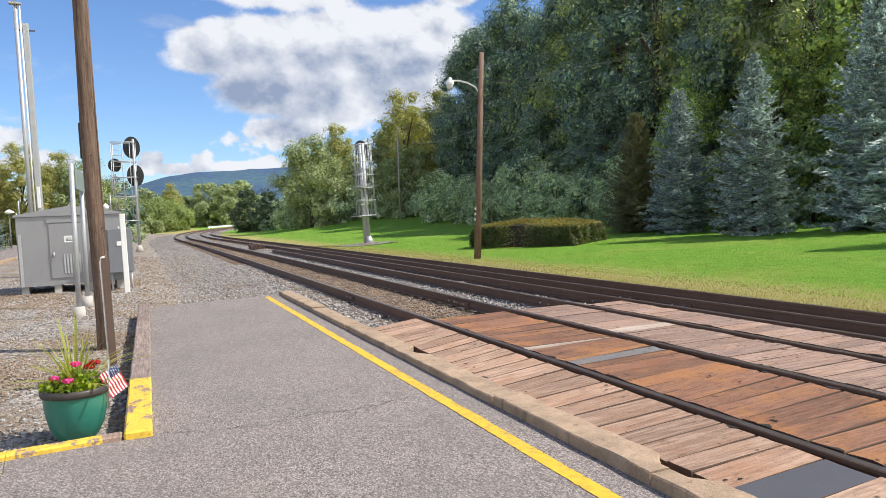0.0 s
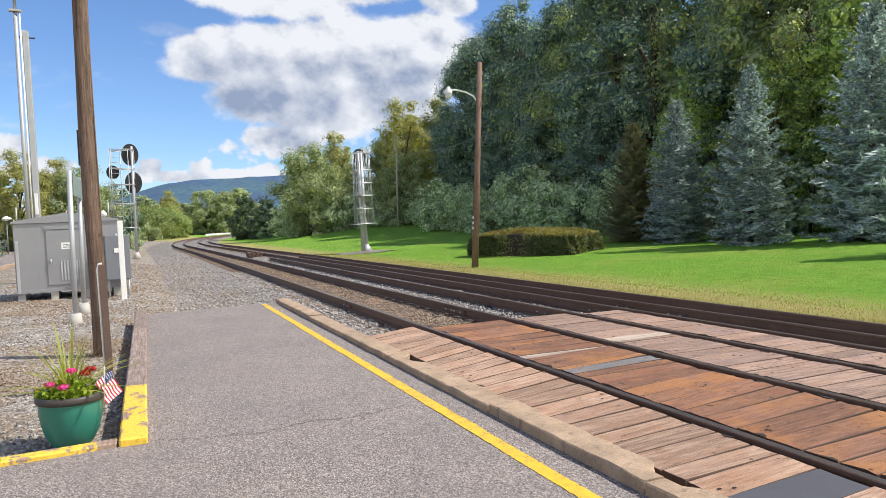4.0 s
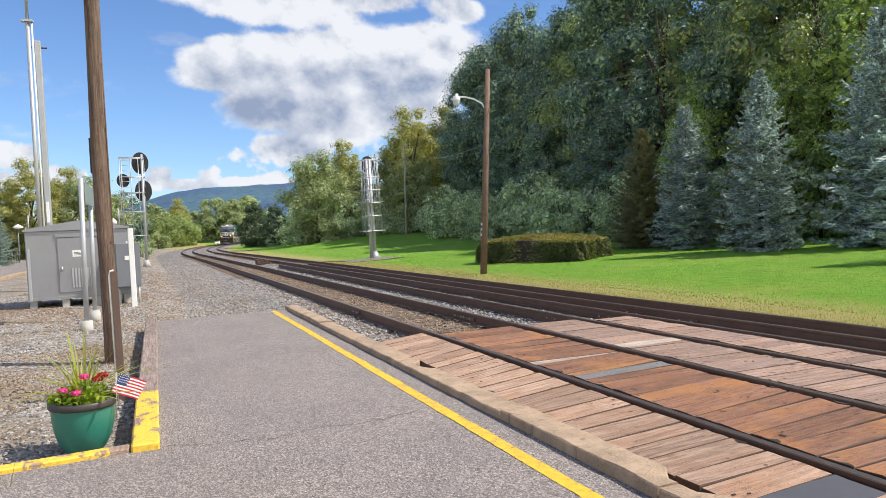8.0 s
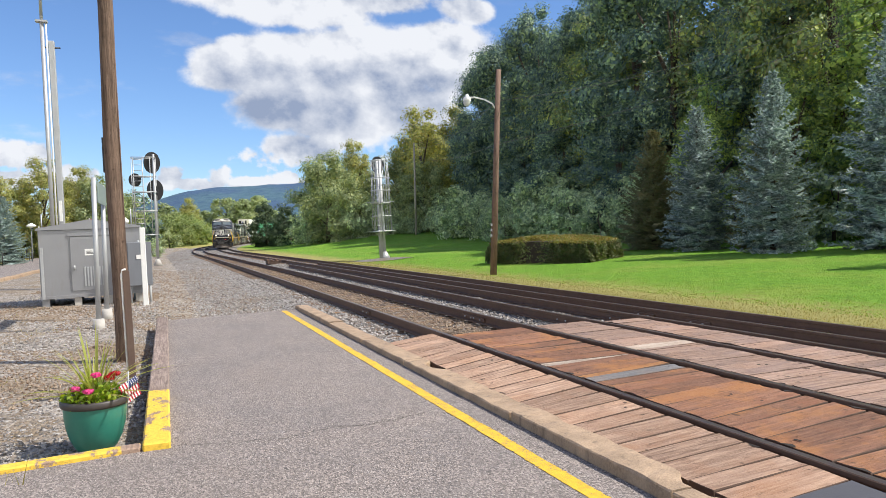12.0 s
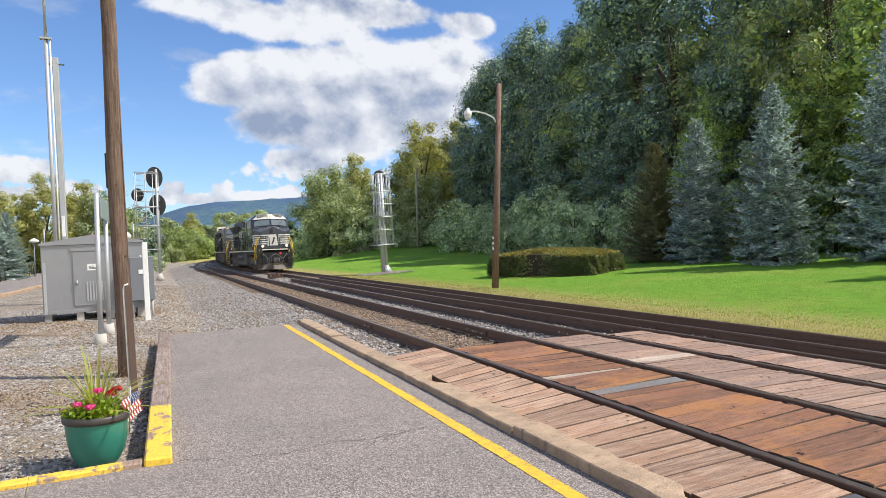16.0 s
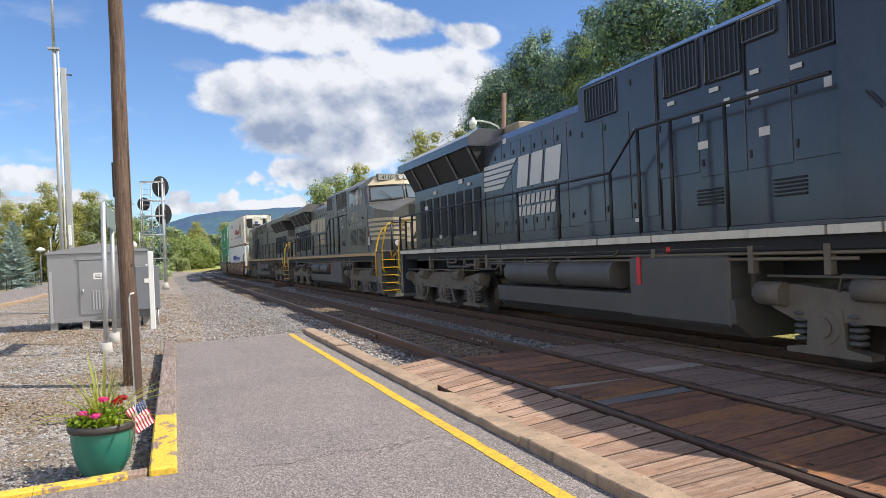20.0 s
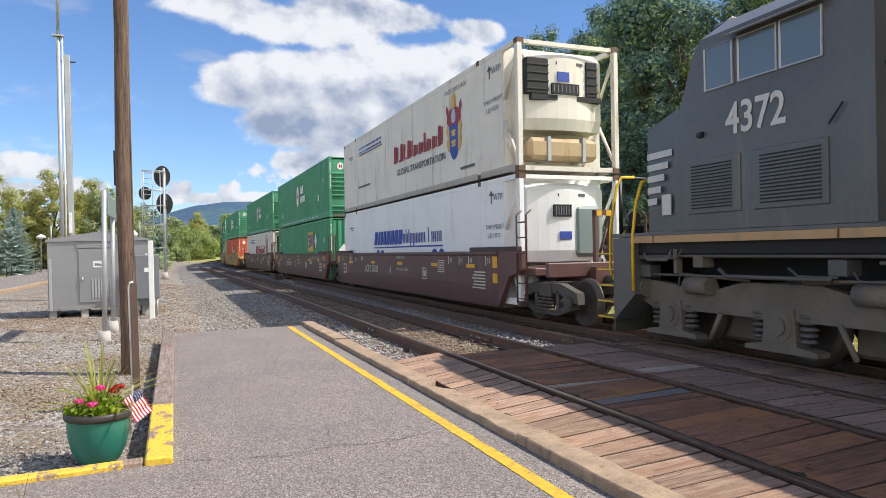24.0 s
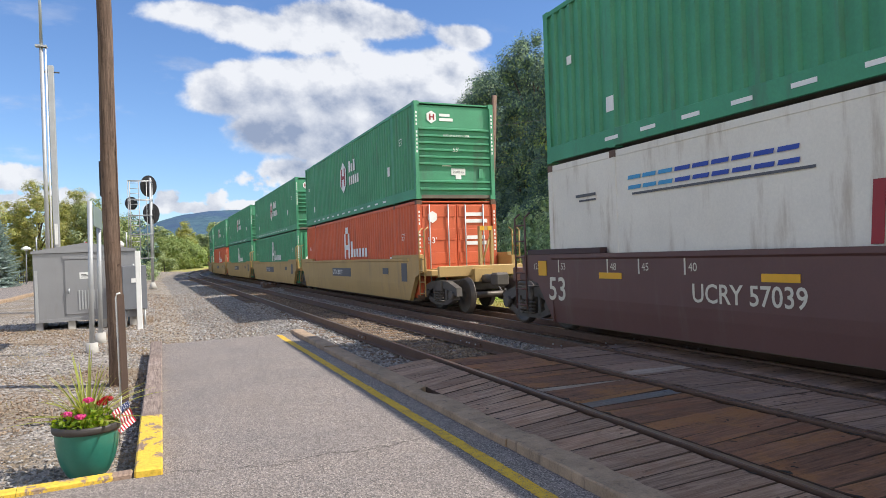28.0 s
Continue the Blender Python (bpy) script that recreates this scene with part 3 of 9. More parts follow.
def make_platform():
    bm = bmesh.new()
    zs = lambda y: deck(y, -0.055)
    # wide part before the planter bed, and the strip along the kerb
    for x0, x1, y0, y1, st in ((-8.0, -0.05, -9.0, 5.68, 0.49), (-0.05, 2.585, -9.0, 14.9, 0.5)):
        n_ = max(1, round((y1 - y0) / st))
        w_ = max(1, round((x1 - x0) / 0.5))
        rows = []
        for j in range(n_ + 1):
            y = y0 + (y1 - y0) * j / n_
            row = []
            for i in range(w_ + 1):
                x = x0 + (x1 - x0) * i / w_
                yy = y + ((0.42 * (x - 1.2) / 2.6 if y1 > 10 else 0.125 * (x + 0.25) - 0.06) if j == n_ else 0)
                row.append(bm.verts.new((x, yy, zs(yy) + 0.007 * noise.noise(Vector((x * 0.9, yy * 0.9, 3))))))
            rows.append(row)
        for a, b in zip(rows, rows[1:]):
            for i in range(w_):
                bm.faces.new((a[i], a[i + 1], b[i + 1], b[i]))
        rim = rows[0] + [r[-1] for r in rows[1:-1]] + rows[-1][::-1] + [r[0] for r in rows[1:-1]][::-1]
        low = [bm.verts.new((v.co.x, v.co.y, v.co.z - 0.3)) for v in rim]
        for i in range(len(rim)):
            j = (i + 1) % len(rim)
            bm.faces.new((rim[j], rim[i], low[i], low[j]))
    plat = part("platform", bm, M["asphalt"])
    tagged(plat, "worn grey asphalt station platform with fine cracks", "platform", kind="structure")
    # cracks in the asphalt
    random.seed(5)
    for pts in (((0.0, 5.6), (0.35, 5.5), (0.8, 5.42), (1.2, 5.52), (1.65, 5.5), (2.1, 5.68)), ((0.0, 9.2), (0.7, 9.1), (1.5, 9.35), (2.2, 9.2)),
                ((-0.9, 3.6), (0.2, 3.9), (0.9, 3.7))):
        bm = bmesh.new()
        prev = None
        line = []
        for a, b in zip(pts, pts[1:]):
            for k in range(6):
                t = k / 6
                line.append((a[0] + (b[0] - a[0]) * t + random.uniform(-.015, .015), a[1] + (b[1] - a[1]) * t + random.uniform(-.03, .03)))
        for x, y in line:
            w_ = random.uniform(0.002, 0.0048)
            cur = [bm.verts.new((x, y + s_ * w_, deck(y, -0.051) + 0.007 * noise.noise(Vector((x * 0.9, y * 0.9, 3))))) for s_ in (-1, 1)]
            if prev:
                bm.faces.new((prev[0], cur[0], cur[1], prev[1]))
            prev = cur
        part("crack", bm, M["crack"], plat, "thin dark crack")
    # yellow safety line
    bm = bmesh.new()
    prev = None
    for y in np.arange(-9, 14.95, 0.03):
        w0, w1 = 2.222 + 0.008 * noise.noise(Vector((0, y * 3, 0))) + 0.010 * noise.noise(Vector((0, y * 21, 3))), 2.338 + 0.008 * noise.noise(Vector((5, y * 3, 0))) + 0.012 * noise.noise(Vector((5, y * 23, 3)))
        cur = [bm.verts.new((x, y, deck(y, -0.051) + 0.007 * noise.noise(Vector((x * 0.9, y * 0.9, 3))))) for x in (w0, w1)]
        if prev:
            bm.faces.new((prev[0], prev[1], cur[1], cur[0]))
        prev = cur
    line = part("safety_line", bm, M["line"])
    tagged(line, "worn yellow safety line painted along the platform edge", "line", kind="structure")
    # kerb stones
    random.seed(11)
    kerb = empty("kerb", "weathered tan stone kerb with chipped edges", "kerb", kind="structure")
    y = -9.0
    while y < 15.1:
        L = min(random.uniform(1.9, 3.2), 15.25 - y)
        if 6.9 < y + L < 7.6:
            L = 7.12 - y
        bm = bmesh.new()
        n_ = max(2, int(L / 0.07))
        rows = []
        for j in range(n_ + 1):
            yy = y + 0.010 + (L - 0.020) * j / n_
            c = 0.016 * noise.noise(Vector((1, yy * 4, 0))) + 0.011 * noise.noise(Vector((1, yy * 13, 0)))
            bite = 0.13 * min(1, max(0, 2.4 - 2.4 * abs(yy - 7.28) / 0.28)) + 0.11 * min(1, max(0, 2.4 - 2.4 * abs(yy - 3.05) / 0.24)) + 0.04 * max(0, 1 - abs(yy - 4.55) / 0.15)
            inner = 2.838 - bite + 0.012 * noise.noise(Vector((9, yy * 6, 0)))
            z = deck(yy, 0.022) + c * 0.5
            chip = 0.05 * max(0, noise.noise(Vector((4, yy * 1.3, 0))) - 0.25)
            q = [(2.572, z - 0.30), (2.574 + chip, z - 0.010 - max(0, c) * 0.6 - chip), (2.583 + max(0, c) * 0.5 + chip * 1.4, z), (2.70, z + 0.003 + 0.01 * noise.noise(Vector((2, yy * 9, 0)))), (inner - 0.01, z), (inner, z - 0.012), (inner, z - 0.30)]
            rows.append([bm.verts.new((a, yy, b)) for a, b in q])
        for a, b in zip(rows, rows[1:]):
            for i in range(6):
                bm.faces.new((a[i], b[i], b[i + 1], a[i + 1]))
        bm.faces.new(rows[0])
        bm.faces.new(rows[-1][::-1])
        part("kerb_stone", bm, M["kerb"], kerb, m=pose(random.uniform(-.012, .012), 0, random.uniform(-.012, .006)))
        y += L
    # timber border, its last beam and the low strip painted yellow
    border = empty("timber_border", "weathered timber border of the planter bed", "edging", kind="structure")
    for y0, y1, mt in ((5.56, 7.48, "yellow"), (7.50, 9.35, "timber"), (9.37, 12.0, "timber"), (12.02, 14.55, "timber")):
        bm = bmesh.new()
        box(bm, -0.245, -0.045, y0 + 0.004, y1, deck(y0, -0.33), deck((y0 + y1) / 2, 0.012), 0.014)
        for v in bm.verts:
            v.co.x += 0.008 * noise.noise(v.co * 2.0)
            v.co.z += 0.008 * noise.noise(v.co * 1.7)
        part("beam", bm, M[mt], border, "worn yellow-painted beam" if mt == "yellow" else "")
    bm = bmesh.new()
    box(bm, -7.8, -0.255, 5.575, 5.695, deck(5.7, -0.3), deck(5.7, -0.015), 0.012)
    for v in bm.verts:
        v.co.y += 0.125 * (v.co.x + 0.255)
    part("strip", bm, M["yellow"], border, "yellow-painted low edging strip")


def slant(zi, y):
    """How far a board's rail end lies ahead of its platform end."""
    if zi == 0:
        return float(np.interp(y, (2.5, 3.6, 5.0, 6.6, 7.6, 9.4), (0.08, 0.10, 0.22, 0.42, 0.52, 0.44)))
    return float(np.interp(y, (2.0, 4.2, 5.4, 6.0, 6.9, 8.2, 9.6), (0.0, 0.22, 0.12, 0.22, 0.02, 0.24, 0.17))) if zi == 1 else 0.03


def make_crossing():
    random.seed(21)
    deckset = empty("timber_crossing", "weathered timber crossing laid between the rails", "crossing", kind="structure")
    zones = ((2.850, 3.715, "plank", 0.0), (3.905, 5.205, "plank_rust", 0.0), (5.40, 6.405, "plank_far", 0.010), (6.575, 7.305, "plank_far", 0.03))
    # boards whose place is known, by their near edge: lane, y, width, material, label
    known = {(0, 2.42): (0.34, "plate", "dark grey steel plate"), (0, 2.76): (0.28, "plank", ""), (0, 3.04): (0.21, "plank", ""), (0, 3.25): (0.30, "plank", ""), (0, 3.55): (0.24, "plank", ""),
             (1, 5.73): (0.22, "plank_grey", "grey weathered board"), (1, 5.95): (0.13, "plank_orange", "orange rust-stained board"), (1, 6.70): (0.145, "plank_pale", "pale newer board"),
             (2, 7.02): (0.26, "plank_pale", "pale newer board")}
    for zi, (x0, x1, mt, lift) in enumerate(zones):
        y = -3.0
        end = (9.30, 9.48, 9.60, 9.35)[zi]
        stops = sorted(k[1] for k in known if k[0] == zi)
        while y < end - 0.1:
            w_, mat, lab = random.choice((0.24, 0.25, 0.27, 0.29, 0.31) if zi else (0.22, 0.25, 0.27, 0.30)), M[mt], ""
            nxt = next((q for q in stops if q > y + 1e-6), end)
            at = next((q for q in stops if abs(q - y) < 1e-6), None)
            if at is not None:
                w_, key, lab = known[(zi, at)]
                mat = M[key]
            elif y + w_ > nxt - 0.10:
                w_ = nxt - y
            w_ = min(w_, end - y)
            run = x1 - x0
            th = math.atan2(slant(zi, y), run)
            L, hw = run / math.cos(th), w_ * math.cos(th) / 2 - random.uniform(0.0025, 0.006)
            ragged = zi == 1 and random.random() < 0.8
            x_a, x_b = -L / 2 + random.uniform(-0.006, 0.008), L / 2 - random.uniform(-0.004, 0.010)
            # outline with worn ends, cut square to the rails
            left = [(x_a + (random.uniform(0, 0.035) if ragged and i in (1, 2) else random.uniform(0, 0.006)), f_ * hw) for i, f_ in enumerate((1.0, 0.45, -0.3, -1.0))]
            right = [(x_b - (random.uniform(0, 0.045) if ragged and i in (1, 2) else random.uniform(0, 0.006)), f_ * hw) for i, f_ in enumerate((-1.0, -0.35, 0.4, 1.0))]
            q = [(px + py * math.tan(th), py) for px, py in left + right]
            t = 0.0050
            bm = bmesh.new()
            lo = [bm.verts.new((px, py, -0.13)) for px, py in q]
            mid = [bm.verts.new((px, py, -t)) for px, py in q]
            hi = [bm.verts.new((px * (1 - t / L), py * (1 - t / hw), random.uniform(-.003, .003))) for px, py in q]
            # side faces take a darker tone than the board's top
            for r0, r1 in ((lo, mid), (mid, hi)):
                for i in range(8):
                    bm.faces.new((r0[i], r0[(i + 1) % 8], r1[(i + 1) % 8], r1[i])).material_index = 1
            bm.faces.new(hi)
            yy = y + w_ / 2 + slant(zi, y) / 2
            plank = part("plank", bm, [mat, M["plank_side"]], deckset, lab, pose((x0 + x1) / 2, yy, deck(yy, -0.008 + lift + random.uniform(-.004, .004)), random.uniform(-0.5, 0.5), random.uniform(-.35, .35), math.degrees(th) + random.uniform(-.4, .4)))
            y += w_
            # spike holes in pairs, and a broken notch here and there along the rail
            if mat is M["plate"]:
                continue
            for hx in ((-0.36, 0.30) if zi == 0 else (-0.40, 0.40, 0.05)):
                if random.random() < 0.26:
                    for e in range(random.choice((1, 2, 2, 3))):
                        bm = bmesh.new()
                        r0, k = random.uniform(0.008, 0.015), 7
                        cx, cy = hx * L + e * random.uniform(0.035, 0.06) + random.uniform(-.04, .04), random.uniform(-.55, .55) * hw
                        bm.faces.new([bm.verts.new((cx + r0 * (1.5 + random.uniform(-.4, .4)) * math.cos(6.283 * i / k), cy + r0 * math.sin(6.283 * i / k) * random.uniform(0.7, 1.1), 0.0045)) for i in range(k)])
                        part("spike_hole", bm, M["hole"], plank, "dark spike hole")
            if random.random() < (0.55 if zi == 1 else 0.25):
                sx = random.choice((-1, 1))
                bm = bmesh.new()
                d, w2, cy = random.uniform(0.02, 0.06), random.uniform(0.03, 0.09), random.uniform(-.5, .5) * hw
                ex = sx * (L / 2 + 0.002)
                q = [(ex, cy - w2), (ex - sx * d * 0.6, cy - w2 * 0.6), (ex - sx * d, cy), (ex - sx * d * 0.5, cy + w2 * 0.5), (ex, cy + w2)]
                bm.faces.new([bm.verts.new((a_, b_, 0.0045)) for a_, b_ in (q if sx > 0 else q[::-1])])
                part("notch", bm, M["hole"], plank, "dark broken edge")


M["crack"] = plain("crack_shadow", (0.05, 0.043, 0.038), 0.95, 0, 0.3, 8, 60, 0.3)
M["plank_side"] = plain("dark_plank_edge", (0.085, 0.052, 0.036), 0.95, 0, 0.3, 8, 60, 0.4)
M["hole"] = plain("dark_hole", (0.022, 0.016, 0.012), 0.95, 0, 0.2, 10, 60, 0.3)
M["plate"] = plain("dark_plate", (0.085, 0.085, 0.095), 0.6, 0.3, 0.15, 3, 60, 0.1)
M["plank_grey"] = wood_material("grey_board", (0.12, 0.12, 0.12), (0.22, 0.21, 0.21), (0.16, 0.14, 0.13), 0.1)
M["plank_orange"] = wood_material("orange_board", (0.26, 0.12, 0.05), (0.42, 0.21, 0.085), (0.36, 0.16, 0.055), 0.6)
M["plank_pale"] = wood_material("pale_board", (0.33, 0.26, 0.205), (0.50, 0.42, 0.345), (0.34, 0.26, 0.20), 0.1)


def make_ties():
    bm = bmesh.new()
    box(bm, -1.3, 1.3, -0.11, 0.11, -0.18, 0.0, 0.012)
    me = mesh_of(bm, "tie", M["tie"])
    random.seed(3)
    for off in (-SEP, 0.0):
        tr = empty("railway_ties", "creosoted wooden ties half sunk in ballast", "ties", kind="structure")
        for i in range(140):
            s = 9.9 + i * 0.53
            p, h = along(s + random.uniform(-.03, .03), off + random.uniform(-.03, .03), -0.196 + (0.06 if off == 0 else 0))
            o = new("tie", me)
            o.parent = tr
            o.matrix_basis = Matrix.Translation(p) @ Matrix.Rotation(-h + random.uniform(-.02, .02), 4, "Z")


def scatter_stones(name, pts, sizes, mat, label, seed):
    """Loose crushed stones as one mesh of rough eight-faced lumps."""
    rng = np.random.default_rng(seed)
    n_ = len(pts)
    base = np.array([(1, 0, 0), (-1, 0, 0), (0, 1, 0), (0, -1, 0), (0, 0, 1), (0, 0, -1)], float)
    V = base[None] * rng.uniform(0.55, 1.25, (n_, 6, 1)) + rng.uniform(-.25, .25, (n_, 6, 3))
    a, b = rng.uniform(0, 6.28, n_), rng.uniform(-.9, .9, n_)
    ca, sa, cb, sb = np.cos(a), np.sin(a), np.cos(b), np.sin(b)
    X, Y, Z = V[..., 0], V[..., 1], V[..., 2] * 0.75
    X, Z = X * cb[:, None] + Z * sb[:, None], -X * sb[:, None] + Z * cb[:, None]
    X, Y = X * ca[:, None] - Y * sa[:, None], X * sa[:, None] + Y * ca[:, None]
    V = np.stack((X, Y, Z), -1) * np.asarray(sizes)[:, None, None] + np.asarray(pts)[:, None, :]
    F = np.array([(0, 2, 4), (2, 1, 4), (1, 3, 4), (3, 0, 4), (2, 0, 5), (1, 2, 5), (3, 1, 5), (0, 3, 5)])
    F = (F[None] + (np.arange(n_) * 6)[:, None, None]).reshape(-1, 3)
    ob = new(name, mesh_from(name, V.reshape(-1, 3).tolist(), F.tolist(), mat))
    tagged(ob, label, "stones", kind="stuff")
    return ob


def bed_height(o):
    return np.interp(o, (-9.2, -7.0, -5.35, -2.0, -1.4, 1.6, 2.5), (-0.50, -0.36, -0.215, -0.215, -0.15, -0.14, -0.33))


def make_stones():
    rng = np.random.default_rng(4)

    def strip(o0, o1, s0, s1, n_, power=1.6):
        s = s0 + (s1 - s0) * rng.random(n_) ** power
        o = rng.uniform(o0, o1, n_)
        h = np.interp(s, _s, _h)
        return np.stack((np.interp(s, _s, _x) + o * np.cos(h), np.interp(s, _s, _y) - o * np.sin(h), grade(s) + bed_height(o) + rng.uniform(-.01, .03, n_)), -1)
    p = strip(-2.6, -1.0, 9.4, 45, 6800)
    scatter_stones("ballast_stones", p, rng.uniform(.018, .042, len(p)), M["stone"], "pale grey crushed stones between the tracks", 1)
    p = np.concatenate((strip(-4.2, -2.9, 9.7, 45, 8200), strip(-0.6, 0.62, 9.4, 40, 2600)))
    scatter_stones("rusty_ballast", p, rng.uniform(.016, .036, len(p)), M["stone_brown"], "brown rust-stained stones between the rails", 2)
    p = np.concatenate((strip(-5.2, -4.3, 9.6, 30, 3600, 1.3), strip(-8.8, -5.0, 15.2, 60, 9000, 1.8)))
    scatter_stones("shoulder_stones", p, rng.uniform(.018, .045, len(p)), M["stone"], "grey crushed stones on the track shoulder", 3)
    n_ = 21000
    x, y = -4.2 * rng.random(n_) ** 1.2 - 0.3, 5.8 + 26 * rng.random(n_) ** 2.0
    p = np.stack((x, y, terrain(x, y) + 0.035 + 0.02 * np.sin(x * 2.1 + y * 0.7) * np.sin(y * 1.3)), -1)
    brown = np.sin(x * 1.3 + 0.9 * y) + np.sin(y * 0.55 - x * 0.8 + 1.0) + 0.5 * np.sin(3.1 * x + 2.3 * y) > 0.15
    size = rng.uniform(.008, .026, n_) * (0.7 + 0.035 * y)
    scatter_stones("gravel", p[~brown], size[~brown], M["stone"], "loose grey gravel of the yard", 5)
    scatter_stones("dirty_gravel", p[brown], size[brown], M["stone_brown"], "brown dirty gravel in patches of the yard", 7)
    n_ = 11000
    x, y = -2.2 + 4.6 * rng.random(n_), 15.1 + 30 * rng.random(n_) ** 1.7
    z = np.maximum(terrain(x, y) + 0.035 + 0.02 * np.sin(x * 2.1 + y * 0.7) * np.sin(y * 1.3), grade(y) + bed_height(x - line_x(y)))
    p = np.stack((x, y, z), -1)
    light = rng.random(n_) < 0.45
    size = rng.uniform(.012, .03, n_) * (0.8 + 0.02 * y)
    scatter_stones("pale_stones", p[light], size[light], M["stone"], "pale stones on the trodden shoulder", 8)
    scatter_stones("brown_stones", p[~light], size[~light], M["stone_brown"], "brown stones on the trodden shoulder", 9)
    p = strip(2.0, 2.7, -2, 45, 2600)
    scatter_stones("edge_stones", p, rng.uniform(.012, .03, len(p)), M["stone_brown"], "brown stones along the edge of the lawn", 6)


# ---- things beside the platform ----
def ground_at(x, y, dz=0.0):
    return float(terrain(np.array(x), np.array(y))) + dz


def yard_at(x, y, dz=0.0):
    return ground_at(x, y, 0.03 + 0.02 * math.sin(x * 2.1 + y * 0.7) * math.sin(y * 1.3) + dz)


M["pot"] = plain("green_glaze", (0.030, 0.175, 0.130), 0.36, 0, 0.10, 3, 30, 0.03)
M["pot_rim"] = plain("dark_rim", (0.045, 0.038, 0.035), 0.5, 0, 0.15, 5, 40, 0.1)
M["soil"] = plain("soil", (0.04, 0.028, 0.02), 0.95, 0, 0.3, 12, 60, 0.8)
M["spike"] = island_material("spike_leaf", ((0.32, 0.36, 0.08), (0.52, 0.53, 0.18), (0.42, 0.46, 0.12), (0.60, 0.56, 0.26)), 0.5, through=(1.1, 1.1, 0.4))
M["bedding"] = island_material("bedding_leaf", ((0.10, 0.19, 0.02), (0.24, 0.36, 0.03), (0.38, 0.44, 0.04), (0.14, 0.24, 0.025)), 0.5, through=(1.1, 1.2, 0.3))
M["pink"] = island_material("pink_petal", ((0.75, 0.06, 0.30), (0.85, 0.16, 0.42), (0.65, 0.04, 0.22)), 0.6, through=(1, 0.6, 0.8))
M["red"] = island_material("red_petal", ((0.55, 0.02, 0.03), (0.70, 0.05, 0.05), (0.45, 0.015, 0.03)), 0.6, through=(1, 0.5, 0.5))
M["flag_red"] = plain("flag_red", (0.45, 0.03, 0.05), 0.8, 0, 0.05, 8, 80, 0.1)
M["flag_white"] = plain("flag_white", (0.72, 0.70, 0.70), 0.8, 0, 0.04, 8, 80, 0.1)
M["flag_blue"] = plain("flag_blue", (0.03, 0.05, 0.16), 0.8, 0, 0.05, 8, 80, 0.1)
M["sign_green"] = plain("faded_sign", (0.20, 0.25, 0.235), 0.5, 0, 0.08, 3, 30, 0.05)
M["brown_steel"] = plain("rusty_brown_steel", (0.13, 0.085, 0.065), 0.7, 0.2, 0.2, 6, 50, 0.2)


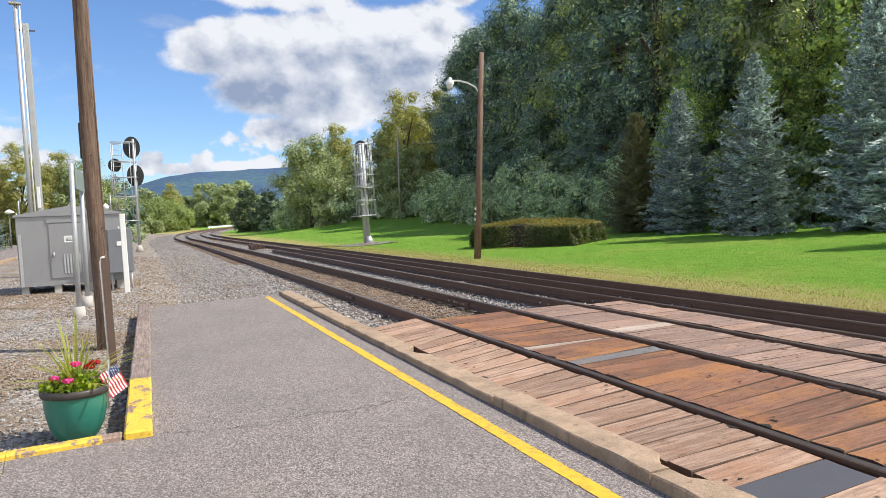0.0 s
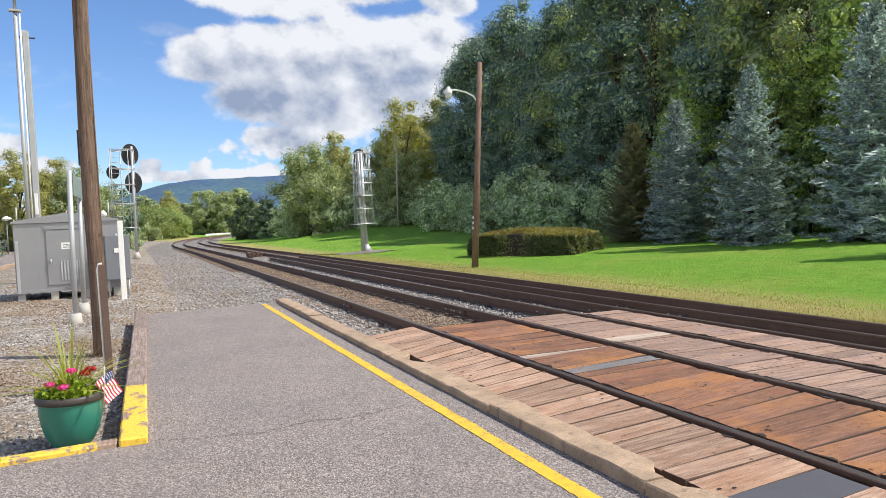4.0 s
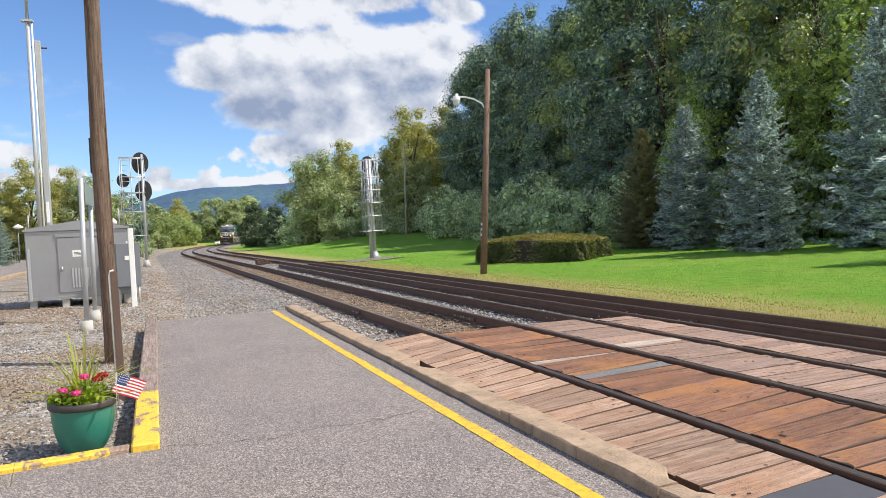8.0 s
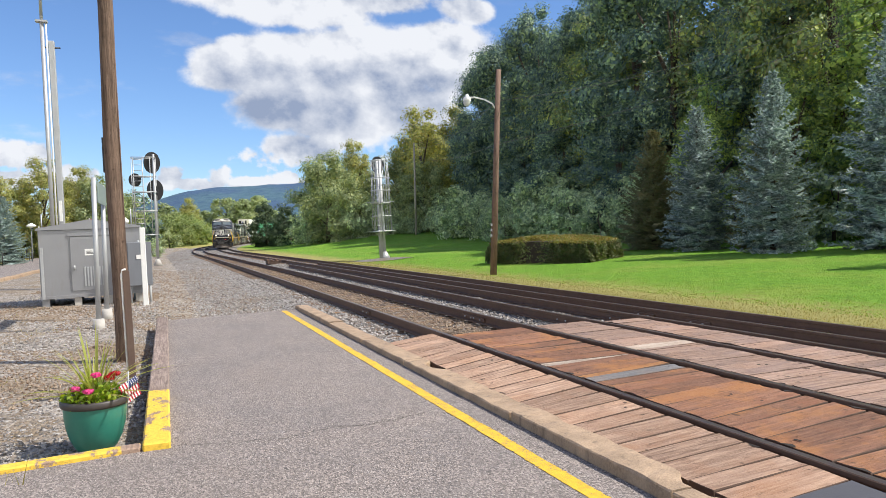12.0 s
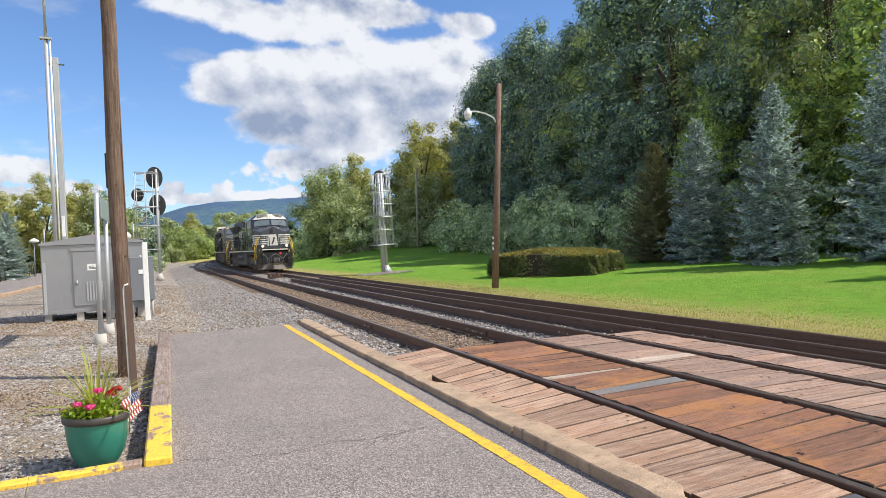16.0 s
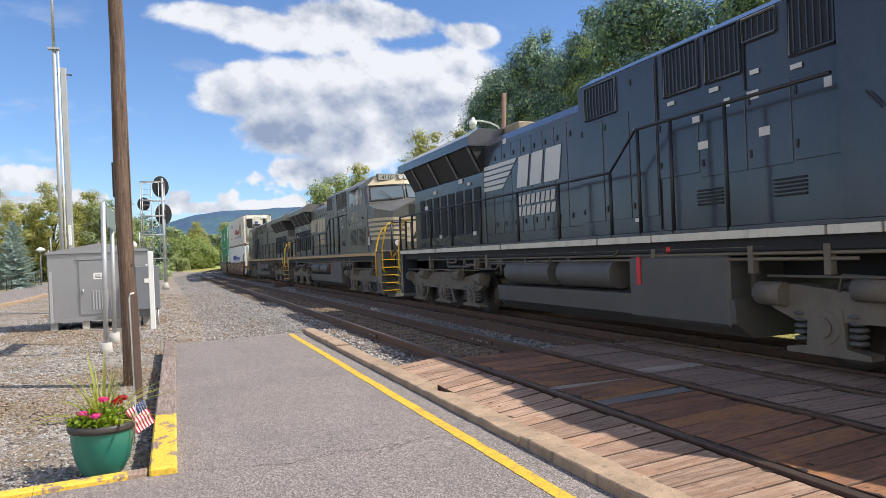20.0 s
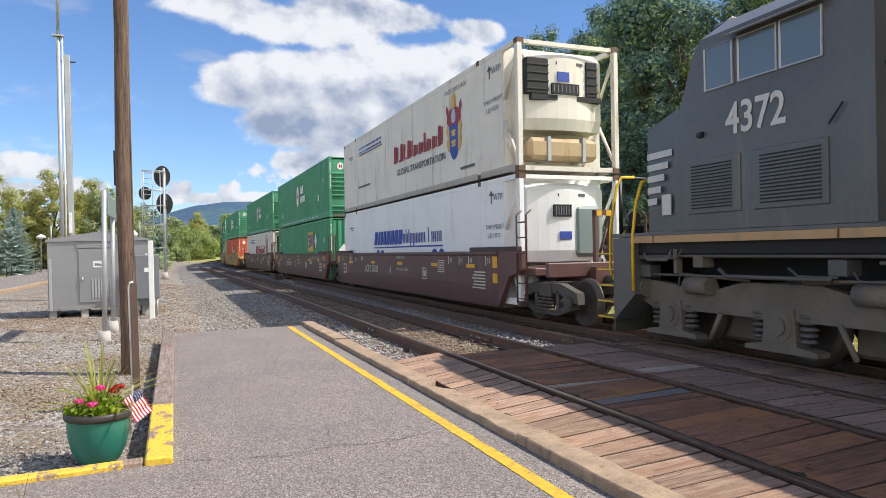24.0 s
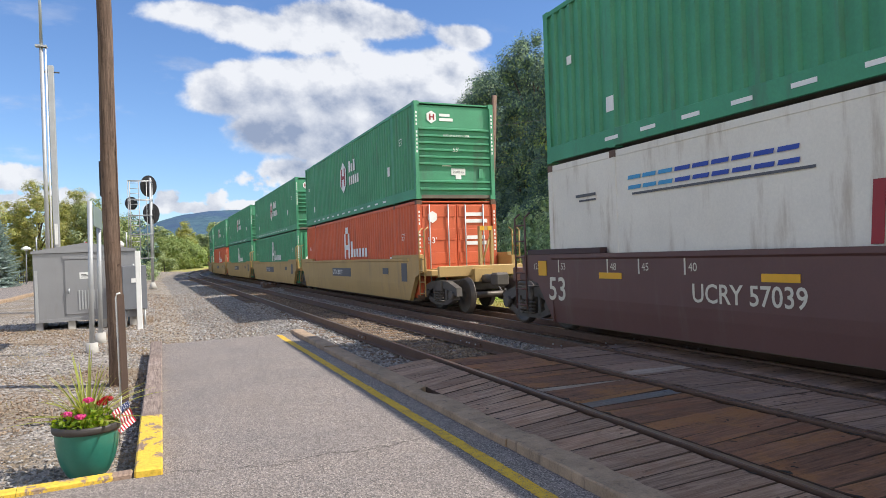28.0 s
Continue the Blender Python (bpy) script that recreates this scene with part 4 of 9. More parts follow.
def make_planter():
    x, y = -0.615, 6.30
    pot = empty("flower_pot", "green glazed flower pot with dark rim on the gravel", "flower pot", m=pose(x, y, yard_at(x, y, 0.0)))
    bm = bmesh.new()
    prof = [(0.0, 0.0), (0.098, 0.0), (0.118, 0.012), (0.160, 0.062), (0.198, 0.14), (0.222, 0.23), (0.236, 0.33), (0.238, 0.41)]
    lathe(bm, prof, 48)
    part("bowl", bm, M["pot"], pot)
    bm = bmesh.new()
    lathe(bm, [(0.238, 0.40), (0.253, 0.405), (0.259, 0.42), (0.258, 0.448), (0.250, 0.462), (0.236, 0.462), (0.229, 0.45), (0.226, 0.385)], 48)
    part("rim", bm, M["pot_rim"], pot, "dark brown rolled rim")
    bm = bmesh.new()
    lathe(bm, [(0.0, 0.41), (0.12, 0.42), (0.229, 0.405)], 24)
    part("soil", bm, M["soil"], pot)
    random.seed(8)
    z0 = yard_at(x, y, 0.415)
    # spiky grass-like plant
    spike = empty("spike_plant", "pale green spiky plant growing in the pot", "plant", m=pose(x, y + 0.05, z0))
    bm = bmesh.new()
    for i in range(62):
        a, L = random.uniform(0, 6.28), random.uniform(0.36, 0.70)
        lean = random.uniform(0.25, 1.15)
        if i < 14:
            lean *= 0.3
        d = Vector((math.cos(a), math.sin(a), 0))
        s_ = Vector((-d.y, d.x, 0))
        prev = None
        for k in range(7):
            t = k / 6
            p = d * (0.02 + L * math.sin(lean) * t * (0.75 + 0.35 * t)) + Vector((0, 0, L * math.cos(lean) * t - 0.30 * L * lean * t * t))
            w_ = 0.0105 * (1 - t) ** 0.55 + 0.0008
            cur = [bm.verts.new(p - s_ * w_), bm.verts.new(p + Vector((0, 0, -w_ * 0.6))), bm.verts.new(p + s_ * w_)]
            if prev:
                bm.faces.new((prev[0], prev[1], cur[1], cur[0]))
                bm.faces.new((prev[1], prev[2], cur[2], cur[1]))
            prev = cur
    part("leaves", bm, M["spike"], spike)
    # low leafy plants and blooms
    bed = empty("bedding_plant", "low yellow-green leafy plants filling the pot", "plant", m=pose(x, y, z0))
    bm = bmesh.new()
    for i in range(420):
        a, r = random.uniform(0, 6.28), 0.25 * math.sqrt(random.random())
        if a < 0.9 and r > 0.12 and random.random() < 0.6:
            continue
        p = Vector((r * math.cos(a), r * math.sin(a), random.uniform(0.0, 0.17) * (1.25 - r / 0.34)))
        n_ = Vector((random.uniform(-1, 1), random.uniform(-1, 1), random.uniform(0.2, 1))).normalized()
        u = n_.orthogonal().normalized()
        v = n_.cross(u)
        q = random.uniform(0.014, 0.028)
        bm.faces.new([bm.verts.new(p + u * q * c + v * q * s_ * 0.8 + n_ * e) for c, s_, e in ((-1, 0, 0), (-.4, -.8, .004), (.5, -.7, .004), (1.1, 0, 0), (.5, .7, .004), (-.4, .8, .004))])
    part("foliage", bm, M["bedding"], bed)
    for mt, name, spots in (("pink", "pink_geranium", ((0.02, -0.08, 0.24), (-0.03, -0.17, 0.13), (-0.13, -0.08, 0.14))),
                            ("red", "red_geranium", ((0.15, 0.02, 0.22), (0.11, 0.04, 0.19)))):
        for sx, sy, sz in spots:
            g = empty(name, ("bright pink" if mt == "pink" else "deep red") + " geranium bloom on a thin stem", "flower", "geraniums", m=pose(x + sx, y + sy, z0))
            bm = bmesh.new()
            tube(bm, ((0, 0, -0.02), (0.004, 0, sz)), 0.003, 5)
            part("stem", bm, M["bedding"], g)
            bm = bmesh.new()
            for i in range(60):
                n_ = Vector((random.gauss(0, 1), random.gauss(0, 1), random.gauss(0.3, 1))).normalized()
                p = Vector((0, 0, sz)) + Vector((n_.x * random.uniform(0.02, 0.048), n_.y * random.uniform(0.02, 0.048), n_.z * 0.018))
                u = n_.orthogonal().normalized()
                v = n_.cross(u)
                bm.faces.new([bm.verts.new(p + (u * c + v * s_) * 0.010 + n_ * random.uniform(-.003, .006)) for c, s_ in ((-1, 0), (-.3, -1), (.8, -.7), (1, .4), (0, 1))])
            part("petals", bm, M[mt], g)


def make_flag():
    """A small stick flag; its cloth is five stiff strips hinged one on the next."""
    x, y = -0.365, 6.22
    f0 = empty("stick_flag", "small striped flag with star field on a thin stick", "flag", m=pose(x, y, yard_at(x, y, 0.43), 4, 3, 0))
    bm = bmesh.new()
    tube(bm, ((0, 0, -0.12), (0, 0, 0.27)), 0.004, 6)
    part("stick", bm, M["galv"], f0)
    out = []
    W, H, n_ = 0.25, 0.165, 5
    w = W / n_
    for k in range(n_):
        bm = bmesh.new()
        for r in range(13):
            z0, z1 = 0.262 - H * r / 13, 0.262 - H * (r + 1) / 13
            mi = 2 if (k < 2 and r < 7) else (0 if r % 2 == 0 else 1)
            box(bm, 0, w, -0.0008, 0.0008, z1, z0, 0, mi)
        if k < 2:
            for i in range(3):
                for j in range(4):
                    cx, cz = w * (i + 0.6) / 3.2, 0.255 - 0.0185 * j
                    box(bm, cx - 0.0035, cx + 0.0035, -0.0016, 0.0016, cz - 0.0035, cz + 0.0035, 0, 1)
        bmesh.ops.remove_doubles(bm, verts=bm.verts[:], dist=1e-5)
        ob = part("cloth_strip", bm, [M["flag_red"], M["flag_white"], M["flag_blue"]], f0)
        out.append(ob)
    return f0, out, w


def make_posts():
    # tall utility pole
    x, y = -0.65, 10.97
    z = yard_at(x, y)
    p = empty("utility_pole", "tall weathered round wooden utility pole", "pole", m=pose(x, y, z, 0, -1.0, 0))
    bm = bmesh.new()
    pts = [(0.012 * math.sin(k * 1.3), 0.01 * math.cos(k), -0.3 + k * 0.9) for k in range(14)]
    tube(bm, pts, 0.112, 20, 0.088)
    part("shaft", bm, M["pole"], p)
    bm = bmesh.new()
    tube(bm, [(0.106, -0.03, 0.0), (0.102, -0.03, 2.4), (0.095, -0.03, 6.0)], 0.010, 8)
    part("conduit", bm, M["brown_steel"], p, "thin brown ground-wire conduit")
    bm = bmesh.new()
    box(bm, -0.135, -0.105, -0.02, 0.16, 2.75, 3.25, 0.004)
    part("plate", bm, M["black"], p, "dark plate fixed to the pole, seen edge-on")
    # sign on two posts
    s = empty("platform_sign", "faded sign panel between two galvanised round posts", "sign", m=pose(-1.33, 15.2, yard_at(-1.33, 15.2)))
    for k in range(2):
        bm = bmesh.new()
        tube(bm, ((0, 2.05 * k, -0.1), (0, 2.05 * k, 3.02 - 0.02 * k)), 0.048, 14)
        part("post", bm, M["galv"], s)
        bm = bmesh.new()
        tube(bm, ((0, 2.05 * k, -0.1), (0, 2.05 * k, 0.20)), 0.13, 14, 0.105)
        part("footing", bm, M["concrete"], s, "round concrete footing")
    bm = bmesh.new()
    box(bm, 0.05, 0.072, 0.05, 2.0, 2.52, 2.95, 0.006)
    part("panel", bm, M["sign_green"], s)
    # white square marker post
    x, y = -0.59, 20.2
    w = empty("marker_post", "slim white-painted square post", "post", m=pose(x, y, yard_at(x, y), 0, -1.0, 0))
    bm = bmesh.new()
    box(bm, -0.065, 0.065, -0.065, 0.065, -0.2, 2.12, 0.01)
    part("post", bm, M["white"], w)
    # short brown channel post
    x, y = -0.41, 8.25
    c = empty("channel_post", "short brown steel channel post with a pale edge", "post", m=pose(x, y, yard_at(x, y), 0, -1.6, 0))
    bm = bmesh.new()
    prism(bm, [(-0.035, -0.02), (0.035, -0.02), (0.035, 0.02), (0.028, 0.02), (0.028, -0.012), (-0.028, -0.012), (-0.028, 0.02), (-0.035, 0.02)], "z", -0.2, 1.42)
    part("channel", bm, M["brown_steel"], c)
    bm = bmesh.new()
    tube(bm, ((-0.046, 0.0, -0.1), (-0.046, 0.0, 1.38), (-0.03, 0.0, 1.43), (0.0, 0.0, 1.435)), 0.011, 8)
    part("pipe", bm, M["white"], c, "thin pale pipe bent over at the top")


def make_cabinets():
    x0, y0 = -3.25, 21.45
    z = yard_at(x0 + 1, y0, 0.10)
    W, D, H = 2.55, 1.9, 2.02
    c = empty("equipment_bungalow", "grey steel railway equipment bungalow on skids", "cabinet", m=pose(x0, y0, z, 0, -1.0, 4))
    bm = bmesh.new()
    box(bm, 0, W, 0, D, 0.17, H, 0.012)
    part("body", bm, M["grey"], c)
    bm = bmesh.new()
    prism(bm, [(-0.05, H), (W + 0.05, H), (W + 0.03, H + 0.06), (W * 0.5, H + 0.27), (-0.03, H + 0.06)], "y", -0.05, D + 0.05)
    part("roof", bm, M["grey"], c, "low pitched steel roof")
    bm = bmesh.new()
    box(bm, -0.02, W + 0.02, -0.03, 0.02, 0.12, 0.2)
    part("base_rail", bm, M["grey"], c)
    for k in range(4):
        bm = bmesh.new()
        box(bm, 0.02 + k * 0.78, 0.2 + k * 0.78, 0.03, D - 0.05, -0.2, 0.17)
        part("skid", bm, M["concrete"] if k else M["grey"], c)
    d = bmesh.new()
    box(d, 0.76, 1.73, -0.03, 0.012, 0.30, 1.82, 0.008)
    door = part("door", d, M["grey"], c)
    bm = bmesh.new()
    box(bm, 0.71, 1.78, -0.045, 0.0, 1.83, 1.93, 0.006)
    part("drip_rail", bm, M["grey"], c)
    bm = bmesh.new()
    tube(bm, ((0.85, -0.08, 1.02), (0.85, -0.08, 0.88)), 0.02, 8)
    tube(bm, ((0.85, -0.02, 0.98), (0.85, -0.085, 0.98)), 0.03, 8)
    part("handle", bm, M["galv"], door, "steel lever handle")
    for k in range(7):
        bm = bmesh.new()
        box(bm, 1.08 + k * 0.075, 1.12 + k * 0.075, -0.05, -0.02, 0.42, 0.96, 0.004)
        part("vent_slat", bm, M["galv"], door)
    bm = bmesh.new()
    box(bm, 1.12, 1.42, -0.036, -0.028, 1.28, 1.46)
    part("notice", bm, M["white"], door, "white notice with unreadable print")
    bm = bmesh.new()
    for k in range(3):
        box(bm, 1.16, 1.36 - 0.03 * k, -0.039, -0.037, 1.32 + k * 0.035, 1.335 + k * 0.035)
    part("print", bm, M["black"], door)
    bm = bmesh.new()
    box(bm, 0.03, 0.10, -0.035, 0.0, 0.12, 1.55, 0.004)
    part("conduit_cover", bm, M["galv"], c)
    for px, hh in ((0.10, 0.45), (0.03, 0.12), (2.35, 0.55)):
        bm = bmesh.new()
        tube(bm, ((px, 0.15, H - 0.05), (px, 0.15, H + hh)), 0.018, 6)
        part("vent_pipe", bm, M["galv"], c)
    # darker small cabinet
    x, y = -1.02, 20.95
    s = empty("relay_cabinet", "narrow darker grey relay cabinet on a stand", "cabinet", m=pose(x, y, yard_at(x, y), 0, -1.0, 6))
    bm = bmesh.new()
    box(bm, 0, 0.62, 0, 0.55, 0.5, 1.72, 0.012)
    part("body", bm, M["grey_dark"], s)
    bm = bmesh.new()
    box(bm, 0.22, 0.36, -0.014, -0.004, 1.25, 1.37)
    part("notice", bm, M["white"], s)
    for px in (0.06, 0.56):
        bm = bmesh.new()
        tube(bm, ((px, 0.2, -0.1), (px, 0.2, 0.52)), 0.03, 8)
        part("leg", bm, M["galv"], s)
    bm = bmesh.new()
    tube(bm, ((0.3, 0.2, 1.7), (0.3, 0.2, 1.78)), 0.06, 10, 0.02)
    part("cap", bm, M["galv"], s)


M["grey_dark"] = plain("dark_grey_paint", (0.17, 0.18, 0.20), 0.5, 0.1, 0.08, 3, 40, 0.06)


def make_towers():
    for name, label, x, y, r, h, lean in (("antenna_mast", "tall slender galvanised antenna mast behind the bungalow", -4.02, 30.0, 0.075, 14.5, -0.8),
                                          ("steel_column", "square galvanised steel column beside the mast", -3.72, 30.2, 0.105, 9.55, -1.0)):
        z = yard_at(x, y)
        t = empty(name, label, "mast", m=pose(x, y, z, 0, lean, 0))
        bm = bmesh.new()
        if name == "antenna_mast":
            tube(bm, ((0, 0, 0), (0, 0, 10.25)), r, 12, r * 0.95)
        else:
            box(bm, -r, r, -r, r, 0, h, 0.02)
        part("shaft", bm, M["galv"], t)
        bm = bmesh.new()
        if name == "antenna_mast":
            tube(bm, ((0, 0, 10.25), (0, 0, h)), r * 0.75, 12, r * 0.6)
            part("upper_shaft", bm, M["galv"], t)
            bm = bmesh.new()
            box(bm, -0.2, 0.2, -0.12, 0.12, 10.2, 10.27)
            part("collar", bm, M["galv"], t)
            bm = bmesh.new()
            tube(bm, ((0.14, 0, 0.3), (0.14, 0, 10.3)), 0.03, 6)
            part("cable", bm, M["white"], t)
        else:
            tube(bm, ((-0.25, 0, h - 0.25), (0.3, 0, h - 0.25)), 0.03, 6)
            part("bracket", bm, M["black"], t)
            bm = bmesh.new()
            box(bm, -0.05, 0.05, -r - 0.06, -r, 2.6, 3.4)
            part("conduit_box", bm, M["white"], t)


def ring(bm, c, rx, rz, seg=20, depth=0.08):
    a = [bm.verts.new((c[0] + rx * math.cos(2 * math.pi * k / seg), c[1], c[2] + rz * math.sin(2 * math.pi * k / seg))) for k in range(seg)]
    b = [bm.verts.new((v.co.x, c[1] + depth, v.co.z)) for v in a]
    bm.faces.new(a)
    bm.faces.new(b[::-1])
    for k in range(seg):
        bm.faces.new((a[k], b[k], b[(k + 1) % seg], a[(k + 1) % seg]))


def make_signals():
    # lattice signal on the yard side
    x, y = -0.62, 53.1
    z = yard_at(x, y)
    s = empty("railway_signal", "galvanised ladder signal mast with black round signal heads", "signal", "railway signals", pose(x, y, z, 0, -0.6, 0))
    bm = bmesh.new()
    tube(bm, ((0, 0, 0), (0, 0, 8.0)), 0.10, 10, 0.08)
    part("mast", bm, M["galv"], s)
    bm = bmesh.new()
    tube(bm, ((0, 0, 0), (0, 0, 0.5)), 0.32, 10, 0.13)
    part("base", bm, M["concrete"], s)
    for px in (-1.35, -0.75):
        bm = bmesh.new()
        tube(bm, ((px, 0.1, 2.2 if px > -1 else 2.2), (px, 0.1, 7.75)), 0.035, 6)
        part("ladder_rail", bm, M["galv"], s)
    for k in range(15):
        bm = bmesh.new()
        tube(bm, ((-1.35, 0.1, 2.3 + k * 0.38), (-0.75, 0.1, 2.3 + k * 0.38)), 0.022, 6)
        part("rung", bm, M["galv"], s)
    for zz in (2.25, 3.95, 5.3, 6.4, 7.75):
        bm = bmesh.new()
        for yy in (-0.35, 0.45):
            tube(bm, ((-1.45, yy, zz), (0.12, yy, zz)), 0.03, 6)
        for px in (-1.45, 0.12):
            tube(bm, ((px, -0.35, zz), (px, 0.45, zz)), 0.03, 6)
        part("platform_frame", bm, M["galv"], s)
    for px, py in ((-1.45, -0.35), (-0.25, -0.35), (0.12, 0.45)):
        bm = bmesh.new()
        tube(bm, ((px, py, 2.25), (px, py, 7.75)), 0.025, 6)
        part("cage_bar", bm, M["galv"], s)
    for cx, cz, rx, rz, yy in ((-0.12, 7.45, 0.56, 0.78, 0.55), (-1.28, 6.2, 0.42, 0.48, 0.5), (0.02, 5.45, 0.56, 0.78, 0.55)):
        bm = bmesh.new()
        ring(bm, (cx, yy, cz), rx, rz, 24, 0.06)
        head = part("signal_head", bm, M["black"], s, "black oval signal backing seen from behind")
        bm = bmesh.new()
        box(bm, cx - 0.2, cx + 0.2, yy - 0.25, yy, cz - 0.35, cz + 0.3, 0.03)
        part("housing", bm, M["black"], head)
    # caged signal mast on the lawn side
    x, y = 14.22, 46.3
    z = ground_at(x, y)
    s = empty("railway_signal", "galvanised caged signal mast on a gravel pad", "signal", "railway signals", pose(x, y, z, 0, -2.2, 20))
    for px in (-0.22, 0.05):
        bm = bmesh.new()
        tube(bm, ((px, 0, 0), (px, 0, 7.1)), 0.14, 12, 0.10)
        part("mast", bm, M["galv"], s)
    bm = bmesh.new()
    tube(bm, ((0.1, 0, -0.05), (0.06, 0, 0.6)), 0.45, 14, 0.16)
    part("base", bm, M["galv"], s, "flared cast base")
    for zz in (2.05, 3.1, 4.0, 4.9, 5.8, 7.0):
        bm = bmesh.new()
        seg = 14
        wide = 0.78 if zz < 6.5 else 0.62
        pts = [(0.02 + wide * math.cos(2 * math.pi * k / seg), 0.5 * math.sin(2 * math.pi * k / seg), zz) for k in range(seg + 1)]
        tube(bm, pts, 0.035, 6, cap=False)
        part("cage_hoop", bm, M["galv"], s)
    for k in range(9):
        a = 2 * math.pi * k / 9
        bm = bmesh.new()
        tube(bm, ((0.02 + 0.78 * math.cos(a), 0.5 * math.sin(a), 2.05), (0.02 + 0.62 * math.cos(a), 0.5 * math.sin(a), 7.0)), 0.024, 6)
        part("cage_bar", bm, M["galv"], s)
    for k in range(14):
        bm = bmesh.new()
        tube(bm, ((-0.62, -0.2, 2.1 + 0.36 * k), (-0.2, -0.2, 2.1 + 0.36 * k)), 0.022, 6)
        part("rung", bm, M["galv"], s)
    for zz in (2.05, 4.1):
        bm = bmesh.new()
        box(bm, -0.95, 0.85, -0.45, 0.45, zz - 0.03, zz, 0)
        part("step_grating", bm, M["galv"], s)
    bm = bmesh.new()
    ring(bm, (0.28, 0.5, 6.75), 0.55, 0.6, 20, 0.06)
    part("signal_head", bm, M["black"], s, "dark round signal head")
    # gravel pad
    bm = bmesh.new()
    rows = [[bm.verts.new((x - 0.3 + r * (2.3 + 0.35 * math.sin(3 * a + 1)) * math.cos(a), y + r * 1.5 * math.sin(a), 0)) for a in (2 * math.pi * k / 28 for k in range(28))] for r in (1.0, 0.6, 0.01)]
    for v in bm.verts:
        r = math.hypot((v.co.x - x) / 2.5, (v.co.y - y) / 1.6)
        v.co.z = ground_at(v.co.x, v.co.y, 0.02 + 0.15 * max(0, 1 - r))
    for a, b in zip(rows, rows[1:]):
        for k in range(28):
            bm.faces.new((a[k], a[(k + 1) % 28], b[(k + 1) % 28], b[k]))
    tagged(part("gravel_pad", bm, M["ballast"]), "grey gravel pad round the signal's base", "gravel", kind="structure")


def make_lamp_pole():
    x, y = 12.63, 25.69
    z = ground_at(x, y)
    m = pose(x, y, z, 0.6, 2.6, 0)
    p = empty("lamp_pole", "reddish-brown wooden pole with a white street lamp arm", "street lamp", m=m)
    bm = bmesh.new()
    tube(bm, [(0, 0, -0.2), (0, 0, 4), (0, 0, 8.55)], 0.145, 16, 0.105)
    part("shaft", bm, M["pole_red"], p)
    bm = bmesh.new()
    d = Vector((-0.93, 0.37, 0))
    pts = [d * 0.1 + Vector((0, 0, 6.95)), d * 0.22 + Vector((0, 0, 7.14)), d * 0.55 + Vector((0, 0, 7.30)), d * 0.95 + Vector((0, 0, 7.38)), d * 1.22 + Vector((0, 0, 7.36))]
    tube(bm, pts, 0.035, 8)
    part("arm", bm, M["white"], p)
    bm = bmesh.new()
    c = d * 1.28 + Vector((0, 0, 0))
    lathe(bm, [(0.01, 7.50), (0.06, 7.50), (0.07, 7.42), (0.15, 7.36), (0.17, 7.25), (0.16, 7.22)], 16, (c.x, c.y, 0))
    head = part("lamp_head", bm, M["white"], p)
    bm = bmesh.new()
    lathe(bm, [(0.15, 7.23), (0.145, 7.10), (0.09, 7.02), (0.01, 7.00)], 16, (c.x, c.y, 0))
    part("lens", bm, M["lens"], head, "clear ribbed lens")
    for k in range(3):
        bm = bmesh.new()
        box(bm, -0.16, -0.11, -0.05, 0.05, 1.6 + k * 0.22, 1.7 + k * 0.22)
        part("tag", bm, M["white"], p)
    # small far pole and the wires
    fx, fy = 31.7, 88.0
    fz = ground_at(fx, fy)
    q = empty("utility_pole", "grey wooden utility pole among the far shrubs", "pole", m=pose(fx, fy, fz))
    bm = bmesh.new()
    tube(bm, ((0, 0, 0), (0, 0, 13.4 - fz)), 0.15, 10, 0.11)
    part("shaft", bm, M["pole_grey"], q)
    top = m @ Vector((0, 0, 7.25))
    low = m @ Vector((0, 0, 5.45))
    far = Vector((fx, fy, 13.0))
    for a, b, sag in ((top, far, 0.9), (low, far + Vector((0, 0, -1.0)), 0.8), (top, Vector((34.0, 9.5, 14.8)), 1.7), (low, Vector((34.0, 10.5, 13.9)), 1.1),
                      (far + Vector((0, 0, 0.2)), Vector((36.0, 16.0, 17.0)), 1.6), (far + Vector((0, 0, -0.1)), Vector((36.0, 17.0, 16.0)), 1.6)):
        bm = bmesh.new()
        tube(bm, [Vector(a).lerp(Vector(b), t) - Vector((0, 0, sag * 4 * t * (1 - t))) for t in (k / 14 for k in range(15))], 0.012, 5)
        w = part("overhead_wire", bm, M["wire"])
        tagged(w, "thin dark overhead wire slung from the poles", "wire", "overhead wires")


M["pole_red"] = wood_material("reddish_pole", (0.115, 0.070, 0.050), (0.215, 0.140, 0.105), (0.165, 0.10, 0.075), axis=(9.0, 9.0, 0.5), each=0.1)
M["pole_grey"] = wood_material("grey_pole", (0.22, 0.20, 0.175), (0.42, 0.385, 0.34), (0.30, 0.27, 0.235), axis=(9.0, 9.0, 0.5), each=0.1)
M["lens"] = plain("lamp_lens", (0.55, 0.56, 0.57), 0.15, 0, 0.05, 5, 30, 0.05)
M["wire"] = plain("wire", (0.13, 0.13, 0.125), 0.5, 0.3, 0.1, 2, 20, 0.0)


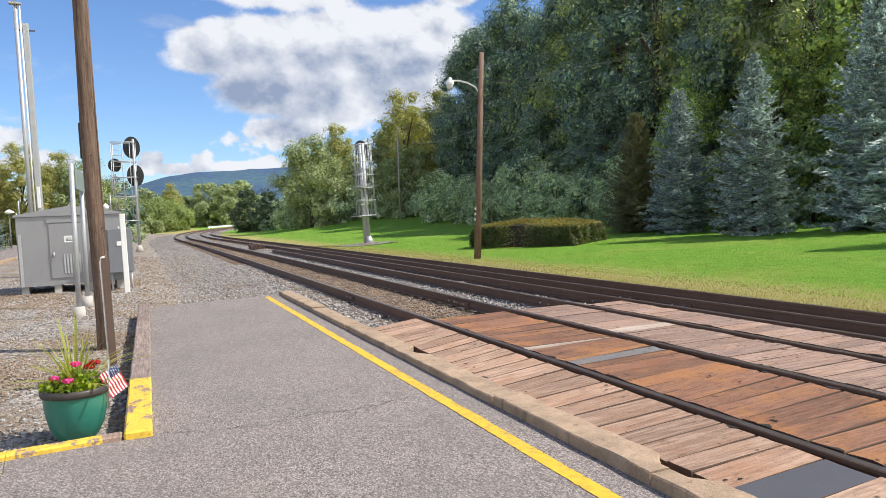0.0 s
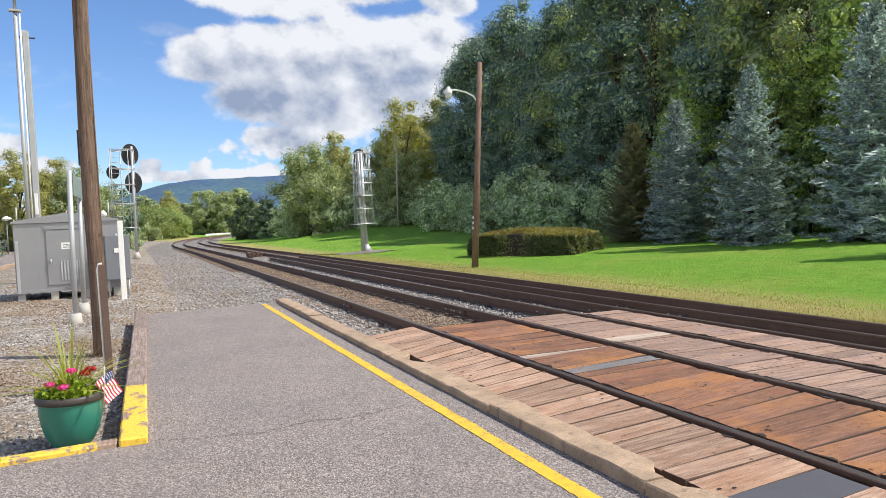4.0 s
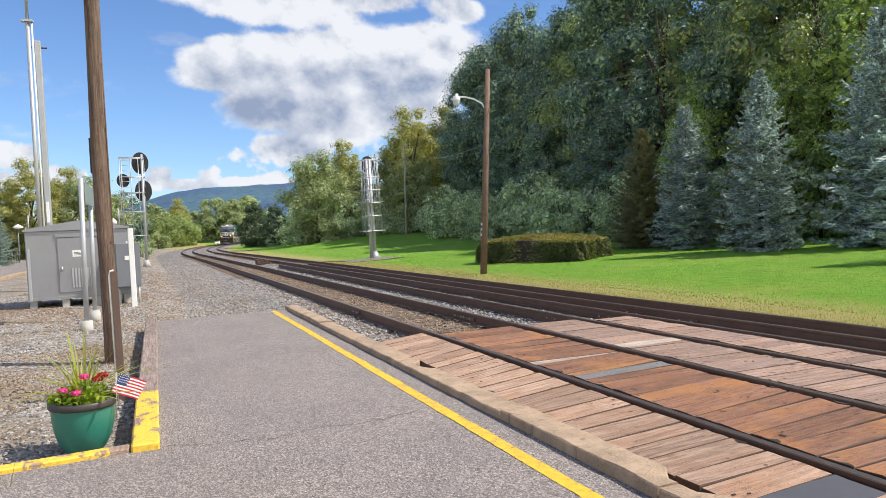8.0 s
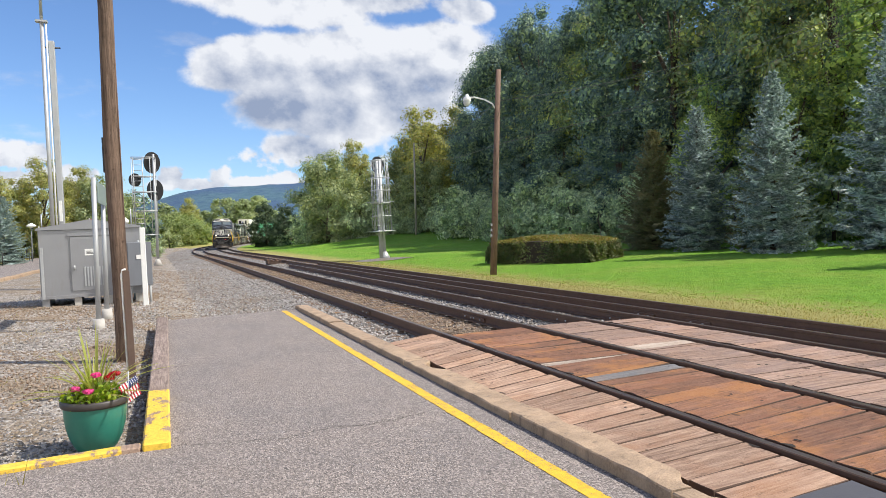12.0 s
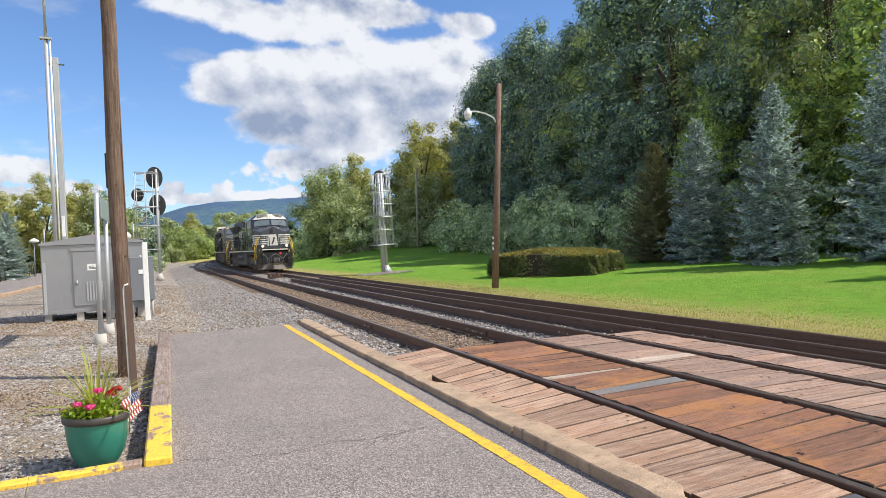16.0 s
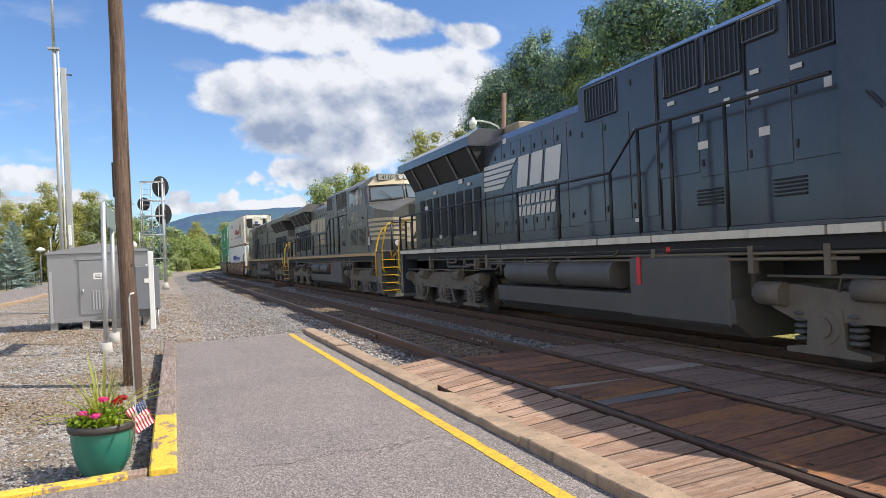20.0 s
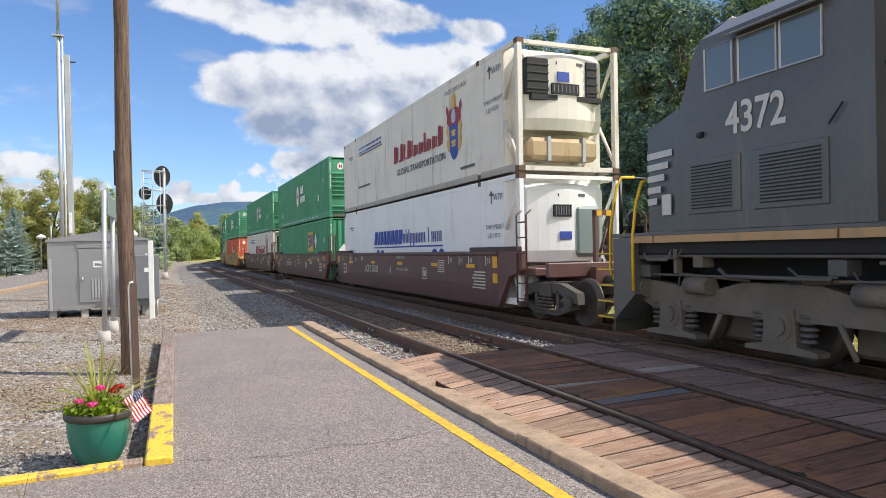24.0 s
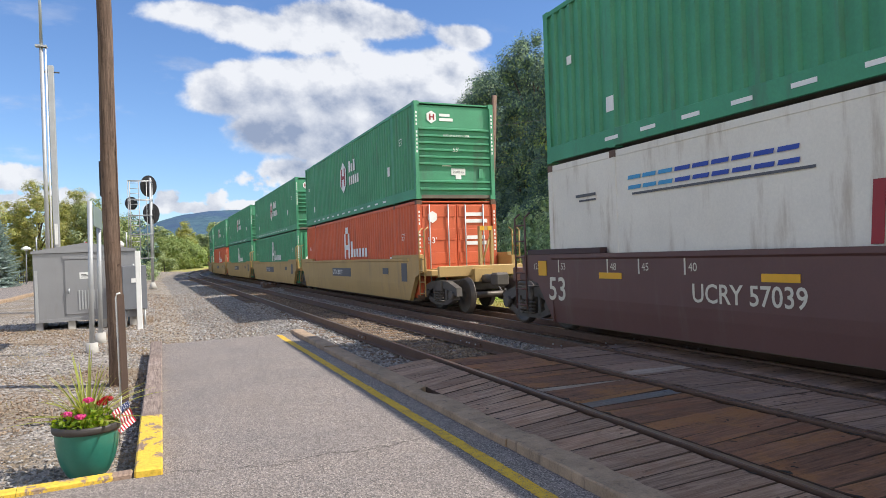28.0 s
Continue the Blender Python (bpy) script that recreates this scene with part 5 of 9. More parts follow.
def make_track_details():
    """Joint bars with bolts and the stub of a rail lubricator."""
    for off, ss in ((-SEP - 0.7525, (14.0,)), (-SEP + 0.7525, (11.6, 12.0)), (-1.62, (10.6,)), (-0.7525, (10.2, 9.4)), (0.02, (9.0, 10.4)), (0.7525, (8.2, 7.4))):
        for s in ss:
            p, h = along(s, off - 0.03, -0.09)
            j = empty("joint_bar", "rusty rail joint bar with pale bolt heads", "joint bar", "rail joints", Matrix.Translation(p) @ Matrix.Rotation(-h, 4, "Z"))
            bm = bmesh.new()
            box(bm, -0.018, 0.012, -0.3, 0.3, -0.04, 0.035, 0.004)
            part("bar", bm, M["rail"], j)
            for k in (-0.14, 0.14):
                bm = bmesh.new()
                tube(bm, ((-0.018, k, 0), (-0.04, k, 0)), 0.016, 6)
                part("bolt", bm, M["galv"], j)
    p, h = along(46.5, -1.5, -0.16)
    k = empty("rail_lubricator", "rusty steel lubricator box bolted beside the rail", "track device", m=Matrix.Translation(p) @ Matrix.Rotation(-h, 4, "Z"))
    bm = bmesh.new()
    box(bm, -0.5, 0.35, -0.5, 0.5, 0.0, 0.22, 0.02)
    part("box", bm, M["brown_steel"], k)
    for i in range(4):
        bm = bmesh.new()
        box(bm, -0.55 + 0.27 * i, -0.42 + 0.27 * i, -0.6, 0.62, 0.2, 0.33 - 0.04 * (i % 2), 0.015)
        part("rod", bm, M["rail"], k)
    # white fence boards far down the line
    f0 = empty("white_barrier", "low white-painted barrier beyond the bend", "barrier", m=pose(0, 0, 0))
    for i in range(17):
        q, h = along(203 + i * 4.2, -SEP - 4.6, 0.0)
        bm = bmesh.new()
        box(bm, -2.0, 2.0, -0.06, 0.06, 0.35, 0.80, 0.01)
        part("rail_board", bm, M["white"], f0, m=Matrix.Translation((q.x, q.y, ground_at(q.x, q.y))) @ Matrix.Rotation(-h + math.pi / 2, 4, "Z"))
        bm = bmesh.new()
        box(bm, -0.1, 0.1, -0.02, 0.1, -0.2, 0.9, 0.01)
        part("post", bm, M["white"], f0, m=Matrix.Translation((q.x, q.y, ground_at(q.x, q.y))) @ Matrix.Rotation(-h + math.pi / 2, 4, "Z"))



def make_left_distance():
    """Wire fence by the lane, a small lamp post and a flag on a short staff."""
    f0 = empty("wire_fence", "thin dark wire fence along the lawn beside the lane", "fence", m=pose(0, 0, 0))
    for i in range(13):
        y = 66 + i * 2.6
        x = -12.9 - 0.055 * (y - 48) - 0.0006 * max(0, y - 70) ** 2 + 0.9
        z = ground_at(x, y)
        bm = bmesh.new()
        tube(bm, ((0, 0, -0.1), (0, 0, 1.15)), 0.035, 6)
        part("post", bm, M["black"], f0, m=pose(x, y, z))
        if i:
            for h in (0.35, 0.75, 1.1):
                bm = bmesh.new()
                tube(bm, ((x, y, z + h), (px, py, pz + h)), 0.014, 4)
                part("wire", bm, M["black"], f0)
        px, py, pz = x, y, z
    x, y = -12.7, 80.0
    z = ground_at(x, y)
    p = empty("lamp_post", "slim dark lamp post with white cap", "street lamp", m=pose(x, y, z))
    bm = bmesh.new()
    tube(bm, ((0, 0, -0.2), (0, 0, 3.5)), 0.06, 8, 0.045)
    part("shaft", bm, M["grey_dark"], p)
    bm = bmesh.new()
    lathe(bm, [(0.05, 3.45), (0.16, 3.5), (0.48, 3.62), (0.40, 3.74), (0.05, 3.95)], 12)
    part("cap", bm, M["white"], p, "white conical lamp cap")
    x, y = -5.55, 60.0
    z = ground_at(x, y)
    f1 = empty("flagpole", "short pole with a small striped flag", "flag", m=pose(x, y, z))
    bm = bmesh.new()
    tube(bm, ((0, 0, -0.2), (0, 0, 3.75)), 0.035, 8)
    part("pole", bm, M["galv"], f1)
    for k in range(7):
        bm = bmesh.new()
        for i in range(4):
            a, b = 0.03 + 0.17 * i, 0.03 + 0.17 * (i + 1)
            dz = [0.05 * math.sin(0.9 * q) - 0.12 * q for q in (i, i + 1)]
            slab(bm, (a, 0.05 * math.sin(i), 3.60 - 0.09 * k + dz[0]), (b, 0.05 * math.sin(i + 1), 3.60 - 0.09 * k + dz[1]), (b, 0.05 * math.sin(i + 1), 3.69 - 0.09 * k + dz[1]), (a, 0.05 * math.sin(i), 3.69 - 0.09 * k + dz[0]), 0.01)
        part("flag_stripe", bm, M["flag_red"] if k % 2 == 0 else M["flag_white"], f1)
    x, y = -3.0, 60.0
    z = ground_at(x, y)
    w = empty("lamp_post", "slim white lamp post with lantern head", "street lamp", m=pose(x, y, z))
    bm = bmesh.new()
    tube(bm, ((0, 0, -0.2), (0, 0, 3.3)), 0.05, 8)
    part("shaft", bm, M["white"], w)
    bm = bmesh.new()
    lathe(bm, [(0.06, 3.2), (0.22, 3.3), (0.26, 3.5), (0.12, 3.66), (0.02, 3.75)], 12)
    part("lantern", bm, M["white"], w)
# ---- plants ----
def leaf_cloud(rng, centres, radii, count, size, flat=0.8, up=0.35):
    """Kite-shaped leaves round many clump centres: vertices and faces."""
    C = np.repeat(np.asarray(centres), count, 0)
    R = np.repeat(np.asarray(radii), count)
    n_ = len(C)
    d = rng.normal(size=(n_, 3))
    d /= np.linalg.norm(d, axis=1)[:, None]
    r = R * rng.uniform(0.45, 1.0, n_) ** 0.6
    P = C + d * r[:, None] * np.array([1, 1, flat])
    nrm = d + rng.normal(size=(n_, 3)) * 0.5 + np.array([0, 0, up])
    nrm /= np.linalg.norm(nrm, axis=1)[:, None]
    u = np.cross(nrm, rng.normal(size=(n_, 3)))
    u /= np.linalg.norm(u, axis=1)[:, None] + 1e-9
    v = np.cross(nrm, u)
    q = (size * rng.uniform(0.55, 1.25, n_))[:, None]
    V = np.stack((P - u * q, P - v * q * 0.62 + nrm * q * 0.15, P + u * q * 1.05, P + v * q * 0.62 + nrm * q * 0.15), 1)
    F = (np.arange(n_)[:, None] * 4 + np.arange(4)[None])
    return V.reshape(-1, 3), F


def sprays(rng, lobes, axis, per, size, droop=0.0):
    """Leaves gathered in tufts on the outer side of every lobe of a crown."""
    V = []
    for c, r in lobes:
        c = np.asarray(c)
        out = c - axis(c)
        out = out / (np.linalg.norm(out) + 1e-6)
        tufts = max(7, int(22 * min(1.7, r)))
        d = rng.normal(size=(tufts, 3)) + out * 0.75 + np.array([0, 0, 0.35])
        d /= np.linalg.norm(d, axis=1)[:, None]
        hub = c + d * (r * rng.uniform(0.78, 1.04, tufts))[:, None] * np.array([1, 1, 0.85])
        n_ = max(6, int(per * r * r / tufts))
        P = np.repeat(hub, n_, 0) + rng.normal(size=(tufts * n_, 3)) * (0.135 * r) * np.array([1, 1, 0.8])
        D = np.repeat(d, n_, 0)
        P[:, 2] -= droop * rng.random(len(P)) ** 3 * r
        nrm = D * 1.15 + rng.normal(size=P.shape) * 0.42 + np.array([0, 0, 0.30])
        nrm /= np.linalg.norm(nrm, axis=1)[:, None]
        u = np.cross(nrm, rng.normal(size=P.shape))
        u /= np.linalg.norm(u, axis=1)[:, None] + 1e-9
        v = np.cross(nrm, u)
        q = (size * rng.uniform(0.55, 1.3, len(P)))[:, None]
        V.append(np.stack((P - u * q, P - v * q * 0.6 + nrm * q * 0.16, P + u * q * 1.05, P + v * q * 0.6 + nrm * q * 0.16), 1).reshape(-1, 3))
        # larger shaded leaves fill the lobe from within
        n_ = max(8, int(58 * r * r))
        d = rng.normal(size=(n_, 3))
        d /= np.linalg.norm(d, axis=1)[:, None]
        P = c + d * (r * rng.uniform(0.30, 0.70, n_))[:, None]
        u = np.cross(d, rng.normal(size=P.shape))
        u /= np.linalg.norm(u, axis=1)[:, None] + 1e-9
        v = np.cross(d, u)
        q = rng.uniform(0.16, 0.25, n_)[:, None] * min(1.0, r)
        V.append(np.stack((P - u * q, P - v * q * 0.7 + d * q * 0.2, P + u * q, P + v * q * 0.7 + d * q * 0.2), 1).reshape(-1, 3))
    V = np.concatenate(V)
    return V, np.arange(len(V)).reshape(-1, 4)


def broadleaf(name, label, seed, H, R, mat, base=0.12, lobes=46, per=300, size=0.11, lean=0.0, lobe=0.27, droop=0.12, limbs=10):
    """A tree: tapered trunk, limbs to the lobes, and a crown of tufted lobes with dark gaps between."""
    rng = np.random.default_rng(seed)
    t = empty(name, label, "tree", "broadleaf trees")
    got = []
    while len(got) < lobes:
        p = rng.normal(size=3)
        p /= np.linalg.norm(p)
        p *= rng.uniform(0.60, 1.0)
        taper = 1.0 if p[2] < 0.1 else 1.0 - 0.22 * p[2]
        k = 0.84 + 0.13 * math.sin(3 * math.atan2(p[1], p[0]) + seed) + rng.uniform(-.12, .12)
        r = R * lobe * rng.uniform(0.62, 1.25)
        c = np.array((p[0] * R * taper * k, p[1] * R * taper * k, H * (base + (1 - base) * (p[2] * 0.5 + 0.5)) - 0.3 * r))
        if any(np.linalg.norm(c - o) < 0.62 * (r + q) for o, q in got) and rng.random() < 0.9:
            continue
        got.append((c, r))
    V, F = sprays(rng, got, lambda c: np.array((0, 0, min(c[2], H * 0.55))), per, size, droop)
    crown = new("crown", mesh_from("crown", V.tolist(), F.tolist(), mat))
    crown.parent = t
    bm = bmesh.new()
    tube(bm, [(0, 0, -0.5), (0.1 * lean, 0, H * 0.3), (0.2, 0.1, H * 0.45), (0.1, 0.2, H * 0.62)], 0.022 * H, 9, 0.006 * H)
    part("trunk", bm, M["bark"], t)
    for i in rng.choice(len(got), limbs, False):
        c = got[i][0]
        z0 = min(H * 0.75, max(H * 0.12, c[2] * 0.6))
        bm = bmesh.new()
        tube(bm, [(0.05, 0, z0), (c[0] * 0.5, c[1] * 0.5, (z0 + c[2]) * 0.5 + 0.2), c], 0.009 * H, 6, 0.002 * H)
        part("limb", bm, M["bark"], t)
    return t


def spruce(name, label, seed, H, R, mat, gap=0.0, droop=0.25):
    """A conifer: whorls of drooping boughs clad in short sprays."""
    rng = np.random.default_rng(seed)
    t = empty(name, label, "tree", "conifers")
    V, F = [], []
    k = 0
    z = H * (0.02 + gap)
    while z < H * 0.985:
        f_ = z / H
        reach = R * (1 - f_) ** 0.72 * (0.75 + 0.25 * min(1, f_ * 7)) + 0.06
        n_ = int(8 + 7 * (1 - f_))
        a0 = rng.uniform(0, 6.28)
        for i in range(n_):
            a = a0 + 6.283 * i / n_ + rng.uniform(-.2, .2)
            L = reach * rng.uniform(0.58, 1.16)
            d = np.array([math.cos(a), math.sin(a), 0])
            s_ = np.array([-d[1], d[0], 0])
            rise = 0.55 * f_ - droop * (1 - f_) + rng.uniform(-0.12, 0.12)
            z_i = z + rng.uniform(-0.12, 0.12)
            m_ = max(5, int(L / 0.115))
            for j in range(m_):
                q = (j + 0.6) / m_
                if q < 0.25 and L > 1.0:
                    continue
                c = d * L * q + np.array([0, 0, z_i + L * (rise * q + 0.18 * q * q) + rng.uniform(-.06, .06)])
                w_ = L * 0.30 * math.sin(math.pi * min(1, 0.12 + q * 0.9)) + 0.05
                for side in (-1, 1, 0, -0.5, 0.5):
                    tip = c + s_ * side * w_ * rng.uniform(0.7, 1.1) + d * (0.11 + 0.10 * (side == 0)) + np.array([0, 0, rng.uniform(-.14, .12)])
                    ax = tip - c
                    ln = np.linalg.norm(ax) + 1e-6
                    pr = np.cross(ax / ln, [0, 0, 1.0]) * (0.024 + 0.012 * rng.random()) + np.array([0, 0, 0.03])
                    md = (c + tip) / 2
                    V += [c, md - pr, tip, md + pr]
                    F.append((k, k + 1, k + 2, k + 3))
                    k += 4
                    if side == 0 or rng.random() < 0.5:
                        up = md + np.array([0, 0, 0.09]) + d * 0.05
                        V += [c, md - s_ * 0.03, up, md + s_ * 0.03]
                        F.append((k, k + 1, k + 2, k + 3))
                        k += 4
        z += H * 0.026 + 0.05
    crown = new("crown", mesh_from("crown", [tuple(v) for v in V], F, mat))
    crown.parent = t
    bm = bmesh.new()
    tube(bm, [(0, 0, -0.3), (0, 0, H * 0.96)], 0.02 * H, 8, 0.01)
    part("trunk", bm, M["bark"], t)
    return t


LEAF = {
    # dark: bluish haze put into the colour; third tones: sunlit highlights painted in
    "dark": leaf_material("hazed_dark_leaf", ((0.068, 0.118, 0.130), (0.115, 0.190, 0.185), (0.36, 0.48, 0.24), (0.088, 0.150, 0.155), (0.145, 0.215, 0.16)), (1.0, 1.1, 0.6), 0.12),
    "mid": leaf_material("mid_leaf", ((0.172, 0.262, 0.19), (0.284, 0.387, 0.199), (0.568, 0.636, 0.19), (0.215, 0.314, 0.19), (0.37, 0.335, 0.18)), thin=0.30),
    "yellow": leaf_material("turning_leaf", ((0.213, 0.252, 0.101), (0.347, 0.370, 0.134), (0.504, 0.459, 0.168), (0.224, 0.269, 0.123), (0.403, 0.325, 0.146))),
    # lime: lighter copy of the wood's leaf, sunlight painted into its colour
    "lime": leaf_material("sunlit_tone_leaf", ((0.13, 0.215, 0.12), (0.25, 0.35, 0.15), (0.60, 0.68, 0.20), (0.17, 0.27, 0.13)), (1.1, 1.2, 0.5)),
    "grey": leaf_material("grey_green_leaf", ((0.178, 0.231, 0.141), (0.3, 0.363, 0.205), (0.479, 0.517, 0.283), (0.233, 0.297, 0.168))),
    "deep": leaf_material("deep_green_leaf", ((0.045, 0.075, 0.045), (0.075, 0.115, 0.062), (0.12, 0.165, 0.085), (0.058, 0.092, 0.052)), thin=0.2),
    "verge": leaf_material("bright_verge_leaf", ((0.152, 0.222, 0.085), (0.248, 0.326, 0.119), (0.376, 0.414, 0.17), (0.192, 0.266, 0.102))),
    "shrub": leaf_material("pale_shrub_leaf", ((0.216, 0.300, 0.228), (0.372, 0.468, 0.348), (0.672, 0.756, 0.528), (0.276, 0.372, 0.264))),
    "blue": leaf_material("blue_needle", ((0.15, 0.21, 0.20), (0.28, 0.36, 0.35), (0.62, 0.72, 0.69), (0.17, 0.225, 0.19)), (0.9, 0.95, 0.9), 0.3),
    "dull": leaf_material("dull_needle", ((0.14, 0.15, 0.085), (0.24, 0.235, 0.13), (0.19, 0.23, 0.13), (0.27, 0.225, 0.14)), (1.0, 0.9, 0.5)),
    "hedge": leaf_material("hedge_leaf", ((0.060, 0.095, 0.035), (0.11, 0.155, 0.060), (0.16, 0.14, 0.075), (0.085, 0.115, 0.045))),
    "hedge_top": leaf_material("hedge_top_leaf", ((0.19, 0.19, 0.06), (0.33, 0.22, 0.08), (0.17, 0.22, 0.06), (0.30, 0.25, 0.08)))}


def place(ob, x, y, turn, k=1.0, kz=None, sink=0.0):
    return Matrix.Translation((x, y, ground_at(x, y, -sink))) @ Matrix.Rotation(radians(turn), 4, "Z") @ Matrix.Diagonal((k, k, kz or k, 1))


def plant(first, spots):
    """Set the first tree at the first spot and copies at the rest."""
    x, y, turn, k, *kz = spots[0]
    base = place(first, x, y, turn, k, *kz)
    for x, y, turn, k, *kz in spots[1:]:
        c = copy_thing(first, Matrix.Identity(4))
        c.matrix_basis = place(first, x, y, turn, k, *kz)
    first.matrix_basis = base


def make_woods():
    random.seed(31)
    dark = broadleaf("woodland_tree", "tall dense dark green woodland tree", 1, 23.0, 6.0, LEAF["dark"], -0.02, 84, 105, 0.112, lobe=0.30, droop=0.0)
    mid = broadleaf("woodland_tree", "tall leafy mid-green woodland tree", 2, 22.5, 5.6, LEAF["mid"], 0.0, 84, 120, 0.112, lobe=0.29, droop=0.0)
    lime = broadleaf("woodland_tree", "tall woodland tree with a sunlit look put into its yellow-green leaves", 7, 19.0, 4.6, LEAF["lime"], 0.0, 66, 170, 0.098, lobe=0.29)
    back = broadleaf("woodland_tree", "tall woodland tree behind the front rank", 9, 21.0, 6.2, LEAF["mid"], 0.15, 46, 46, 0.16, lobe=0.32)
    turn = broadleaf("autumn_tree", "tall tree with leaves turning yellow", 3, 16.0, 5.0, LEAF["yellow"], 0.02, 48, 90, 0.135, lobe=0.32)
    grey = broadleaf("leafy_tree", "rounded grey-green leafy tree", 4, 11.0, 4.6, LEAF["grey"], -0.02, 50, 105, 0.118, lobe=0.31)
    far = broadleaf("leafy_tree", "far leafy tree beyond the bend", 14, 11.0, 4.8, LEAF["grey"], -0.02, 34, 50, 0.21, lobe=0.36)
    second = broadleaf("leafy_tree", "dark leafy tree beside the bend", 6, 8.2, 3.4, LEAF["dark"], -0.05, 40, 95, 0.125, lobe=0.33)
    bush = broadleaf("shrub", "dense pale green shrub at the edge of the wood", 5, 4.2, 2.5, LEAF["shrub"], -0.05, 24, 112, 0.105, lobe=0.34, limbs=3)
    deep = broadleaf("leafy_tree", "dense round very dark green tree beside the track", 16, 8.0, 3.7, LEAF["deep"], -0.06, 46, 120, 0.13, lobe=0.34, droop=0.0)
    verge = broadleaf("leafy_tree", "broad bright green tree beside the bend", 18, 8.0, 5.2, LEAF["verge"], -0.08, 40, 42, 0.20, lobe=0.33)
    low = broadleaf("shrub", "far green shrub beside the line", 15, 4.2, 2.5, LEAF["grey"], -0.05, 14, 60, 0.16, lobe=0.36, limbs=2)
    for q in (bush, low):
        tagged(q, category="shrub", group="shrubs")
    # front rank of the wood, from beyond the right edge of view to its left end
    ranks = {"d": [], "m": [], "l": []}
    front = "lmdmddmdddddd"
    for i, kind in enumerate(front):
        y = 25.5 + i * 5.0
        x = 38.2 + 0.075 * (y - 20)
        ranks[kind].append((x + random.uniform(-1.3, 1.3), y + random.uniform(-1, 1), random.uniform(0, 360), random.uniform(0.92, 1.08), random.uniform(0.94, 1.08) + 0.0016 * y))
    # shorter trees lean out before them, with the rank behind higher on the slope
    ranks["d"] += [(34.6, 46.5, 30, 0.62, 0.46), (36.2, 58.0, 200, 0.62, 0.5), (38.4, 69.0, 80, 0.62, 0.55)]
    ranks["l"] += [(33.8, 29.0, 60, 0.66, 0.56), (34.2, 36.0, 200, 0.62, 0.62), (35.6, 23.5, 140, 0.60, 0.55)]
    rear = []
    for i in range(11):
        sp = (46.5 + random.uniform(-2, 2), 2 + i * 7.6 + random.uniform(-2, 2), random.uniform(0, 360), 1.12 * random.uniform(0.90, 1.06))
        if sp[1] > 17:
            rear.append(sp)
    rear += [(48.5, 84, 20, 1.05), (50, 93, 130, 1.0), (47, 97, 250, 0.85)]
    plant(dark, ranks["d"])
    plant(mid, ranks["m"])
    plant(lime, ranks["l"])
    plant(back, rear)
    # left end of the wood and the trees down the line
    plant(turn, [(36.5, 98, 40, 1.2, 1.18), (40.5, 108, 200, 1.1), (45, 104, 120, 1.25), (-14.2, 99, 80, 0.80), (-19.5, 94, 10, 0.72), (-10.8, 106, 200, 0.78), (-24.5, 90, 60, 0.7), (6.5, 225, 310, 0.9), (-12, 109, 30, 0.66), (-17.5, 102, 250, 0.66), (-19, 80, 150, 0.6), (30, 113, 100, 1.0)])
    plant(grey, [(22.4, 101, 20, 1.25), (28.5, 112, 250, 1.15), (27, 119, 140, 1.1), (33, 100, 70, 1.12), (34.5, 92, 200, 0.95), (-7.6, 103, 60, 1.02), (-10, 198, 10, 0.8), (-2, 205, 120, 0.9)])
    plant(far, [(4, 250, 30, 1.05), (14, 262, 90, 1.1), (-6, 245, 200, 0.9), (20, 254, 160, 1.5), (-16, 240, 300, 1.0), (27, 250, 10, 1.45), (9, 275, 30, 1.15), (34, 268, 80, 1.65), (2, 212, 33, 0.8)])
    plant(deep, [(17.4, 131, 0, 1.0), (19.9, 124, 90, 0.88)])
    plant(verge, [(1.3, 170, 0, 1.0), (4.2, 182, 120, 1.05), (7.2, 196, 240, 0.95)])
    plant(second, [(-5.0, 112, 200, 1.15), (-24, 84, 10, 1.4), (60, 150, 10, 2.2), (48, 130, 60, 2.0), (38, 150, 0, 1.8)])
    # shrubs under the wood's edge
    sp, fs = [], []
    for i in range(27):
        y = 22 + i * 2.4
        x = 31.0 + 0.02 * (y - 22) + (3.6 if y > 64 else 0) + random.uniform(-1.2, 1.5)
        sp.append((x + (3 if y < 30 else 0), y, random.uniform(0, 360), random.uniform(0.8, 1.3)))
    for i in range(12):
        sp.append((33.0 + random.uniform(-0.6, 1.6), 40 + i * 3.1, random.uniform(0, 360), random.uniform(1.1, 1.6)))
    for i in range(10):
        sp.append((36 - i * 1.4, 84 + i * 3.2, random.uniform(0, 360), random.uniform(0.7, 1.1)))
    sp += [(-5.5, 60, 30, 0.55), (-3.8, 66, 90, 0.6), (-7, 72, 10, 0.7), (19, 122, 20, 0.5), (-1.6, 84, 200, 0.5), (22, 104, 0, 1.2), (25, 101, 70, 1.1), (21.5, 112, 20, 1.3)]
    fs += [(0.5, 150, 200, 0.95), (-2.0, 146, 20, 0.8)]
    for i in range(26):
        fs.append((-16 + i * 2.1 + random.uniform(-1, 1), 186 + 9 * random.random() + (70 if i > 9 else 0), random.uniform(0, 360), random.uniform(1.5, 2.6)))
    for i in range(20):
        sp.append((42 - i * 1.05 + random.uniform(-1, 1), 92 + 0.55 * i + random.uniform(-2, 3), random.uniform(0, 360), random.uniform(1.0, 1.6)))
    for i in range(9):
        fs.append((-22 + i * 1.9, 92 + 2.2 * i + random.uniform(-1, 1), random.uniform(0, 360), random.uniform(0.8, 1.3)))
    plant(bush, sp)
    plant(low, fs)
    # spruces
    s = spruce("blue_spruce", "conical blue spruce with silvery new growth", 11, 8.2, 2.2, LEAF["blue"])
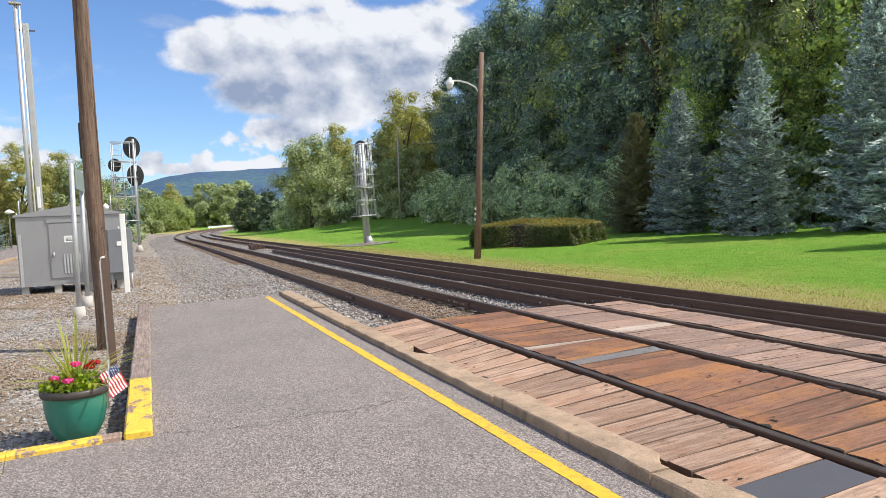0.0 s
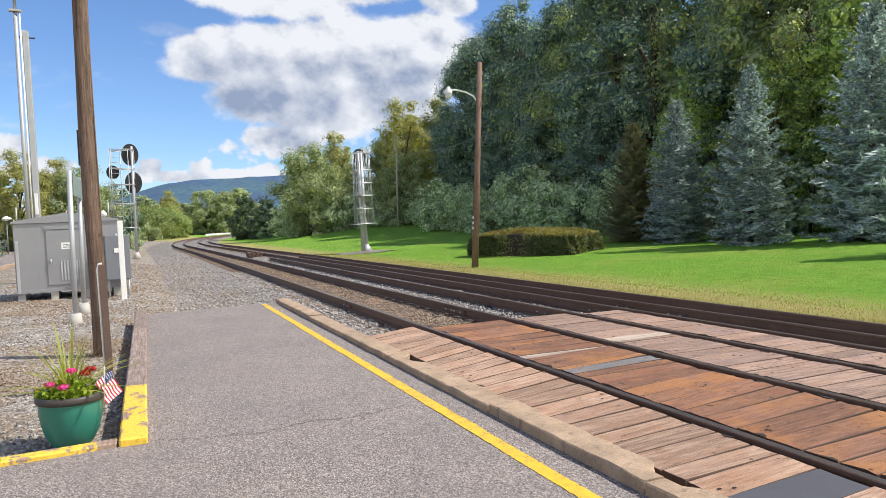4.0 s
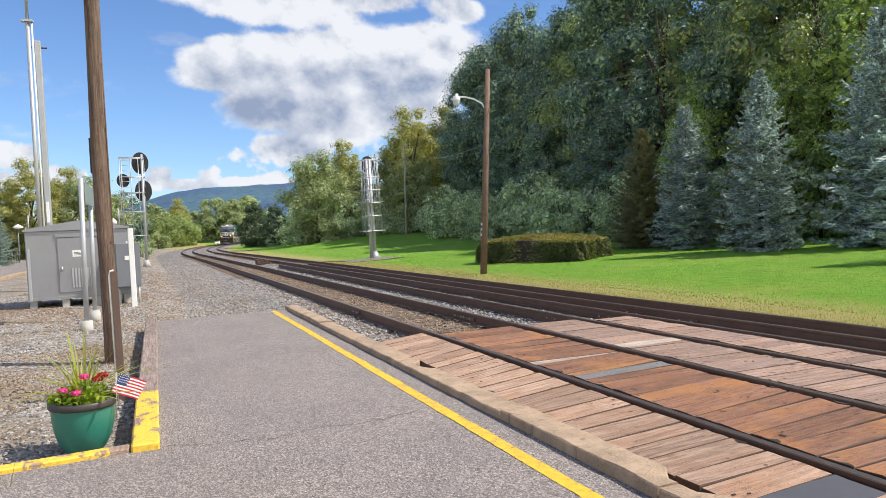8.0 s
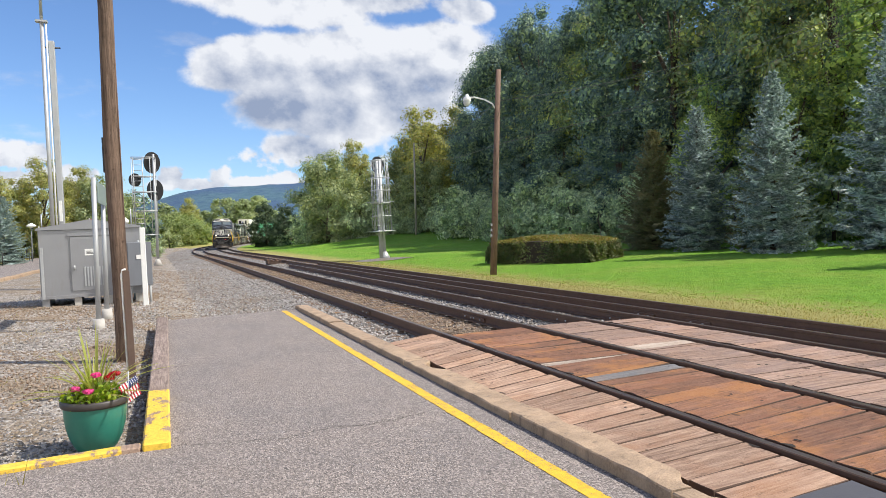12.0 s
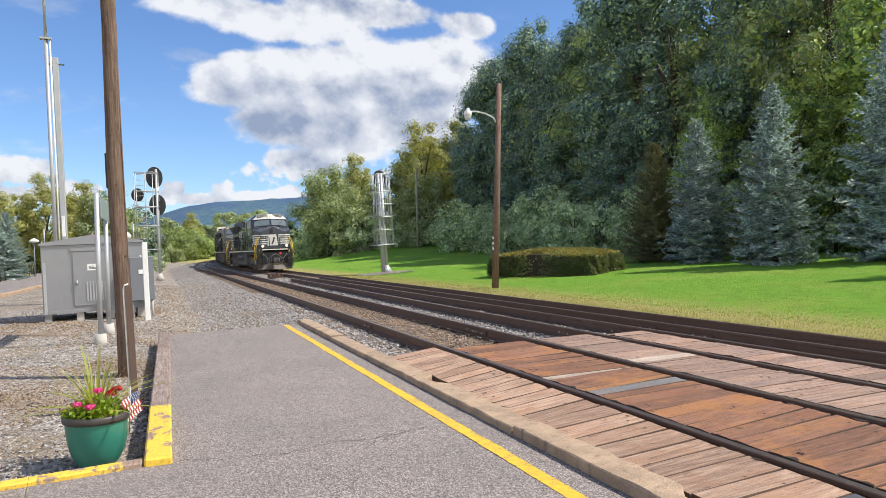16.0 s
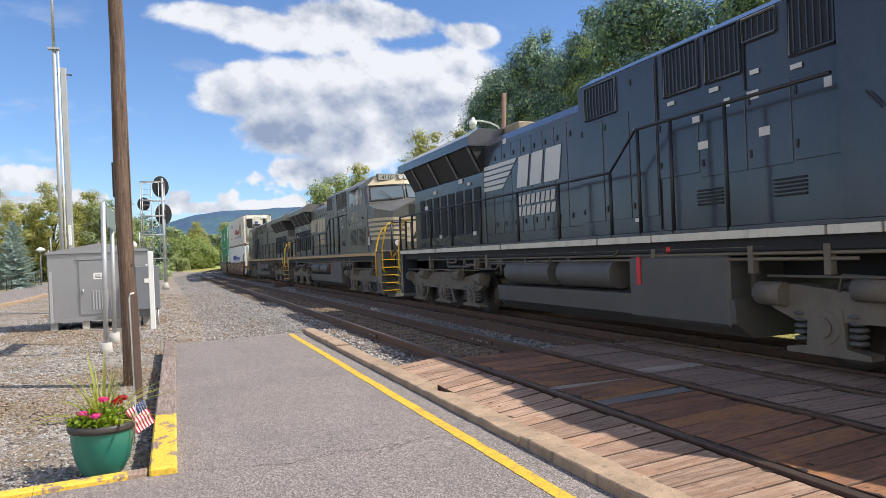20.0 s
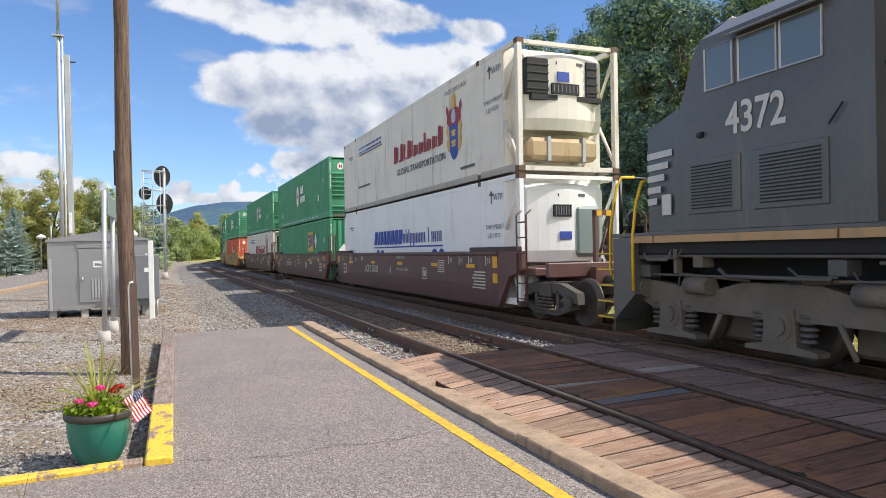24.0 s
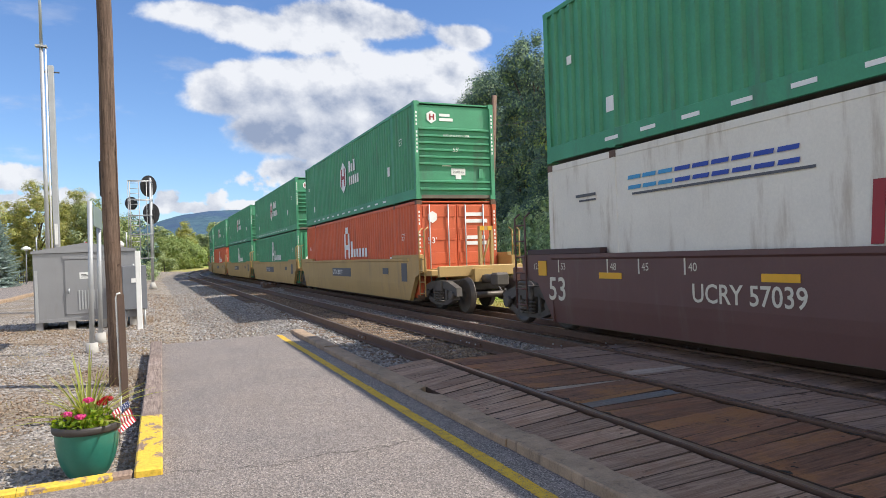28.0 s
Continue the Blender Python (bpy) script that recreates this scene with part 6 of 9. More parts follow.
    s.matrix_basis = place(s, 26.1, 23.6, 0)
    # the last copy stands unseen off to the right, added to shade the lawn
    for x, y, k, kz, a in ((26.6, 29.0, 0.98, 0.93, 100), (29.1, 19.8, 1.32, 1.24, 220), (-13.6, 72.0, 0.98, 0.74, 30), (26.3, 12.6, 1.0, 1.0, 300)):
        c = copy_thing(s, Matrix.Identity(4))
        c.matrix_basis = place(s, x, y, a, k, kz)
    h = spruce("evergreen", "dull brownish-green evergreen among the spruces", 12, 7.0, 2.3, LEAF["dull"], 0.0, 0.15)
    h.matrix_basis = place(h, 26.6, 32.6, 0, 0.95, 1.0)
    for x, y, k, a in ((28.6, 26.6, 0.85, 50), (30.5, 18.0, 0.9, 150), (29.5, 36.0, 0.8, 10)):
        c = copy_thing(h, Matrix.Identity(4))
        c.matrix_basis = place(h, x, y, a, k)


def make_hedge():
    cx, cy, a = 18.75, 30.95, radians(-58)
    z = ground_at(cx, cy)
    h = empty("clipped_hedge", "broad clipped hedge, dark sides and rusty brown top", "hedge", m=Matrix.Translation((cx, cy, z)) @ Matrix.Rotation(a, 4, "Z"))
    rng = np.random.default_rng(9)
    L, W, H = 3.2, 2.3, 1.28
    n_ = 30000
    ang = rng.uniform(0, 6.283, n_)
    c, s = np.cos(ang), np.sin(ang)
    e = 0.45
    px, py = L * np.sign(c) * abs(c) ** e, W * np.sign(s) * abs(s) ** e
    zz = rng.uniform(-0.05, H * 0.80, n_)
    inn = 1 - 0.10 * (zz / H) ** 3 - rng.uniform(0, 0.07, n_) - 0.07 * np.maximum(0, np.sin(ang * 9 + 1) * np.sin(zz * 5 + ang * 3))
    wob = 1 + 0.03 * np.sin(ang * 7) + 0.02 * np.sin(ang * 17 + zz * 4)
    P = np.stack((px * inn * wob, py * inn * wob, zz), -1)
    top = rng.uniform(0, 1, 9000) ** 0.5
    a2 = rng.uniform(0, 6.283, 9000)
    c, s = np.cos(a2), np.sin(a2)
    T = np.stack((L * np.sign(c) * abs(c) ** e * top * 0.97, W * np.sign(s) * abs(s) ** e * top * 0.97, H + 0.05 * np.sin(a2 * 3) - 0.30 * top ** 2.5 + rng.uniform(-.06, .04, 9000)), -1)
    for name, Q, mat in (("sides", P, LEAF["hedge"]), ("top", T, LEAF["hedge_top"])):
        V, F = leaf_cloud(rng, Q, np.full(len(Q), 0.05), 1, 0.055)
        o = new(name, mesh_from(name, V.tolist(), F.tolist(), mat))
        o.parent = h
    bm = bmesh.new()
    k = 40
    lo, hi = [], []
    for i in range(k):
        b = 6.283 * i / k
        c, s = math.cos(b), math.sin(b)
        x, y = 0.79 * L * math.copysign(abs(c) ** e, c), 0.79 * W * math.copysign(abs(s) ** e, s)
        lo.append(bm.verts.new((x, y, -0.1)))
        hi.append(bm.verts.new((x * 0.80, y * 0.80, H - 0.26)))
    for i in range(k):
        bm.faces.new((lo[i], lo[(i + 1) % k], hi[(i + 1) % k], hi[i]))
    bm.faces.new(hi)
    part("twiggy_core", bm, M["soil"], h)


def make_grass():
    """Blades on the near lawn, and weeds in the gravel."""
    rng = np.random.default_rng(17)

    def blades(name, x, y, hmin, hmax, wide, mat, label):
        n_ = len(x)
        z = terrain(x, y)
        a, h = rng.uniform(0, 6.283, n_), rng.uniform(hmin, hmax, n_)
        d = np.stack((np.cos(a), np.sin(a), np.zeros(n_)), -1) * (wide * rng.uniform(0.6, 1.3, n_))[:, None]
        b = np.stack((x, y, z - 0.01), -1)
        t = b + np.stack((rng.normal(0, 0.45, n_) * h, rng.normal(0, 0.45, n_) * h, h), -1)
        V = np.stack((b - d, b + d, t), 1).reshape(-1, 3)
        ob = new(name, mesh_from(name, V.tolist(), (np.arange(n_)[:, None] * 3 + np.arange(3)).tolist(), mat))
        tagged(ob, label, "grass", kind="stuff")
    n_ = 52000
    y = -6 + 52 * rng.random(n_)
    o = 3.9 + 24 * rng.random(n_) ** 1.7
    x = line_x(y) + o
    blades("lawn_grass", x, y, 0.02, 0.05, 0.010, M["blade"], "short bright green mown grass")
    n_ = 26000
    y = -6 + 55 * rng.random(n_) ** 1.2
    x = line_x(y) + 2.45 + abs(rng.normal(0, 1.3, n_))
    blades("dry_grass", x, y, 0.02, 0.065, 0.009, M["blade_dry"], "dry yellowish grass along the track edge")
    n_ = 1500
    x, y = -0.35 - 3.5 * rng.random(n_), 7.5 + 14 * rng.random(n_)
    keep = np.sin(x * 3.1 + y) * np.sin(y * 1.7 + 1) > 0.35
    blades("weeds", x[keep], y[keep], 0.04, 0.14, 0.006, M["blade_dry"], "sparse dry weeds in the gravel")
    blades("tall_weeds", np.array([-1.05, -1.0, -1.1, 0.02, -0.95]), np.array([5.2, 5.25, 5.15, 3.0, 5.3]) * 1.0, 0.2, 0.45, 0.006, M["blade_dry"], "tall dry grass stalks by the edging")


def make_distance():
    """Wooded ridge beyond the valley."""
    n_, rows = 220, 12
    V, F = [], []
    for j in range(rows):
        for i in range(n_):
            az = radians(-75 + 150 * i / (n_ - 1))
            d = 1500 + j * 55
            t = math.degrees(az)
            top = 128 + 24 * math.exp(-((t - 11) / 9) ** 2) + 18 * noise.noise(Vector((t * 0.06, 2, 0))) + 5 * noise.noise(Vector((t * 0.4, 5, 0))) + 1.6 * noise.noise(Vector((t * 2.3, 7, 0)))
            top *= 0.35 + 0.65 * float(smooth(-8, 4, t))
            f_ = j / (rows - 1)
            z = -30 + (top + 30) * f_ ** 0.8 + 4 * noise.noise(Vector((t * 0.8, j * 0.9, 0)))
            V.append((d * math.sin(az), d * math.cos(az), z))
    for j in range(rows - 1):
        for i in range(n_ - 1):
            F.append((j * n_ + i, j * n_ + i + 1, (j + 1) * n_ + i + 1, (j + 1) * n_ + i))
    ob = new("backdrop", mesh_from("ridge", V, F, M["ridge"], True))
    tagged(ob, "distant wooded ridge under the clouds, blue-green with haze in its colour", "hill", kind="structure")


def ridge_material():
    m, n = material("hazy_wooded_ridge")
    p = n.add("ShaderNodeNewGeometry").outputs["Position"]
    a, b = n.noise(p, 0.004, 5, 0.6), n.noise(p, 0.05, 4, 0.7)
    # the blue haze of distance is mixed into these wood colours
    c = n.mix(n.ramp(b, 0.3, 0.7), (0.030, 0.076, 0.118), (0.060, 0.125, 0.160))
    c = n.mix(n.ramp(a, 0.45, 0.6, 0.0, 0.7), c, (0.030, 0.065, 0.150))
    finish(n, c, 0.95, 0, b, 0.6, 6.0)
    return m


M["ridge"] = ridge_material()


# ---- the train ----
M["loco"] = plain("black_loco_paint", (0.045, 0.051, 0.066), 0.17, 0.0, 0.22, 0.8, 30, 0.03, (0.075, 0.068, 0.060), 0.45)
M["loco_dusty"] = plain("dusty_loco_paint", (0.105, 0.104, 0.101), 0.34, 0.0, 0.25, 0.8, 30, 0.05, (0.19, 0.165, 0.13), 0.55)
M["under"] = plain("dusty_underframe", (0.16, 0.135, 0.105), 0.8, 0.1, 0.3, 3, 40, 0.3, (0.15, 0.125, 0.095), 0.6)
M["tank"] = plain("dark_tank_paint", (0.088, 0.084, 0.078), 0.55, 0.0, 0.25, 1.5, 40, 0.1, (0.10, 0.085, 0.065), 0.5)
M["reservoir"] = plain("dusty_reservoir", (0.10, 0.094, 0.086), 0.6, 0.0, 0.2, 2, 40, 0.1, (0.09, 0.08, 0.065), 0.5)
M["plough"] = plain("dusty_plough", (0.115, 0.098, 0.084), 0.65, 0.1, 0.3, 2, 40, 0.2, (0.17, 0.14, 0.11), 0.6)
M["board"] = plain("number_board_face", (0.30, 0.29, 0.26), 0.5, 0, 0.1, 4, 40, 0.05)
M["wheel"] = plain("steel_wheel", (0.10, 0.085, 0.072), 0.5, 0.5, 0.25, 5, 50, 0.1)
M["cream"] = plain("dirty_cream_stripe", (0.62, 0.57, 0.47), 0.5, 0, 0.14, 2, 30, 0.03, (0.30, 0.24, 0.17), 0.5)
M["dusty_cream"] = plain("dusty_cream_stripe", (0.50, 0.42, 0.29), 0.6, 0, 0.16, 2, 30, 0.03, (0.28, 0.22, 0.15), 0.6)
M["stripe"] = plain("white_stripe", (0.57, 0.555, 0.52), 0.45, 0, 0.08, 2, 30, 0.03, (0.40, 0.36, 0.30), 0.4)
M["tan_stripe"] = plain("faded_tan_stripe", (0.46, 0.28, 0.13), 0.5, 0, 0.14, 2, 30, 0.03, (0.25, 0.20, 0.13), 0.5)
M["handrail"] = plain("handrail_yellow", (0.78, 0.48, 0.02), 0.45, 0, 0.08, 5, 40, 0.03)
M["glass"] = glass_material("cab_glass")
M["stack"] = plain("scorched_stack", (0.30, 0.24, 0.17), 0.8, 0, 0.25, 3, 40, 0.2, (0.07, 0.06, 0.05), 0.7)
M["grille"] = plain("dark_grille", (0.012, 0.012, 0.014), 0.7, 0, 0.2, 6, 40, 0.2)
M["lamp_on"] = glow("lit_headlight", (1.0, 0.86, 0.62), 12.0)
M["lamp_halo"] = glow("lit_reflector", (1.0, 0.62, 0.30), 1.25)
M["lamp_rim"] = plain("lamp_housing", (0.10, 0.10, 0.10), 0.4, 0.5, 0.1, 6, 40, 0.05)
M["red_paint"] = plain("red_paint", (0.55, 0.03, 0.03), 0.5, 0, 0.1, 6, 40, 0.03)
M["rubber"] = plain("hose_rubber", (0.10, 0.095, 0.09), 0.6, 0, 0.1, 6, 40, 0.05)


def loft(bm, secs, cap=True):
    """Skin a row of closed sections with the same number of points."""
    rings = [[bm.verts.new(p) for p in s] for s in secs]
    k = len(rings[0])
    fs = []
    for a, b in zip(rings, rings[1:]):
        fs += [bm.faces.new((a[i], a[(i + 1) % k], b[(i + 1) % k], b[i])) for i in range(k)]
    if cap:
        fs += [bm.faces.new(rings[0][::-1]), bm.faces.new(rings[-1])]
    bmesh.ops.recalc_face_normals(bm, faces=fs)
    return fs


def slab(bm, p, q, r, s, t):
    """A thin plate over four corners, t thick along its normal."""
    p, q, r, s = (Vector(v) for v in (p, q, r, s))
    n_ = (q - p).cross(s - p).normalized() * t
    a, b = [bm.verts.new(v) for v in (p, q, r, s)], [bm.verts.new(v + n_) for v in (p, q, r, s)]
    bm.faces.new(b)
    bm.faces.new(a[::-1])
    for i in range(4):
        bm.faces.new((a[i], a[(i + 1) % 4], b[(i + 1) % 4], b[i]))


SIDE = Matrix(((0, 0, -1, 0), (-1, 0, 0, 0), (0, 1, 0, 0), (0, 0, 0, 1)))      # writing on the platform side, read from the left
FRONT = Matrix(((1, 0, 0, 0), (0, 0, -1, 0), (0, 1, 0, 0), (0, 0, 0, 1)))      # writing on the face that leads


def wheelset(parent, y, r=0.5, gauge=0.7525):
    bm = bmesh.new()
    prof = [(0.0, -0.03), (0.12, -0.05), (0.16, -0.02), (0.34, 0.0), (0.40, -0.035), (r, -0.06), (r, 0.05), (r + 0.028, 0.06), (r + 0.028, 0.085), (0.40, 0.08), (0.2, 0.07), (0.0, 0.07)]
    seg = 28
    for sd in (-1, 1):
        rings = [[bm.verts.new((sd * (gauge - d), q * math.cos(2 * math.pi * k / seg), q * math.sin(2 * math.pi * k / seg))) for k in range(seg)] for q, d in prof if q > 0]
        for a, b in zip(rings, rings[1:]):
            for k in range(seg):
                bm.faces.new((a[k], a[(k + 1) % seg], b[(k + 1) % seg], b[k])).smooth = True
        bm.faces.new(rings[0])
        bm.faces.new(rings[-1])
    tube(bm, ((-gauge, 0, 0), (gauge, 0, 0)), 0.085, 12)
    bmesh.ops.recalc_face_normals(bm, faces=bm.faces)
    return part("wheelset", bm, M["wheel"], parent, m=pose(0, y, r))


def loco_truck(parent, yc, flip):
    """A three-axle truck: side frames, boxes, springs; its wheelsets turn."""
    t = part("truck", truck_frame(yc, flip), M["under"], parent)
    for k in (-1, 0, 1):
        for sd in (-1, 1):
            bm = bmesh.new()
            tube(bm, ((sd * 1.10, yc + k * 2.0, 0.53), (sd * 1.29, yc + k * 2.0, 0.53)), 0.20, 14)
            tube(bm, ((sd * 1.29, yc + k * 2.0, 0.53), (sd * 1.32, yc + k * 2.0, 0.53)), 0.12, 12)
            part("axle_box", bm, M["under"], t)
            for d in (-0.36, 0.36):
                bm = bmesh.new()
                for q in range(5):
                    lathe(bm, [(0.05, 0.34 + q * 0.075), (0.105, 0.36 + q * 0.075), (0.105, 0.385 + q * 0.075), (0.05, 0.405 + q * 0.075)], 10, (sd * 1.17, yc + k * 2.0 + d, 0))
                part("spring", bm, M["tank"], t)
    sets = [wheelset(parent, yc + k * 2.0, 0.53) for k in (-1, 0, 1)]
    return sets


def truck_frame(yc, flip):
    bm = bmesh.new()
    for sd in (-1, 1):
        x0, x1 = sorted((sd * 1.08, sd * 1.24))
        prism(bm, [(yc - 2.75, 0.72), (yc - 2.45, 0.60), (yc + 2.45, 0.60), (yc + 2.75, 0.72), (yc + 2.8, 1.0), (yc + 2.4, 1.02), (yc + 1.2, 0.90), (yc + 0.6, 1.05), (yc - 0.6, 1.05), (yc - 1.2, 0.90), (yc - 2.4, 1.02), (yc - 2.8, 1.0)], "x", x0, x1)
        for k in (-1, 0, 1):
            y = yc + 2.0 * k
            prism(bm, [(y - 0.22, 0.75), (y - 0.26, 0.30), (y - 0.55, 0.26), (y - 0.55, 0.20), (y + 0.55, 0.20), (y + 0.55, 0.26), (y + 0.26, 0.30), (y + 0.22, 0.75)], "x", x0 - 0.015, x1 + 0.03)
        for k in (-1, 1):
            tube(bm, ((sd * 1.30, yc + k * 1.1, 0.98), (sd * 1.30, yc + k * 1.55, 0.98)), 0.13, 12)
            tube(bm, ((sd * 1.27, yc + k * 2.5, 0.9), (sd * 1.27, yc + k * 2.9, 0.9)), 0.15, 12)
            tube(bm, ((sd * 1.32, yc + k * 0.4, 1.08), (sd * 1.32, yc + k * 1.7, 1.14), (sd * 1.32, yc + k * 1.75, 0.95)), 0.02, 6)
            tube(bm, ((sd * 1.33, yc + k * 0.9, 0.62), (sd * 1.33, yc + k * 1.1, 0.25)), 0.035, 6)
        tube(bm, ((sd * 1.34, yc - 2.7, 1.12), (sd * 1.34, yc + 2.7, 1.12)), 0.018, 6)
    box(bm, -1.08, 1.08, yc - 0.35, yc + 0.35, 0.62, 1.05)
    for k in (-1, 1):
        box(bm, -0.6, 0.6, yc + k * 1.45 - 0.95, yc + k * 1.45 + 0.95, 0.16, 0.90, 0.05)
    return bm


LOCO_LENGTH = 22.1
BODY = ((0, 0), (0.8, 0.75), (1.95, 1.3), (2.65, 1.85), (3.7, 2.6), (4.35, 3.2), (5.72, 5.0), (6.6, 5.6), (9.15, 7.75), (9.9, 8.55), (10.9, 9.5),
        (12.65, 11.4), (15.75, 15.3), (16.7, 15.45), (17.2, 15.6), (20.9, 20.4), (21.5, 21.3), (22.3, 22.1))


def drawn(y):
    """The length before spacing that comes to lie y behind the leading coupler."""
    a, b = zip(*BODY)
    return float(np.interp(y, b, a))


def body_spacing(lo):
    """Set the body's parts to the true spacing along its length; trucks keep their shape."""
    a, b = zip(*BODY)
    for ob in lo.children_recursive:
        name = ob.name.split(".")[0]
        if name == "wheelset":
            ob.location.y += -0.9 if ob.location.y < 11 else 0.30
        elif name in ("truck", "axle_box", "spring"):
            me = ob.data
            shift = -0.9 if me.vertices[0].co.y < 11 else 0.30
            for v in me.vertices:
                v.co.y += shift
        elif ob.location.length > 0.01:
            ob.location.y = float(np.interp(ob.location.y, a, b))
        else:
            for v in ob.data.vertices:
                v.co.y = float(np.interp(v.co.y, a, b))


def locomotive(number, paint, stripe, sill, label, clean=True):
    """A six-axle road diesel, cab at y = 0 end; the rail is z = 0."""
    lo = empty("locomotive", label, "locomotive", "locomotives")
    P = M[paint]
    # frame, walkway and pilot ends
    bm = bmesh.new()
    box(bm, -1.42, 1.42, drawn(1.56), drawn(21.08), 1.42, 1.70, 0.02)
    box(bm, -0.55, 0.55, 0.75, drawn(21.68), 1.05, 1.45)
    part("frame", bm, M["grille"], lo)
    bm = bmesh.new()
    box(bm, -1.52, 1.52, drawn(1.0), drawn(21.30), 1.70, 1.76, 0.01)
    box(bm, -1.02, 1.02, 0.75, drawn(1.0), 1.70, 1.76)
    box(bm, -1.02, 1.02, drawn(21.30), drawn(21.68), 1.70, 1.76)
    part("walkway", bm, P, lo)
    y = drawn(1.5)
    for i, L in enumerate((0.75, 3.0, 0.9, 3.3, 1.4, 3.1, 2.2, 2.2, 2.4)):
        for xa, xb in ((-1.535, -1.43), (1.43, 1.535)):
            bm = bmesh.new()
            box(bm, xa, xb, y + 0.02, min(y + L - 0.03, drawn(21.29)), 1.60, 1.705)
            part("sill_stripe", bm, M[sill], lo, "pale painted sill stripe")
        y += L
    # nose
    z0 = 1.76
    bm = bmesh.new()
    secs = []
    for yy, w, top in ((1.92, 0.90, 3.17), (1.97, 0.97, 3.18), (2.65, 1.43, 3.32), (3.75, 1.50, 3.52)):
        crown = 0.42 if yy < 2.5 else (0.38 if yy < 3 else 0.27)
        secs.append([(-w, yy, z0), (-w, yy, top), (-w * 0.60, yy, top + crown * 0.40), (0, yy, top + crown), (w * 0.60, yy, top + crown * 0.40), (w, yy, top), (w, yy, z0)])
    loft(bm, secs)
    part("nose", bm, P, lo)
    # five stripes wrap round the nose
    for i in range(5):
        a = 2.17 + 0.172 * i
        b = a + 0.098
        back = 3.55 - 0.12 * (4 - i) + 0.0
        for sd in (-1, 1):
            bm = bmesh.new()
            pts = [(sd * 0.40, 1.912), (sd * 0.905, 1.912), (sd * 0.975, 1.965), (sd * 1.438, 2.65), (sd * 1.505, back)]
            for (xa, ya), (xb, yb) in zip(pts, pts[1:]):
                n_ = Vector((yb - ya, -(xb - xa), 0)).normalized() * 0.012 * (sd if abs(yb - ya) > 1e-6 else 1)
                if n_.x * sd < 0 or (abs(n_.x) < 1e-6 and n_.y > 0):
                    n_ = -n_
                q = [bm.verts.new(Vector((x_, y_, z_)) + n_) for x_, y_, z_ in ((xa, ya, a), (xb, yb, a), (xb, yb, b), (xa, ya, b))]
                bm.faces.new(q)
            part("nose_stripe", bm, M[stripe], lo, "pale band round the nose")
    bm = bmesh.new()
    slab(bm, (-0.50, 1.905, 2.06), (0.36, 1.905, 2.06), (0.24, 1.905, 2.96), (-0.40, 1.905, 2.96), 0.01)
    part("emblem_panel", bm, M[stripe], lo, "pale emblem panel on the nose")
    bm = bmesh.new()
    slab(bm, *[(a, 1.892, b) for a, b in ((-0.20, 2.16), (-0.08, 2.16), (0.10, 2.50), (0.0, 2.60))], 0.004)
    slab(bm, *[(a, 1.892, b) for a, b in ((-0.06, 2.62), (0.14, 2.58), (0.16, 2.66), (0.02, 2.78))], 0.004)
    part("emblem", bm, M["black"], lo, "plain dark emblem shape")
    bm = bmesh.new()
    box(bm, -0.30, 0.0, 1.90, 2.0, 3.0, 3.42)
    part("nose_recess", bm, M["grille"], lo)
    for sd in (-1, 1):
        bm = bmesh.new()
        for zz in (2.0, 2.9):
            tube(bm, ((sd * 0.9, 2.02, zz), (sd * 0.98, 2.08, zz), (sd * 0.98, 2.08, zz + 0.16), (sd * 0.9, 2.02, zz + 0.16)), 0.03, 6)
        part("hinge", bm, P, lo)
        for zz in (2.25, 2.55, 2.85):
            bm = bmesh.new()
            tube(bm, ((sd * 0.30, 1.94, zz), (sd * 0.30, 1.86, zz), (sd * 0.62, 1.86, zz), (sd * 0.62, 1.94, zz)), 0.012, 6)
            part("grab_iron", bm, M["black"], lo)
    # cab
    bm = bmesh.new()
    secs = []
    for yy, top, cr in ((3.62, 3.58, 0.1), (3.70, 3.62, 0.1), (4.02, 4.32, 0.06), (4.06, 4.45, 0.10), (4.25, 4.66, 0.12), (6.6, 4.66, 0.12)):
        w = 1.52
        chamf = 0.45 if yy > 4.03 else 0.10
        secs.append([(-w, yy, z0), (-w, yy, max(z0 + 0.1, top - 0.32)), (-w + chamf, yy, top - 0.02), (0, yy - (0.24 if yy < 4.05 else 0.0), top + cr - 0.02), (w - chamf, yy, top - 0.02), (w, yy, max(z0 + 0.1, top - 0.32)), (w, yy, z0)])
    loft(bm, secs)
    cab = part("cab", bm, P, lo)
    # windshield panes lie on the sloping front
    for sd in (-1, 1):
        bm = bmesh.new()
        e = 0.012
        pts = [(sd * 0.08, 3.475 - e, 3.78), (sd * 1.32, 3.705 - e, 3.68), (sd * 1.26, 3.965 - e, 4.17), (sd * 0.08, 3.745 - e, 4.24)]
        pts = pts if sd > 0 else pts[::-1]
        slab(bm, *pts, 0.012)
        part("windshield", bm, M["glass"], cab, "dark windshield pane reflecting the sky")
        bm = bmesh.new()
        tube(bm, [(sd * 0.06, 3.45, 3.75), (sd * 1.36, 3.68, 3.65), (sd * 1.29, 3.95, 4.20), (sd * 0.06, 3.72, 4.27), (sd * 0.06, 3.45, 3.75)], 0.022, 6)
        part("window_gasket", bm, M["black"], cab)
        bm = bmesh.new()
        tube(bm, ((sd * 0.55, 3.50, 3.72), (sd * 0.75, 3.62, 3.92), (sd * 0.95, 3.72, 4.05)), 0.012, 5)
        part("wiper", bm, M["black"], cab)
    # pale band with number boards and headlights
    bm = bmesh.new()
